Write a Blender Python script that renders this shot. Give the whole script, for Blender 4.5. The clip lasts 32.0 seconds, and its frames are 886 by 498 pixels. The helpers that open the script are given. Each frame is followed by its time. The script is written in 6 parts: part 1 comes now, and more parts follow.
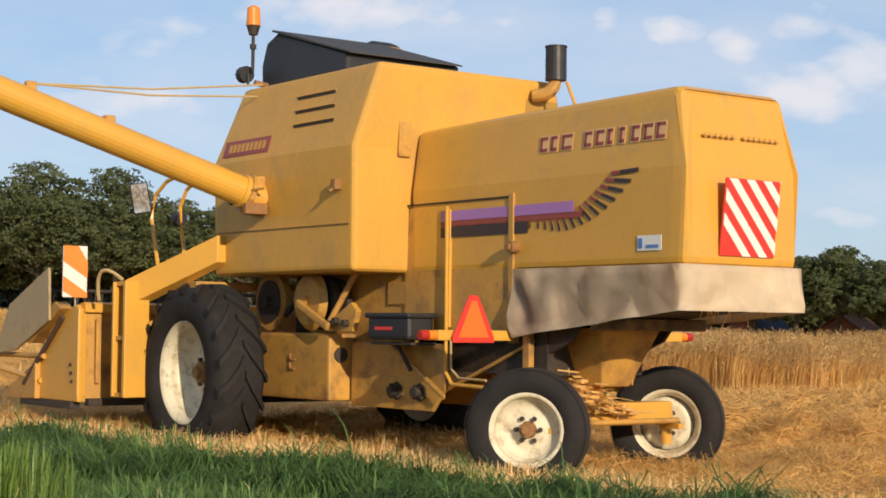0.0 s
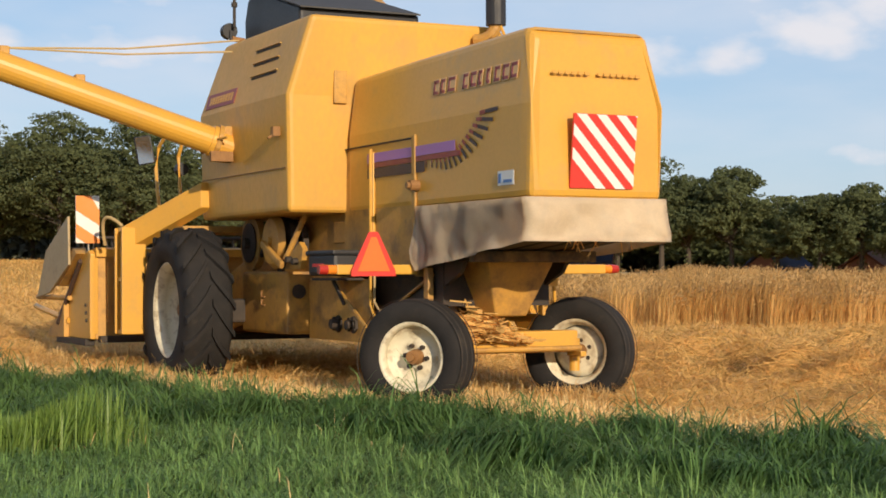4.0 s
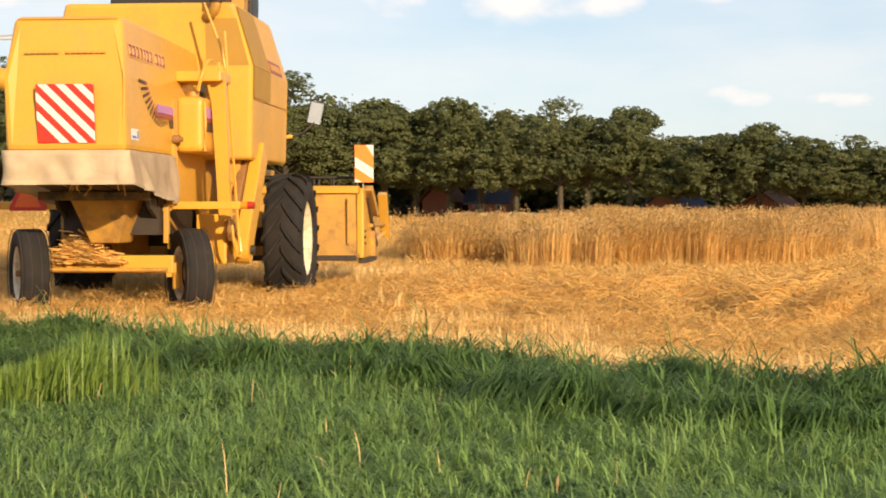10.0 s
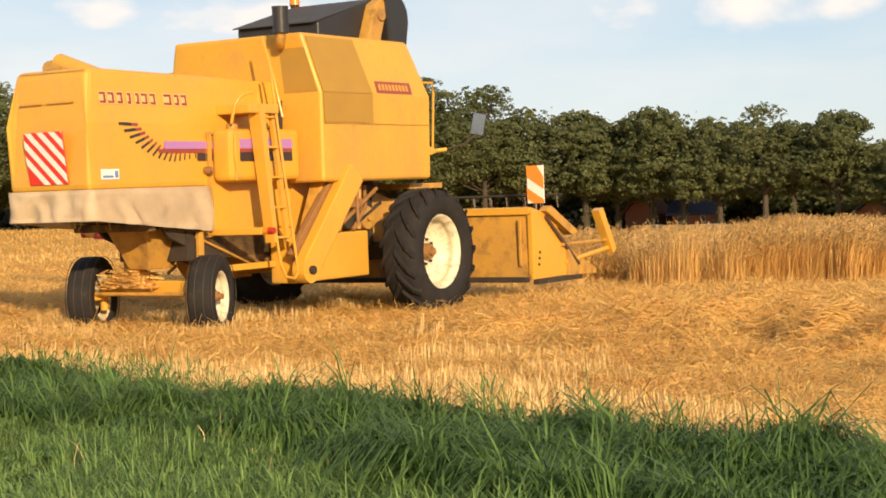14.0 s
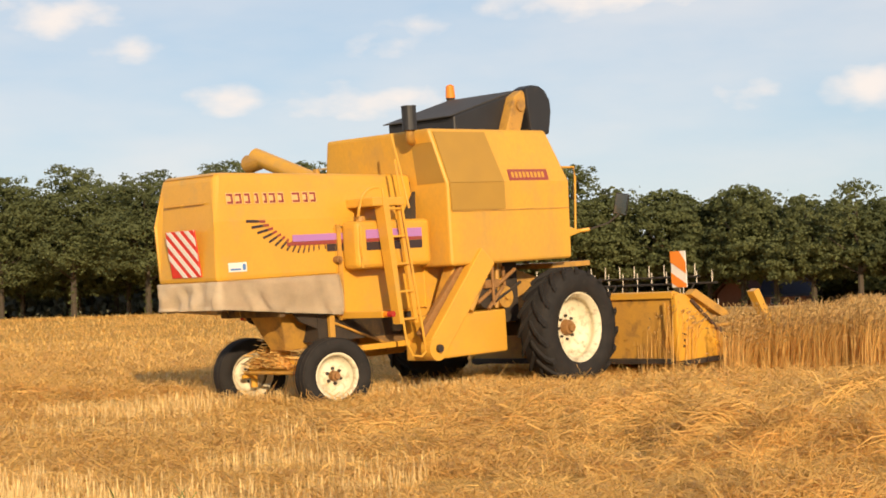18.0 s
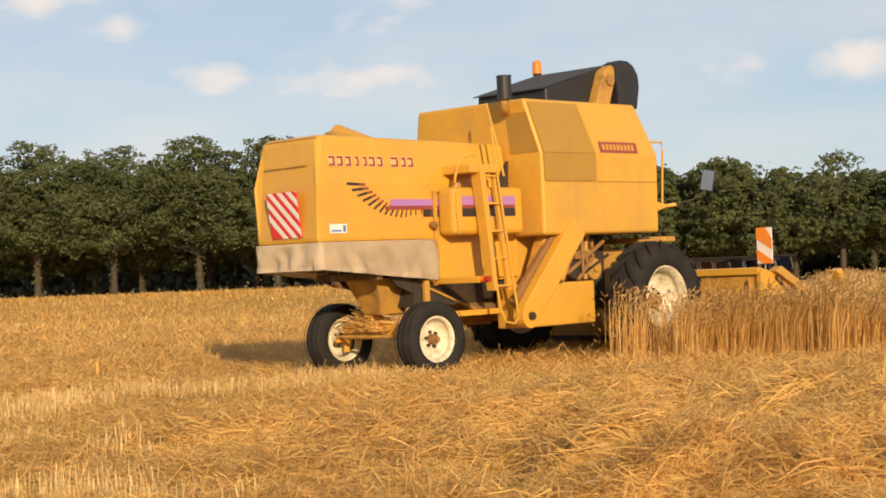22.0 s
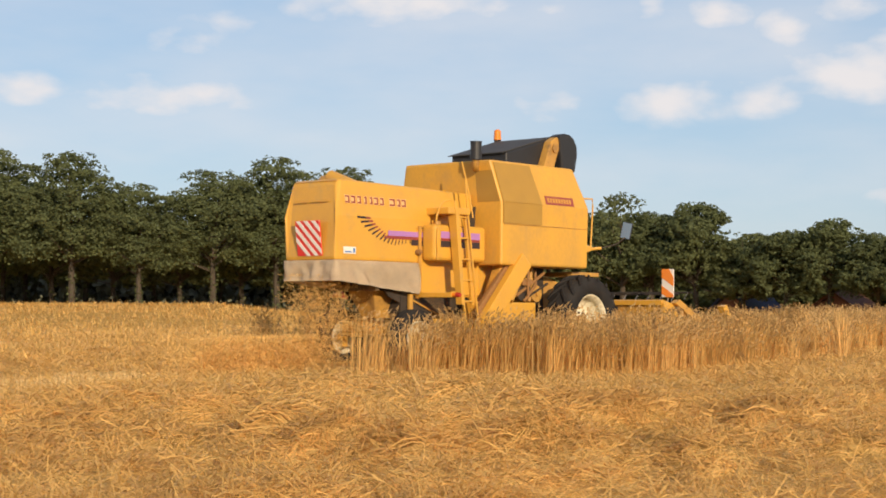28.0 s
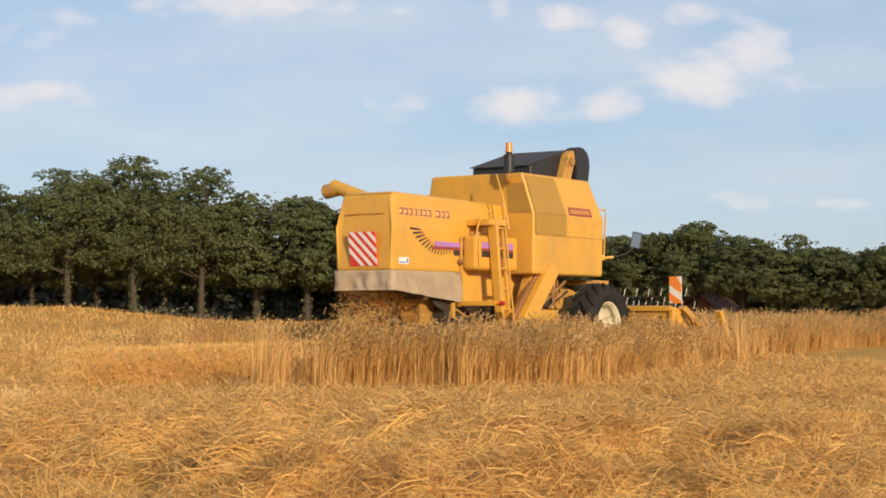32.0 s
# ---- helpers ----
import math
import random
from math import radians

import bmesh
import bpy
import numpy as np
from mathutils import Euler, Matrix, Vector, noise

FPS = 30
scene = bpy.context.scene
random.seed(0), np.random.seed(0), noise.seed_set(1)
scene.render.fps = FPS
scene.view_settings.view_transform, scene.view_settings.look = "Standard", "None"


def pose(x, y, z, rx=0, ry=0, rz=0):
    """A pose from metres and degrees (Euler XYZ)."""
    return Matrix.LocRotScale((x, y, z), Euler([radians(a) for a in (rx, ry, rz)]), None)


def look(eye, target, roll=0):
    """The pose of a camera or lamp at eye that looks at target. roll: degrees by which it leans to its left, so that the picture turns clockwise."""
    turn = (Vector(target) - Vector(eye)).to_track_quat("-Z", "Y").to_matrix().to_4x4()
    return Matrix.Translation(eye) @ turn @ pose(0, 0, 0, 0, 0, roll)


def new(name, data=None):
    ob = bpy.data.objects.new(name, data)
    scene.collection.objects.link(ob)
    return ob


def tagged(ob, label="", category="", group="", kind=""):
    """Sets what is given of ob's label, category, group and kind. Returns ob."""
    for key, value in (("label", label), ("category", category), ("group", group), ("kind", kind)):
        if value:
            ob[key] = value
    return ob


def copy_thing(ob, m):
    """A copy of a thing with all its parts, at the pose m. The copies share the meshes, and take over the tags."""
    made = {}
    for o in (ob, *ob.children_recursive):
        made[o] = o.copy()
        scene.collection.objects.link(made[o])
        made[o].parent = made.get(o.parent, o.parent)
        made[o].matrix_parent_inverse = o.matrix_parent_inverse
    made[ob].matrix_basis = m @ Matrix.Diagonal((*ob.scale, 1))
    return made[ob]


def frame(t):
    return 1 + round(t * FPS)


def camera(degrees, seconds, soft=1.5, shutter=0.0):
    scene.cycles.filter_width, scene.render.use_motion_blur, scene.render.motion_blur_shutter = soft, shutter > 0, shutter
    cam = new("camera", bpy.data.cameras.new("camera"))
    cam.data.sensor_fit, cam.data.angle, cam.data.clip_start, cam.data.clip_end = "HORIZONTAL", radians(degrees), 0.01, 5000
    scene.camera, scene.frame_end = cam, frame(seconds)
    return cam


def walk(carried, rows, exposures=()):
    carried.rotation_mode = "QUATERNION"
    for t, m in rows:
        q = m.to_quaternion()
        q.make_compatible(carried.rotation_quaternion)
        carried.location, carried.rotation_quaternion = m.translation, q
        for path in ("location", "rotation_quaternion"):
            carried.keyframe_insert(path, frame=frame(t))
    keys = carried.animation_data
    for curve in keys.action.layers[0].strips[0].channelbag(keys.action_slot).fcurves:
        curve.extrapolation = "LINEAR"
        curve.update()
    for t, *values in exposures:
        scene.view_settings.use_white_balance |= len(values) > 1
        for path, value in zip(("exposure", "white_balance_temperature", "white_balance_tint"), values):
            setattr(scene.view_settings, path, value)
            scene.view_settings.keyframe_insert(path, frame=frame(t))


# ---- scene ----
cam = camera(30.256, 32.0, soft=1.75, shutter=0.15)

PATH = [
    (0, (-1.990, -3.433, 1.461), (-1.8424, -1.4399, 1.5389), 1.04),
    (0.5, (-2.104, -3.412, 1.450), (-1.9497, -1.4197, 1.5292), 0.91),
    (1, (-2.179, -3.357, 1.447), (-2.0216, -1.3649, 1.5185), 0.76),
    (1.5, (-2.197, -3.326, 1.441), (-2.0435, -1.3324, 1.5007), 0.62),
    (2, (-2.236, -3.316, 1.442), (-2.0849, -1.3224, 1.4905), 0.42),
    (2.5, (-2.293, -3.315, 1.441), (-2.1415, -1.3214, 1.4792), 0.20),
    (3, (-2.301, -3.270, 1.426), (-2.1568, -1.2752, 1.4542), 0.15),
    (3.5, (-2.329, -3.293, 1.427), (-2.1902, -1.2982, 1.4450), 0.13),
    (5.5, (-2.463, -3.380, 1.422), (-2.3896, -1.3817, 1.4203), 0.08),
    (6, (-2.518, -3.357, 1.418), (-2.4699, -1.3578, 1.4193), 0.02),
    (6.5, (-2.590, -3.251, 1.410), (-2.5683, -1.2509, 1.4154), -0.07),
    (7, (-2.686, -3.095, 1.399), (-2.6888, -1.0955, 1.4069), -0.20),
    (7.5, (-2.873, -2.904, 1.376), (-2.8934, -0.9044, 1.3832), -0.20),
    (8, (-3.072, -2.697, 1.362), (-3.0738, -0.6974, 1.3534), -0.38),
    (8.5, (-3.227, -2.648, 1.390), (-3.1212, -0.6513, 1.3527), -0.24),
    (9, (-3.238, -2.611, 1.396), (-2.9884, -0.6278, 1.3342), -0.15),
    (9.5, (-3.251, -2.654, 1.402), (-2.9043, -0.6855, 1.3324), 0.03),
    (10, (-3.228, -2.587, 1.384), (-2.9573, -0.6062, 1.3225), -0.12),
    (10.5, (-3.132, -2.586, 1.377), (-2.9921, -0.5915, 1.3354), -0.71),
    (11, (-2.899, -2.631, 1.353), (-2.7805, -0.6348, 1.3356), -0.95),
    (11.5, (-2.635, -2.595, 1.314), (-2.4430, -0.6040, 1.2960), -0.29),
    (12, (-2.331, -2.408, 1.268), (-2.0802, -0.4244, 1.2407), 0.64),
    (12.5, (-1.991, -2.236, 1.334), (-1.7600, -0.2497, 1.2802), 0.52),
    (13, (-1.617, -1.840, 1.369), (-1.4805, 0.1531, 1.2794), -1.08),
    (13.5, (-1.290, -1.428, 1.390), (-1.2449, 0.5704, 1.3105), -1.68),
    (14, (-1.012, -1.137, 1.418), (-1.0253, 0.8629, 1.3769), -1.50),
    (14.5, (-0.713, -0.985, 1.437), (-0.7583, 1.0141, 1.4302), -1.32),
    (16.5, (0.486, 0.274, 1.364), (0.3336, 2.2669, 1.4190), -1.99),
    (17, (0.781, 0.710, 1.338), (0.6268, 2.7031, 1.3977), -2.24),
    (17.5, (1.104, 1.105, 1.322), (0.9454, 3.0975, 1.3860), -2.25),
    (18, (1.360, 1.336, 1.329), (1.2001, 3.3290, 1.3943), -1.88),
    (18.5, (1.495, 1.514, 1.325), (1.3410, 3.5070, 1.3941), -1.61),
    (19, (1.615, 1.771, 1.330), (1.4679, 3.7651, 1.3941), -1.35),
    (19.5, (1.699, 2.113, 1.323), (1.5590, 4.1076, 1.3775), -1.17),
    (20, (1.775, 2.538, 1.320), (1.6371, 4.5331, 1.3652), -1.07),
    (20.5, (1.823, 2.968, 1.303), (1.6874, 4.9626, 1.3406), -1.17),
    (21, (1.970, 3.292, 1.336), (1.8288, 5.2865, 1.3683), -1.38),
    (21.5, (2.024, 3.670, 1.341), (1.8830, 5.6645, 1.3755), -1.77),
    (22, (2.093, 3.962, 1.338), (1.9463, 5.9562, 1.3744), -2.26),
    (22.5, (2.164, 4.153, 1.332), (2.0099, 6.1471, 1.3721), -2.43),
    (23, (2.270, 4.252, 1.335), (2.1154, 6.2450, 1.3812), -2.13),
    (23.5, (2.394, 4.305, 1.350), (2.2443, 6.2991, 1.4027), -1.53),
    (24, (2.434, 4.344, 1.337), (2.3002, 6.3381, 1.3987), -0.88),
    (24.5, (2.484, 4.191, 1.320), (2.3729, 6.1868, 1.3859), -0.49),
    (25, (2.583, 3.757, 1.299), (2.5007, 5.7539, 1.3733), -0.24),
    (25.5, (2.716, 3.171, 1.289), (2.6654, 5.1686, 1.3664), -0.17),
    (27.5, (3.004, 1.749, 1.248), (3.0659, 3.7466, 1.3134), -0.03),
    (28, (3.007, 1.674, 1.245), (3.0932, 3.6714, 1.3097), 0.01),
    (28.5, (3.018, 1.687, 1.232), (3.1245, 3.6829, 1.2972), -0.01),
    (29, (3.046, 1.706, 1.225), (3.1672, 3.7014, 1.2913), -0.02),
    (29.5, (3.053, 1.735, 1.218), (3.1871, 3.7291, 1.2844), -0.02),
    (30, (3.067, 1.736, 1.220), (3.2093, 3.7295, 1.2864), -0.01),
    (30.5, (3.057, 1.921, 1.243), (3.2039, 3.9145, 1.3089), 0.01),
    (31, (3.051, 2.323, 1.273), (3.2066, 4.3157, 1.3391), -0.06),
    (31.5, (2.592, 2.694, 1.306), (2.8070, 4.6812, 1.3710), -0.03),
    (32, (2.223, 3.128, 1.355), (2.4933, 5.1090, 1.4205), -0.05),
]

walk(cam, [(t, look(eye, target, roll)) for t, eye, target, roll in PATH],
     [(0, 0.08, 5900, 10), (3.5, 0.08, 5950, 10), (6, 0.20, 6300, 10), (8, 0.22, 6650, 11), (9, 0.36, 6900, 12), (10, 0.52, 7000, 12), (11, 0.28, 7050, 12), (12, 0.40, 7100, 12), (13, 0.50, 7200, 12), (14.5, 0.38, 7100, 12), (17, 0.28, 6950, 11), (20, 0.24, 6850, 11), (21, 0.40, 6850, 11), (22, 0.14, 6850, 11), (25, 0.13, 6650, 10), (28, 0.1, 6300, 10), (32, 0.08, 6200, 10)])

# seconds, x, y, z, climb, heading (clockwise from +y) of the harvester
DRIVE = [
    (0, -1.662, 13.982, -0.050, -0.63, -32.12),
    (0.5, -1.713, 14.017, -0.055, -0.73, -32.59),
    (1, -1.730, 14.090, -0.059, -0.71, -32.43),
    (1.5, -1.749, 14.166, -0.065, -0.76, -32.19),
    (2, -1.770, 14.217, -0.057, -0.63, -31.86),
    (2.5, -1.842, 14.298, -0.059, -0.73, -31.80),
    (3, -1.972, 14.421, -0.056, -0.62, -30.82),
    (3.5, -2.192, 14.762, -0.039, -0.81, -26.83),
    (5.5, -3.045, 16.336, -0.005, -0.68, -15.76),
    (6, -3.193, 16.784, -0.010, -0.78, -12.58),
    (6.5, -3.324, 17.201, 0.012, -0.41, -9.17),
    (7, -3.444, 17.648, 0.017, -0.41, -5.97),
    (7.5, -3.554, 18.028, -0.040, -1.12, -3.42),
    (8, -3.649, 18.524, -0.056, -1.61, -0.31),
    (8.5, -3.675, 18.915, -0.052, -1.32, 2.86),
    (9, -3.686, 19.353, -0.046, -1.13, 5.41),
    (9.5, -3.645, 19.915, -0.079, -1.21, 9.28),
    (10, -3.656, 20.292, 0.009, -0.28, 11.80),
    (10.5, -3.611, 20.432, 0.042, 0.25, 13.40),
    (11, -3.449, 20.439, -0.056, -0.79, 15.92),
    (11.5, -3.351, 20.548, -0.031, -0.25, 18.69),
    (12, -3.222, 20.951, 0.005, 0.50, 21.63),
    (12.5, -3.104, 21.479, 0.029, 1.43, 24.08),
    (13, -3.024, 21.755, -0.008, -0.38, 27.88),
    (13.5, -2.878, 22.039, 0.089, 1.47, 29.62),
    (14, -2.729, 22.575, 0.077, 1.26, 31.15),
    (14.5, -2.411, 23.153, 0.081, 1.53, 36.23),
    (16.5, -1.101, 25.092, 0.070, 0.79, 40.43),
    (17, -0.798, 25.401, 0.085, 1.60, 38.02),
    (17.5, -0.487, 25.885, 0.081, 2.35, 37.98),
    (18, -0.044, 26.639, 0.058, 2.36, 39.36),
    (18.5, 0.233, 27.064, 0.052, 1.44, 39.35),
    (19, 0.488, 27.409, 0.058, 1.01, 38.59),
    (19.5, 0.733, 27.759, 0.076, 0.94, 38.78),
    (20, 1.064, 28.173, 0.061, 0.63, 39.44),
    (20.5, 1.300, 28.533, 0.068, 0.21, 39.48),
    (21, 1.623, 28.919, 0.064, -0.03, 39.70),
    (21.5, 1.894, 29.212, 0.045, 0.01, 40.20),
    (22, 2.162, 29.473, 0.056, 0.48, 40.60),
    (22.5, 2.439, 29.857, 0.062, 0.27, 41.29),
    (23, 2.732, 30.193, 0.041, -0.24, 41.73),
    (23.5, 3.033, 30.571, 0.047, -0.10, 42.75),
    (24, 3.350, 30.950, 0.034, -0.19, 43.63),
    (24.5, 3.635, 31.315, 0.046, -0.28, 44.50),
    (25, 3.924, 31.628, 0.047, -0.47, 45.10),
    (25.5, 4.163, 31.920, 0.044, -0.54, 45.01),
    (27.5, 5.446, 33.649, 0.043, -0.90, 44.19),
    (28, 5.828, 34.089, 0.048, -0.63, 44.17),
    (28.5, 6.198, 34.551, 0.066, -0.58, 44.16),
    (29, 6.582, 35.015, 0.072, -0.46, 43.83),
    (29.5, 6.980, 35.443, 0.060, -0.10, 43.87),
    (30, 7.327, 35.838, 0.045, -0.35, 43.67),
    (30.5, 7.689, 36.192, 0.036, -0.40, 43.64),
    (31, 8.039, 36.348, 0.017, -0.33, 43.53),
    (31.5, 8.171, 36.326, 0.016, -0.35, 42.67),
    (32, 8.594, 36.306, 0.027, -0.50, 43.11),
]

# ---- world, sun, exposure ----
SUN_AZ, SUN_EL = 162.0, 17.0
world = bpy.data.worlds.new("sky")
scene.world = world
world.use_nodes = True
wn, wl = world.node_tree.nodes, world.node_tree.links
wn.clear()
w_out = wn.new("ShaderNodeOutputWorld")
w_bg = wn.new("ShaderNodeBackground")
w_sky = wn.new("ShaderNodeTexSky")
w_sky.sky_type = "NISHITA"
w_sky.sun_disc = False
w_sky.sun_elevation, w_sky.sun_rotation = radians(SUN_EL), radians(SUN_AZ)
w_sky.air_density, w_sky.dust_density, w_sky.ozone_density = 1.0, 0.3, 1.8
w_co = wn.new("ShaderNodeTexCoord")
w_map = wn.new("ShaderNodeMapping")
w_map.inputs["Scale"].default_value = (8.0, 8.0, 26.0)
w_map.inputs["Location"].default_value = (1.7, 0.6, 0.35)
w_n1 = wn.new("ShaderNodeTexNoise")
w_n1.inputs["Scale"].default_value, w_n1.inputs["Detail"].default_value, w_n1.inputs["Roughness"].default_value = 1.25, 6.0, 0.52
w_n1.inputs["Distortion"].default_value = 0.25
w_r1 = wn.new("ShaderNodeValToRGB")
w_r1.color_ramp.elements[0].position, w_r1.color_ramp.elements[1].position = 0.48, 0.73
w_r1.color_ramp.elements[0].color, w_r1.color_ramp.elements[1].color = (0, 0, 0, 1), (1, 1, 1, 1)
w_n2 = wn.new("ShaderNodeTexNoise")
w_n2.inputs["Scale"].default_value, w_n2.inputs["Detail"].default_value = 0.9, 5.0
w_r2 = wn.new("ShaderNodeValToRGB")
w_r2.color_ramp.elements[0].position, w_r2.color_ramp.elements[1].position = 0.25, 0.75
w_r2.color_ramp.elements[0].color, w_r2.color_ramp.elements[1].color = (0, 0, 0, 1), (0.46, 0.46, 0.46, 1)
w_mx = wn.new("ShaderNodeMixRGB")
w_mx.blend_type = "LIGHTEN"
w_mx.inputs[0].default_value = 1.0
w_mc = wn.new("ShaderNodeMixRGB")
w_mc.inputs[2].default_value = (8.7, 8.1, 7.8, 1)
w_ba = wn.new("ShaderNodeMixRGB")
w_ba.blend_type = "MULTIPLY"
w_ba.inputs[0].default_value = 1.0
w_ba.inputs[2].default_value = (0.94, 0.96, 1.06, 1)
wl.new(w_co.outputs["Generated"], w_map.inputs["Vector"])
wl.new(w_map.outputs[0], w_n1.inputs["Vector"])
wl.new(w_map.outputs[0], w_n2.inputs["Vector"])
wl.new(w_n1.outputs[0], w_r1.inputs[0])
wl.new(w_n2.outputs[0], w_r2.inputs[0])


def sky_math(kind, a, b=None):
    m = wn.new("ShaderNodeMath")
    m.operation = kind
    for i, v in enumerate((a, b)):
        if isinstance(v, (int, float)):
            m.inputs[i].default_value = v
        elif v is not None:
            wl.new(v, m.inputs[i])
    return m.outputs[0]


def sky_range(v, a, b, c=0.0, d=1.0):
    m = wn.new("ShaderNodeMapRange")
    m.interpolation_type = "SMOOTHSTEP"
    for i, q in enumerate((a, b, c, d)):
        m.inputs[i + 1].default_value = q
    wl.new(v, m.inputs[0])
    return m.outputs[0]


# low clouds over the field: bearing, height, half width and half height in degrees, thickness
CLOUDS = [(1.2, 10.5, 4.2, 0.9, 0.95), (14.3, 9.2, 1.0, 0.9, 0.9), (16.6, 7.7, 2.5, 1.0, 1.0), (18.5, 8.6, 1.4, 1.5, 0.85), (16.4, 10.1, 1.4, 0.7, 0.75), (12.1, 10.0, 1.2, 0.6, 0.85), (10.5, 6.9, 2.2, 0.8, 0.85), (13.7, 7.0, 1.6, 0.7, 0.75), (19.8, 7.6, 2.4, 0.6, 0.6), (18.2, 3.5, 1.7, 0.5, 0.5), (21.4, 3.3, 1.8, 0.4, 0.5), (-17.8, 10.1, 2.2, 0.8, 0.9), (-7.0, 7.1, 3.4, 0.7, 0.8), (-6.3, 9.1, 1.5, 0.7, 0.6), (-11.8, 7.2, 2.2, 0.6, 0.65), (-15.2, 9.0, 1.6, 0.7, 0.6), (6.3, 6.8, 1.6, 0.6, 0.6), (6.3, 10.1, 0.8, 0.5, 0.7), (-5.4, 9.6, 1.6, 0.5, 0.6), (9.8, 10.2, 0.7, 0.5, 0.7)]
w_sep = wn.new("ShaderNodeSeparateXYZ")
wl.new(w_co.outputs["Generated"], w_sep.inputs[0])
w_az = sky_math("MULTIPLY", sky_math("ARCTAN2", w_sep.outputs[0], w_sep.outputs[1]), 57.2958)
w_el = sky_math("MULTIPLY", sky_math("ARCSINE", w_sep.outputs[2]), 57.2958)
w_dir = wn.new("ShaderNodeCombineXYZ")
wl.new(w_az, w_dir.inputs[0])
wl.new(w_el, w_dir.inputs[1])
heap = None
for a, e, rx, ry, thick in CLOUDS:
    sub, mul, ln = (wn.new("ShaderNodeVectorMath") for _ in range(3))
    sub.operation, mul.operation, ln.operation = "SUBTRACT", "MULTIPLY", "LENGTH"
    sub.inputs[1].default_value, mul.inputs[1].default_value = (a, e, 0), (1 / rx, 1 / ry, 0)
    wl.new(w_dir.outputs[0], sub.inputs[0])
    wl.new(sub.outputs[0], mul.inputs[0])
    wl.new(mul.outputs[0], ln.inputs[0])
    one = sky_range(ln.outputs["Value"], 0.0, 1.7, thick, 0.0)
    heap = one if heap is None else sky_math("MAXIMUM", heap, one)
w_fl = wn.new("ShaderNodeMapping")
w_fl.inputs["Scale"].default_value = (0.55, 1.0, 1.0)
wl.new(w_dir.outputs[0], w_fl.inputs["Vector"])
w_n3 = wn.new("ShaderNodeTexNoise")
w_n3.inputs["Scale"].default_value, w_n3.inputs["Detail"].default_value, w_n3.inputs["Roughness"].default_value = 1.0, 5.0, 0.48
wl.new(w_fl.outputs[0], w_n3.inputs["Vector"])
puff = sky_math("ADD", heap, sky_math("MULTIPLY", sky_math("SUBTRACT", w_n3.outputs[0], 0.5), 1.7))
puff = sky_math("MULTIPLY", sky_range(puff, 0.0, 1.12, 0.0, 0.95), sky_range(heap, 0.0, 0.35))
aside = sky_math("MAXIMUM", sky_range(w_el, 11.0, 14.0), sky_range(sky_math("ABSOLUTE", w_az), 24.0, 30.0))
w_both = sky_math("MAXIMUM", puff, sky_math("MULTIPLY", w_r1.outputs[0], aside))
wl.new(w_both, w_mx.inputs[1])
wl.new(sky_math("MULTIPLY", w_r2.outputs[0], sky_range(w_el, 14.0, 45.0, 1.0, 0.3)), w_mx.inputs[2])
wl.new(w_sky.outputs[0], w_ba.inputs[1])
w_hz = wn.new("ShaderNodeMixRGB")
w_hz.inputs[0].default_value = 0.6
w_hz.inputs[2].default_value = (4.55, 6.0, 7.5, 1)
wl.new(sky_range(w_el, 14.0, 55.0, 0.6, 0.05), w_hz.inputs[0])
wl.new(w_ba.outputs[0], w_hz.inputs[1])
wl.new(w_hz.outputs[0], w_mc.inputs[1])
wl.new(w_mx.outputs[0], w_mc.inputs[0])
wl.new(w_mc.outputs[0], w_bg.inputs[0])
w_bg.inputs[1].default_value = 0.093
wl.new(w_bg.outputs[0], w_out.inputs[0])

sun = new("sun", bpy.data.lights.new("sun", "SUN"))
sun.data.energy, sun.data.angle, sun.data.color = 4.3, radians(0.6), (1.0, 0.78, 0.52)
sd = Vector((math.sin(radians(SUN_AZ)) * math.cos(radians(SUN_EL)), math.cos(radians(SUN_AZ)) * math.cos(radians(SUN_EL)), math.sin(radians(SUN_EL))))
sun.matrix_basis = look(sd * 100, (0, 0, 0))

# ---- materials ----


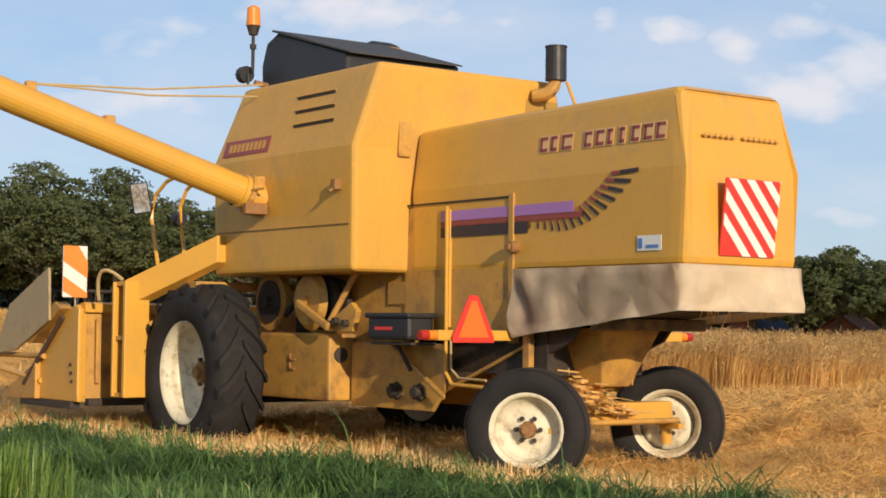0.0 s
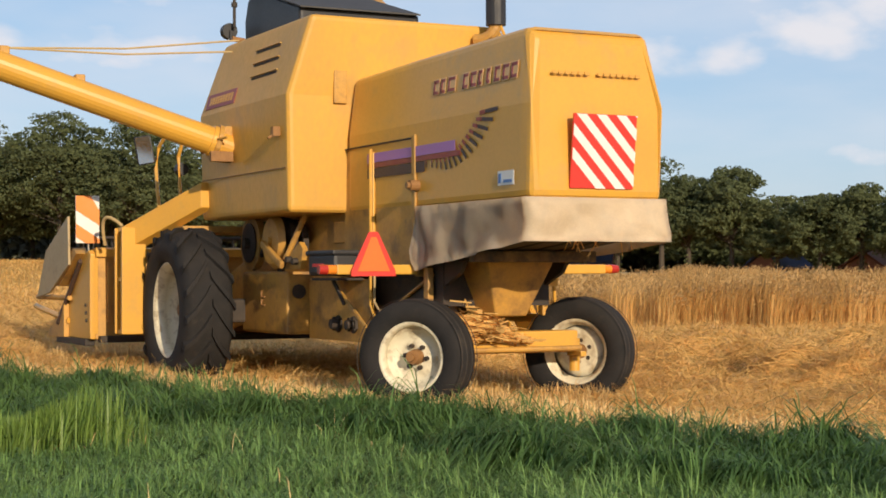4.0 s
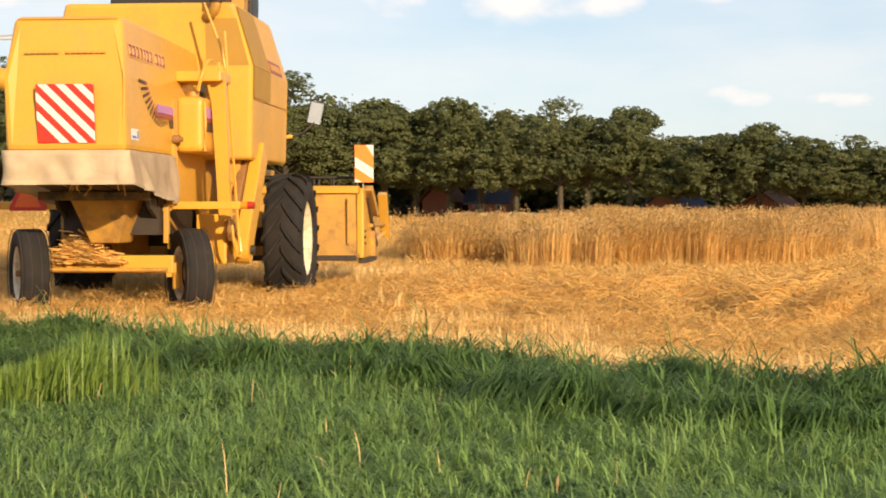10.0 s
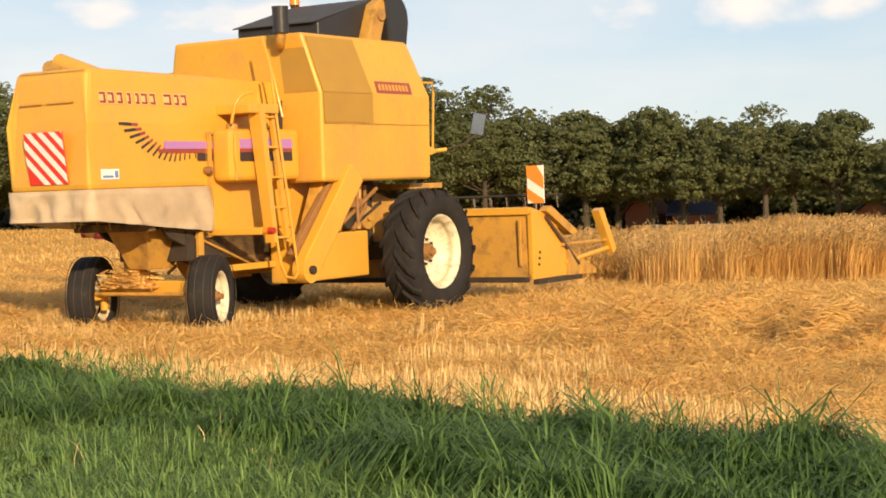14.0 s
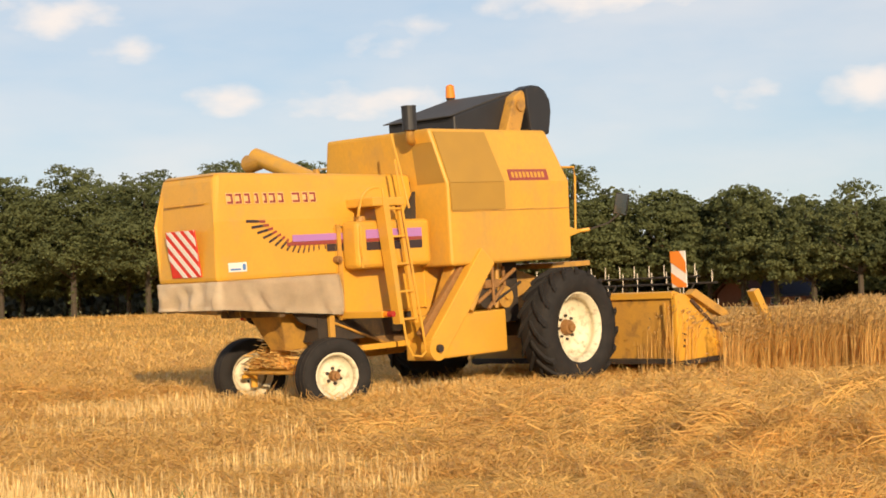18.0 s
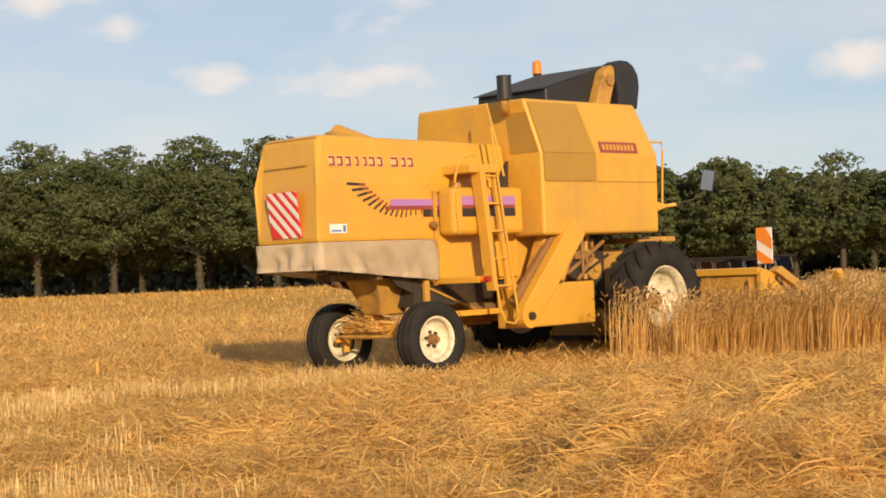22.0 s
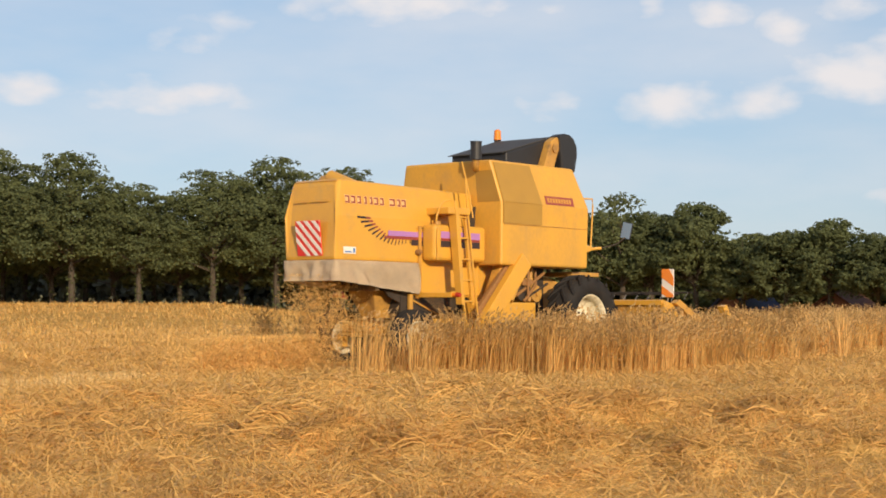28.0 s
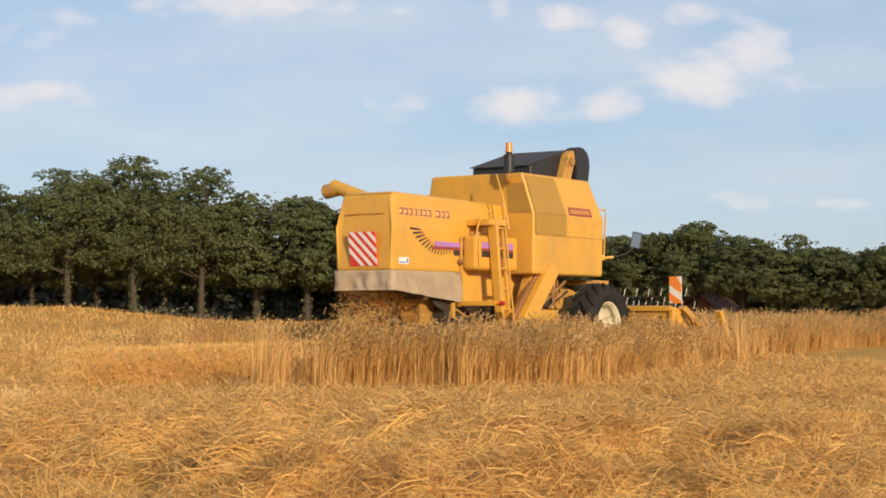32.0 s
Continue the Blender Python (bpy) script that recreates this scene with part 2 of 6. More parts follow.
def material(name, base, second=None, rough=0.6, metal=0.0, scale=3.0, fine=40.0, bump=0.1, amount=0.5, dirt_and_shade=None, dirt_and_shade_at=(0.5, 0.75), island=0.0, translucent=0.0, spec=0.5, coords="Object", glow=0.0, seen_random=0.0, stretch=(1, 1, 1)):
    """A surface with colour variation at two scales, patches of dirt or painted shade, and relief."""
    m = bpy.data.materials.new(name)
    m.use_nodes = True
    n, k = m.node_tree.nodes, m.node_tree.links
    n.clear()
    out, bs = n.new("ShaderNodeOutputMaterial"), n.new("ShaderNodeBsdfPrincipled")
    co, mp = n.new("ShaderNodeTexCoord"), n.new("ShaderNodeMapping")
    mp.inputs["Scale"].default_value = stretch
    k.new(co.outputs[coords], mp.inputs["Vector"])
    big, small = n.new("ShaderNodeTexNoise"), n.new("ShaderNodeTexNoise")
    big.inputs["Scale"].default_value, big.inputs["Detail"].default_value = scale, 5.0
    small.inputs["Scale"].default_value, small.inputs["Detail"].default_value = fine, 3.0
    for t in (big, small):
        k.new(mp.outputs[0], t.inputs["Vector"])
    mix = n.new("ShaderNodeMixRGB")
    mix.inputs[1].default_value = (*base, 1)
    mix.inputs[2].default_value = (*(second or [c * 0.7 for c in base]), 1)
    ramp = n.new("ShaderNodeMapRange")
    ramp.inputs[1].default_value, ramp.inputs[2].default_value = 0.3, 0.7
    ramp.inputs[3].default_value, ramp.inputs[4].default_value = 0.0, amount
    half = n.new("ShaderNodeMath")
    half.operation = "ADD"
    third = n.new("ShaderNodeMath")
    third.operation = "MULTIPLY_ADD"
    third.inputs[1].default_value, third.inputs[2].default_value = 0.5, -0.25
    k.new(small.outputs[0], third.inputs[0])
    k.new(big.outputs[0], half.inputs[0])
    k.new(third.outputs[0], half.inputs[1])
    k.new(half.outputs[0], ramp.inputs[0])
    k.new(ramp.outputs[0], mix.inputs[0])
    colour = mix.outputs[0]
    if island or seen_random:
        src = n.new("ShaderNodeNewGeometry") if island else n.new("ShaderNodeObjectInfo")
        hsv = n.new("ShaderNodeHueSaturation")
        mr = n.new("ShaderNodeMapRange")
        w = island or seen_random
        mr.inputs[3].default_value, mr.inputs[4].default_value = 1 - w, 1 + w
        k.new(src.outputs["Random Per Island" if island else "Random"], mr.inputs[0])
        k.new(mr.outputs[0], hsv.inputs["Value"])
        k.new(colour, hsv.inputs["Color"])
        colour = hsv.outputs[0]
    if dirt_and_shade:
        dn, dr, dm = n.new("ShaderNodeTexNoise"), n.new("ShaderNodeMapRange"), n.new("ShaderNodeMixRGB")
        dn.inputs["Scale"].default_value, dn.inputs["Detail"].default_value, dn.inputs["Roughness"].default_value = scale * 1.7, 8.0, 0.65
        k.new(mp.outputs[0], dn.inputs["Vector"])
        dr.inputs[1].default_value, dr.inputs[2].default_value = dirt_and_shade_at
        k.new(dn.outputs[0], dr.inputs[0])
        k.new(dr.outputs[0], dm.inputs[0])
        k.new(colour, dm.inputs[1])
        dm.inputs[2].default_value = (*dirt_and_shade, 1)
        colour = dm.outputs[0]
    k.new(colour, bs.inputs["Base Color"])
    rr = n.new("ShaderNodeMapRange")
    rr.inputs[3].default_value, rr.inputs[4].default_value = max(0.05, rough - 0.12), min(1.0, rough + 0.12)
    k.new(small.outputs[0], rr.inputs[0])
    k.new(rr.outputs[0], bs.inputs["Roughness"])
    bs.inputs["Metallic"].default_value = metal
    bs.inputs["Specular IOR Level"].default_value = spec
    if bump:
        b = n.new("ShaderNodeBump")
        b.inputs["Strength"].default_value, b.inputs["Distance"].default_value = bump, 0.02
        k.new(half.outputs[0], b.inputs["Height"])
        k.new(b.outputs[0], bs.inputs["Normal"])
    if glow:
        k.new(colour, bs.inputs["Emission Color"])
        bs.inputs["Emission Strength"].default_value = glow
    if translucent:
        tr, ms = n.new("ShaderNodeBsdfTranslucent"), n.new("ShaderNodeMixShader")
        ms.inputs[0].default_value = translucent
        k.new(colour, tr.inputs["Color"])
        k.new(bs.outputs[0], ms.inputs[1])
        k.new(tr.outputs[0], ms.inputs[2])
        k.new(ms.outputs[0], out.inputs["Surface"])
    else:
        k.new(bs.outputs[0], out.inputs["Surface"])
    return m


YELLOW = material("yellow_paint", (0.70, 0.37, 0.045), (0.58, 0.31, 0.05), rough=0.34, scale=1.6, fine=30, bump=0.03, amount=0.6, dirt_and_shade=(0.48, 0.30, 0.09), dirt_and_shade_at=(0.54, 0.86))
TANK_YELLOW = material("dusty_tank_paint", (0.70, 0.37, 0.045), (0.55, 0.31, 0.06), rough=0.5, scale=1.3, fine=24, bump=0.03, amount=0.8, dirt_and_shade=(0.46, 0.28, 0.09), dirt_and_shade_at=(0.52, 0.86), stretch=(1, 1, 0.6))
YELLOW_WORN = material("worn_yellow_paint", (0.58, 0.31, 0.05), (0.42, 0.23, 0.06), rough=0.55, scale=2.4, fine=35, bump=0.06, amount=0.8, dirt_and_shade=(0.22, 0.12, 0.045), dirt_and_shade_at=(0.5, 0.72))
MESH_PANEL = material("perforated_panel", (0.42, 0.24, 0.04), (0.35, 0.2, 0.04), rough=0.7, scale=3, fine=220, bump=0.2)
RUBBER = material("dusty_rubber", (0.018, 0.017, 0.017), (0.034, 0.03, 0.027), rough=0.85, scale=4, fine=60, bump=0.15, amount=0.8, dirt_and_shade=(0.065, 0.052, 0.036), dirt_and_shade_at=(0.58, 0.9), spec=0.25)
CREAM = material("cream_rim_paint", (0.74, 0.68, 0.50), (0.62, 0.55, 0.38), rough=0.5, scale=5, bump=0.04, dirt_and_shade=(0.30, 0.21, 0.11), dirt_and_shade_at=(0.50, 0.74))
CANVAS = material("grey_canvas", (0.72, 0.57, 0.38), (0.60, 0.47, 0.31), rough=0.6, scale=4, fine=90, bump=0.2, amount=0.9, dirt_and_shade=(0.58, 0.47, 0.33), dirt_and_shade_at=(0.5, 0.8), spec=0.3)
BLACK = material("black_plastic", (0.018, 0.018, 0.02), (0.03, 0.03, 0.033), rough=0.5, scale=3, bump=0.04, dirt_and_shade=(0.08, 0.065, 0.05), dirt_and_shade_at=(0.6, 0.9))
LID = material("grey_lid_sheet", (0.04, 0.037, 0.034), (0.075, 0.065, 0.052), rough=0.62, scale=2, bump=0.05)
# greasy steel, also put on pieces that stand in for shade under the hood
DARK = material("dark_greasy_steel_and_shade", (0.035, 0.03, 0.025), (0.07, 0.05, 0.035), rough=0.7, scale=5, bump=0.1, amount=0.9, metal=0.2)
STEEL = material("worn_steel", (0.3, 0.28, 0.25), (0.2, 0.15, 0.1), rough=0.45, metal=0.8, scale=8, bump=0.05)
BRASSY = material("rusty_hub", (0.32, 0.16, 0.05), (0.16, 0.08, 0.03), rough=0.7, scale=14, bump=0.15)
WHITE = material("white_reflective", (0.82, 0.79, 0.74), (0.74, 0.7, 0.64), rough=0.4, scale=6, bump=0.02)
RED = material("red_reflective", (0.74, 0.045, 0.03), (0.58, 0.045, 0.035), rough=0.4, scale=6, bump=0.02)
ORANGE = material("fluorescent_orange", (1.0, 0.17, 0.02), (0.85, 0.14, 0.02), rough=0.5, scale=5, bump=0.02)
FLAG_ORANGE = material("orange_reflective", (0.85, 0.25, 0.03), (0.75, 0.27, 0.06), rough=0.5, scale=6, bump=0.02)
AMBER = material("amber_lens", (0.85, 0.26, 0.02), (0.7, 0.2, 0.02), rough=0.2, scale=8, bump=0.0)
RED_LENS = material("red_lens", (0.45, 0.03, 0.02), (0.35, 0.03, 0.02), rough=0.2, scale=8, bump=0.0)
DECAL_RED = material("dark_red_decal", (0.30, 0.05, 0.045), (0.28, 0.08, 0.05), rough=0.5, scale=9, bump=0.0)
DECAL_PURPLE = material("lilac_decal", (0.42, 0.20, 0.52), (0.4, 0.19, 0.42), rough=0.5, scale=4, bump=0.0)
DECAL_BLACK = material("black_decal", (0.035, 0.025, 0.03), (0.05, 0.03, 0.03), rough=0.5, scale=9, bump=0.0)
DECAL_PALE = material("pale_decal", (0.74, 0.46, 0.20), (0.7, 0.42, 0.15), rough=0.5, scale=6, bump=0.0)
FAINT = material("faded_print", (0.60, 0.31, 0.045), (0.54, 0.275, 0.045), rough=0.5, scale=9, bump=0.0)
BLUE = material("blue_print", (0.1, 0.22, 0.5), (0.12, 0.25, 0.5), rough=0.5, scale=9, bump=0.0)
GLASS_MIRROR = material("mirror_glass", (0.4, 0.4, 0.4), (0.35, 0.35, 0.35), rough=0.08, metal=1.0, bump=0.0)
CABLE = material("tan_cable", (0.5, 0.36, 0.16), (0.4, 0.28, 0.12), rough=0.8, scale=9, bump=0.0)
# darker patches: weathered straw, and shade of crevices put into the colour
STRAW = material("straw", (0.94, 0.615, 0.205), (0.71, 0.42, 0.122), rough=0.5, scale=1.1, fine=9, bump=0.0, amount=0.9, island=0.24, translucent=0.3, dirt_and_shade=(0.48, 0.30, 0.10), dirt_and_shade_at=(0.55, 0.74))
STUBBLE = material("stubble", (0.90, 0.66, 0.31), (0.72, 0.49, 0.19), rough=0.6, scale=0.9, fine=9, bump=0.0, island=0.35, translucent=0.3)
WHEAT = material("wheat_stalks", (0.77, 0.495, 0.17), (0.58, 0.36, 0.115), rough=0.6, scale=0.7, fine=6, bump=0.0, island=0.35, translucent=0.35)
EARS = material("wheat_ears", (0.60, 0.40, 0.17), (0.44, 0.28, 0.11), rough=0.65, scale=0.8, fine=8, bump=0.0, island=0.3, translucent=0.25)
CANOPY = material("wheat_mass", (0.60, 0.385, 0.135), (0.40, 0.24, 0.08), rough=0.8, scale=0.5, fine=14, bump=0.8, amount=0.9, stretch=(1, 1, 0.25))
GRASS_SHORT = material("short_grass_blades", (0.27, 0.41, 0.122), (0.19, 0.315, 0.096), rough=0.5, spec=0.3, scale=0.9, fine=5, bump=0.0, amount=0.9, island=0.45, translucent=0.4, dirt_and_shade=(0.30, 0.30, 0.08), dirt_and_shade_at=(0.62, 0.8))
GRASS = material("grass_blades", (0.185, 0.305, 0.085), (0.12, 0.22, 0.066), rough=0.5, spec=0.25, scale=0.9, fine=5, bump=0.0, amount=0.9, island=0.3, translucent=0.4, dirt_and_shade=(0.26, 0.28, 0.08), dirt_and_shade_at=(0.66, 0.85))
GRASS_LIGHT = material("young_grass", (0.27, 0.38, 0.08), (0.2, 0.3, 0.06), rough=0.45, scale=2, fine=5, bump=0.0, island=0.3, translucent=0.45)
LEAVES = material("oak_leaves", (0.146, 0.168, 0.071), (0.108, 0.128, 0.058), rough=0.6, scale=0.35, fine=1.5, bump=0.0, amount=0.9, island=0.15, translucent=0.35, spec=0.12)
LEAVES_PALE = material("pale_leaves", (0.155, 0.174, 0.073), (0.114, 0.133, 0.058), rough=0.55, scale=0.35, fine=1.5, bump=0.0, island=0.2, translucent=0.35, spec=0.12)
HEDGE = material("undergrowth", (0.12, 0.125, 0.085), (0.09, 0.095, 0.062), rough=0.8, scale=0.3, fine=1.5, bump=0.0, island=0.5)
BARK = material("bark", (0.075, 0.058, 0.04), (0.045, 0.035, 0.025), rough=0.9, scale=3, fine=14, bump=0.6, stretch=(1, 1, 0.3))
BRICK = material("house_brick", (0.28, 0.12, 0.075), (0.2, 0.09, 0.06), rough=0.85, scale=1.2, fine=9, bump=0.2)
ROOF_BLUE = material("blue_roof_sheet", (0.03, 0.045, 0.10), (0.04, 0.055, 0.11), rough=0.6, scale=0.8, fine=8, bump=0.05)
ROOF_RED = material("roof_tiles", (0.16, 0.065, 0.04), (0.11, 0.05, 0.035), rough=0.8, scale=1.5, fine=12, bump=0.2)
WINDOW_FRAME = material("white_window_paint", (0.75, 0.73, 0.68), (0.66, 0.64, 0.6), rough=0.5, bump=0.0)
PANE = material("window_pane", (0.02, 0.025, 0.03), (0.03, 0.035, 0.04), rough=0.1, bump=0.0)
TRACTOR_DARK = material("dark_tractor_paint", (0.03, 0.032, 0.035), (0.05, 0.045, 0.04), rough=0.5, scale=3, bump=0.05, dirt_and_shade=(0.1, 0.08, 0.055), dirt_and_shade_at=(0.5, 0.8))
RUST_SHEET = material("rusty_sheet", (0.30, 0.17, 0.05), (0.13, 0.075, 0.035), rough=0.75, scale=3, fine=22, bump=0.12, amount=1.0, dirt_and_shade=(0.06, 0.045, 0.03), dirt_and_shade_at=(0.45, 0.65))
TAN_PLATE = material("dusty_tan_plate", (0.42, 0.31, 0.15), (0.34, 0.24, 0.11), rough=0.5, scale=3, bump=0.03, dirt_and_shade=(0.2, 0.14, 0.08), dirt_and_shade_at=(0.55, 0.8))
RUST = material("brown_axle_paint", (0.10, 0.055, 0.035), (0.06, 0.04, 0.03), rough=0.7, scale=6, bump=0.1, amount=0.9)


def ground_material():
    """Straw-coloured field soil that turns to dark turf on the verge side of its edge."""
    m = bpy.data.materials.new("field_soil")
    m.use_nodes = True
    n, k = m.node_tree.nodes, m.node_tree.links
    bs = n["Principled BSDF"]
    co = n.new("ShaderNodeTexCoord")
    a, b, c = (n.new("ShaderNodeTexNoise") for _ in range(3))
    for t, s, d in ((a, 0.7, 6), (b, 9.0, 8), (c, 0.35, 4)):
        t.inputs["Scale"].default_value, t.inputs["Detail"].default_value = s, d
        k.new(co.outputs["Object"], t.inputs["Vector"])
    r = n.new("ShaderNodeValToRGB")
    # low tones darkened: shade of the hollows between straw wads is in the colour
    r.color_ramp.elements[0].position, r.color_ramp.elements[0].color = 0.34, (0.20, 0.115, 0.034, 1)
    r.color_ramp.elements[1].position, r.color_ramp.elements[1].color = 0.62, (0.68, 0.445, 0.16, 1)
    e = r.color_ramp.elements.new(0.47)
    e.color = (0.43, 0.265, 0.080, 1)
    half = n.new("ShaderNodeMixRGB")
    half.inputs[0].default_value = 0.5
    k.new(a.outputs[0], half.inputs[1])
    k.new(b.outputs[0], half.inputs[2])
    k.new(half.outputs[0], r.inputs[0])
    sep = n.new("ShaderNodeSeparateXYZ")
    k.new(co.outputs["Object"], sep.inputs[0])
    mat_ = n.new("ShaderNodeMapRange")
    mat_.inputs[1].default_value, mat_.inputs[2].default_value = 24.0, 44.0
    k.new(sep.outputs[1], mat_.inputs[0])
    litter = n.new("ShaderNodeMixRGB")
    litter.inputs[1].default_value, litter.inputs[2].default_value = (0.44, 0.255, 0.07, 1), (0.66, 0.40, 0.115, 1)
    k.new(half.outputs[0], litter.inputs[0])
    cover = n.new("ShaderNodeMixRGB")
    k.new(mat_.outputs[0], cover.inputs[0])
    k.new(r.outputs[0], cover.inputs[1])
    k.new(litter.outputs[0], cover.inputs[2])
    line = n.new("ShaderNodeMath")
    line.operation = "MULTIPLY_ADD"
    line.inputs[1].default_value = 0.98
    k.new(sep.outputs[0], line.inputs[0])
    k.new(sep.outputs[1], line.inputs[2])
    wob = n.new("ShaderNodeMath")
    wob.operation = "MULTIPLY_ADD"
    wob.inputs[1].default_value = 1.2
    k.new(a.outputs[0], wob.inputs[0])
    k.new(line.outputs[0], wob.inputs[2])
    edge = n.new("ShaderNodeMapRange")
    edge.inputs[1].default_value, edge.inputs[2].default_value = 7.9, 8.3
    edge.inputs[3].default_value, edge.inputs[4].default_value = 1.0, 0.0
    k.new(wob.outputs[0], edge.inputs[0])
    mix = n.new("ShaderNodeMixRGB")
    mix.inputs[2].default_value = (0.05, 0.08, 0.025, 1)
    k.new(edge.outputs[0], mix.inputs[0])
    k.new(cover.outputs[0], mix.inputs[1])
    k.new(mix.outputs[0], bs.inputs["Base Color"])
    bs.inputs["Roughness"].default_value = 0.85
    bs.inputs["Specular IOR Level"].default_value = 0.04
    bu = n.new("ShaderNodeBump")
    bu.inputs["Strength"].default_value, bu.inputs["Distance"].default_value = 0.9, 0.08
    k.new(b.outputs[0], bu.inputs["Height"])
    k.new(bu.outputs[0], bs.inputs["Normal"])
    return m


# ---- mesh helpers ----


def finish(name, bm, mat):
    me = bpy.data.meshes.new(name)
    bmesh.ops.recalc_face_normals(bm, faces=bm.faces)
    bm.to_mesh(me)
    bm.free()
    me.materials.append(mat)
    return me


def part(name, bm, mat, parent, label="", smooth=False):
    ob = new(name, finish(name, bm, mat))
    ob.parent = parent
    if label:
        ob["label"] = label
    if smooth:
        ob.data.shade_smooth()
    return ob


def box(lo, hi, bevel=0.0, seg=2, m=None):
    bm = bmesh.new()
    bmesh.ops.create_cube(bm, size=1)
    for v in bm.verts:
        v.co = Vector([lo[i] + (v.co[i] + 0.5) * (hi[i] - lo[i]) for i in range(3)])
    if bevel:
        bmesh.ops.bevel(bm, geom=bm.edges[:], offset=bevel, segments=seg, affect="EDGES", profile=0.6)
    if m is not None:
        bm.transform(m)
    return bm


def prism(points, axis, a, b, bevel=0.0, m=None):
    """A polygon in the two other axes, drawn out along an axis from a to b."""
    bm = bmesh.new()
    def at(p, d):
        c = list(p)
        c.insert(axis, d)
        return bm.verts.new(c)
    one, two = [at(p, a) for p in points], [at(p, b) for p in points]
    bm.faces.new(one)
    bm.faces.new(two[::-1])
    for i in range(len(points)):
        j = (i + 1) % len(points)
        bm.faces.new((one[i], one[j], two[j], two[i]))
    bmesh.ops.recalc_face_normals(bm, faces=bm.faces)
    if bevel:
        bmesh.ops.bevel(bm, geom=bm.edges[:], offset=bevel, segments=2, affect="EDGES", profile=0.6)
    if m is not None:
        bm.transform(m)
    return bm


def loft(rings, bevel=0.0):
    """Closed rings of equal count, joined, with both ends capped."""
    bm = bmesh.new()
    vs = [[bm.verts.new(p) for p in r] for r in rings]
    n = len(vs[0])
    for r, s in zip(vs, vs[1:]):
        for i in range(n):
            bm.faces.new((r[i], r[(i + 1) % n], s[(i + 1) % n], s[i]))
    bm.faces.new(vs[0][::-1])
    bm.faces.new(vs[-1])
    bmesh.ops.recalc_face_normals(bm, faces=bm.faces)
    if bevel:
        sharp = [e for e in bm.edges if len(e.link_faces) == 2 and e.calc_face_angle(0) > 0.3]
        bmesh.ops.bevel(bm, geom=sharp, offset=bevel, segments=3, affect="EDGES", profile=0.6)
    return bm


def rod(p, q, r, r2=None, seg=12):
    p, q = Vector(p), Vector(q)
    bm = bmesh.new()
    bmesh.ops.create_cone(bm, cap_ends=True, segments=seg, radius1=r, radius2=r if r2 is None else r2, depth=(q - p).length)
    bm.transform(Matrix.Translation((p + q) / 2) @ (q - p).to_track_quat("Z", "Y").to_matrix().to_4x4())
    return bm


def pipe(points, r, seg=8):
    """A round tube along a line of points."""
    bm = bmesh.new()
    pts = [Vector(p) for p in points]
    rings = []
    for i, p in enumerate(pts):
        d = (pts[min(i + 1, len(pts) - 1)] - pts[max(i - 1, 0)]).normalized()
        q = d.to_track_quat("Z", "Y")
        rings.append([bm.verts.new(p + q @ Vector((r * math.cos(a), r * math.sin(a), 0))) for a in [2 * math.pi * j / seg for j in range(seg)]])
    for one, two in zip(rings, rings[1:]):
        for j in range(seg):
            bm.faces.new((one[j], one[(j + 1) % seg], two[(j + 1) % seg], two[j]))
    bm.faces.new(rings[0][::-1])
    bm.faces.new(rings[-1])
    return bm


def arc(p, c, q, n=8):
    """A bend from p to q drawn towards c."""
    p, c, q = Vector(p), Vector(c), Vector(q)
    return [(1 - t) ** 2 * p + 2 * t * (1 - t) * c + t * t * q for t in [i / n for i in range(n + 1)]]


def lathe(profile, seg=40):
    """Spun about the y axis: rows of radius and y."""
    bm = bmesh.new()
    rings = [[bm.verts.new((r * math.cos(a), y, r * math.sin(a))) for a in [2 * math.pi * j / seg for j in range(seg)]] for r, y in profile]
    for one, two in zip(rings, rings[1:]):
        for j in range(seg):
            bm.faces.new((one[j], one[(j + 1) % seg], two[(j + 1) % seg], two[j]))
    return bm


def beam(p, q, wide, thick, y):
    """A flat bar in the x-z plane from p to q."""
    dx, dz = q[0] - p[0], q[1] - p[1]
    l = math.hypot(dx, dz)
    ux, uz = -dz / l * wide / 2, dx / l * wide / 2
    return prism([(p[0] - ux, p[1] - uz), (q[0] - ux, q[1] - uz), (q[0] + ux, q[1] + uz), (p[0] + ux, p[1] + uz)], 1, y - thick / 2, y + thick / 2, 0.02)


def joined(*many):
    bm = bmesh.new()
    for b in many:
        me = bpy.data.meshes.new("tmp")
        b.to_mesh(me)
        b.free()
        bm.from_mesh(me)
        bpy.data.meshes.remove(me)
    return bm


def thing(name, label, category, group=""):
    return tagged(new(name), label, category, group)


def raw(name, verts, faces, mat, kind="", label="", category="", parent=None):
    """One mesh out of number arrays; all faces have the same count of corners."""
    me = bpy.data.meshes.new(name)
    verts, faces = np.asarray(verts, np.float32).reshape(-1, 3), np.asarray(faces, np.int32)
    me.vertices.add(len(verts))
    me.vertices.foreach_set("co", verts.ravel())
    k = faces.shape[1]
    me.loops.add(faces.size)
    me.loops.foreach_set("vertex_index", faces.ravel())
    me.polygons.add(len(faces))
    me.polygons.foreach_set("loop_start", np.arange(0, faces.size, k, dtype=np.int32))
    me.update(calc_edges=True)
    me.materials.append(mat)
    ob = new(name, me)
    ob.parent = parent
    return tagged(ob, label, category, kind=kind) if label or kind else ob


# ---- ground, crop, verge ----
rng = np.random.default_rng(7)
LATTICE = np.random.default_rng(3).random((256, 256))


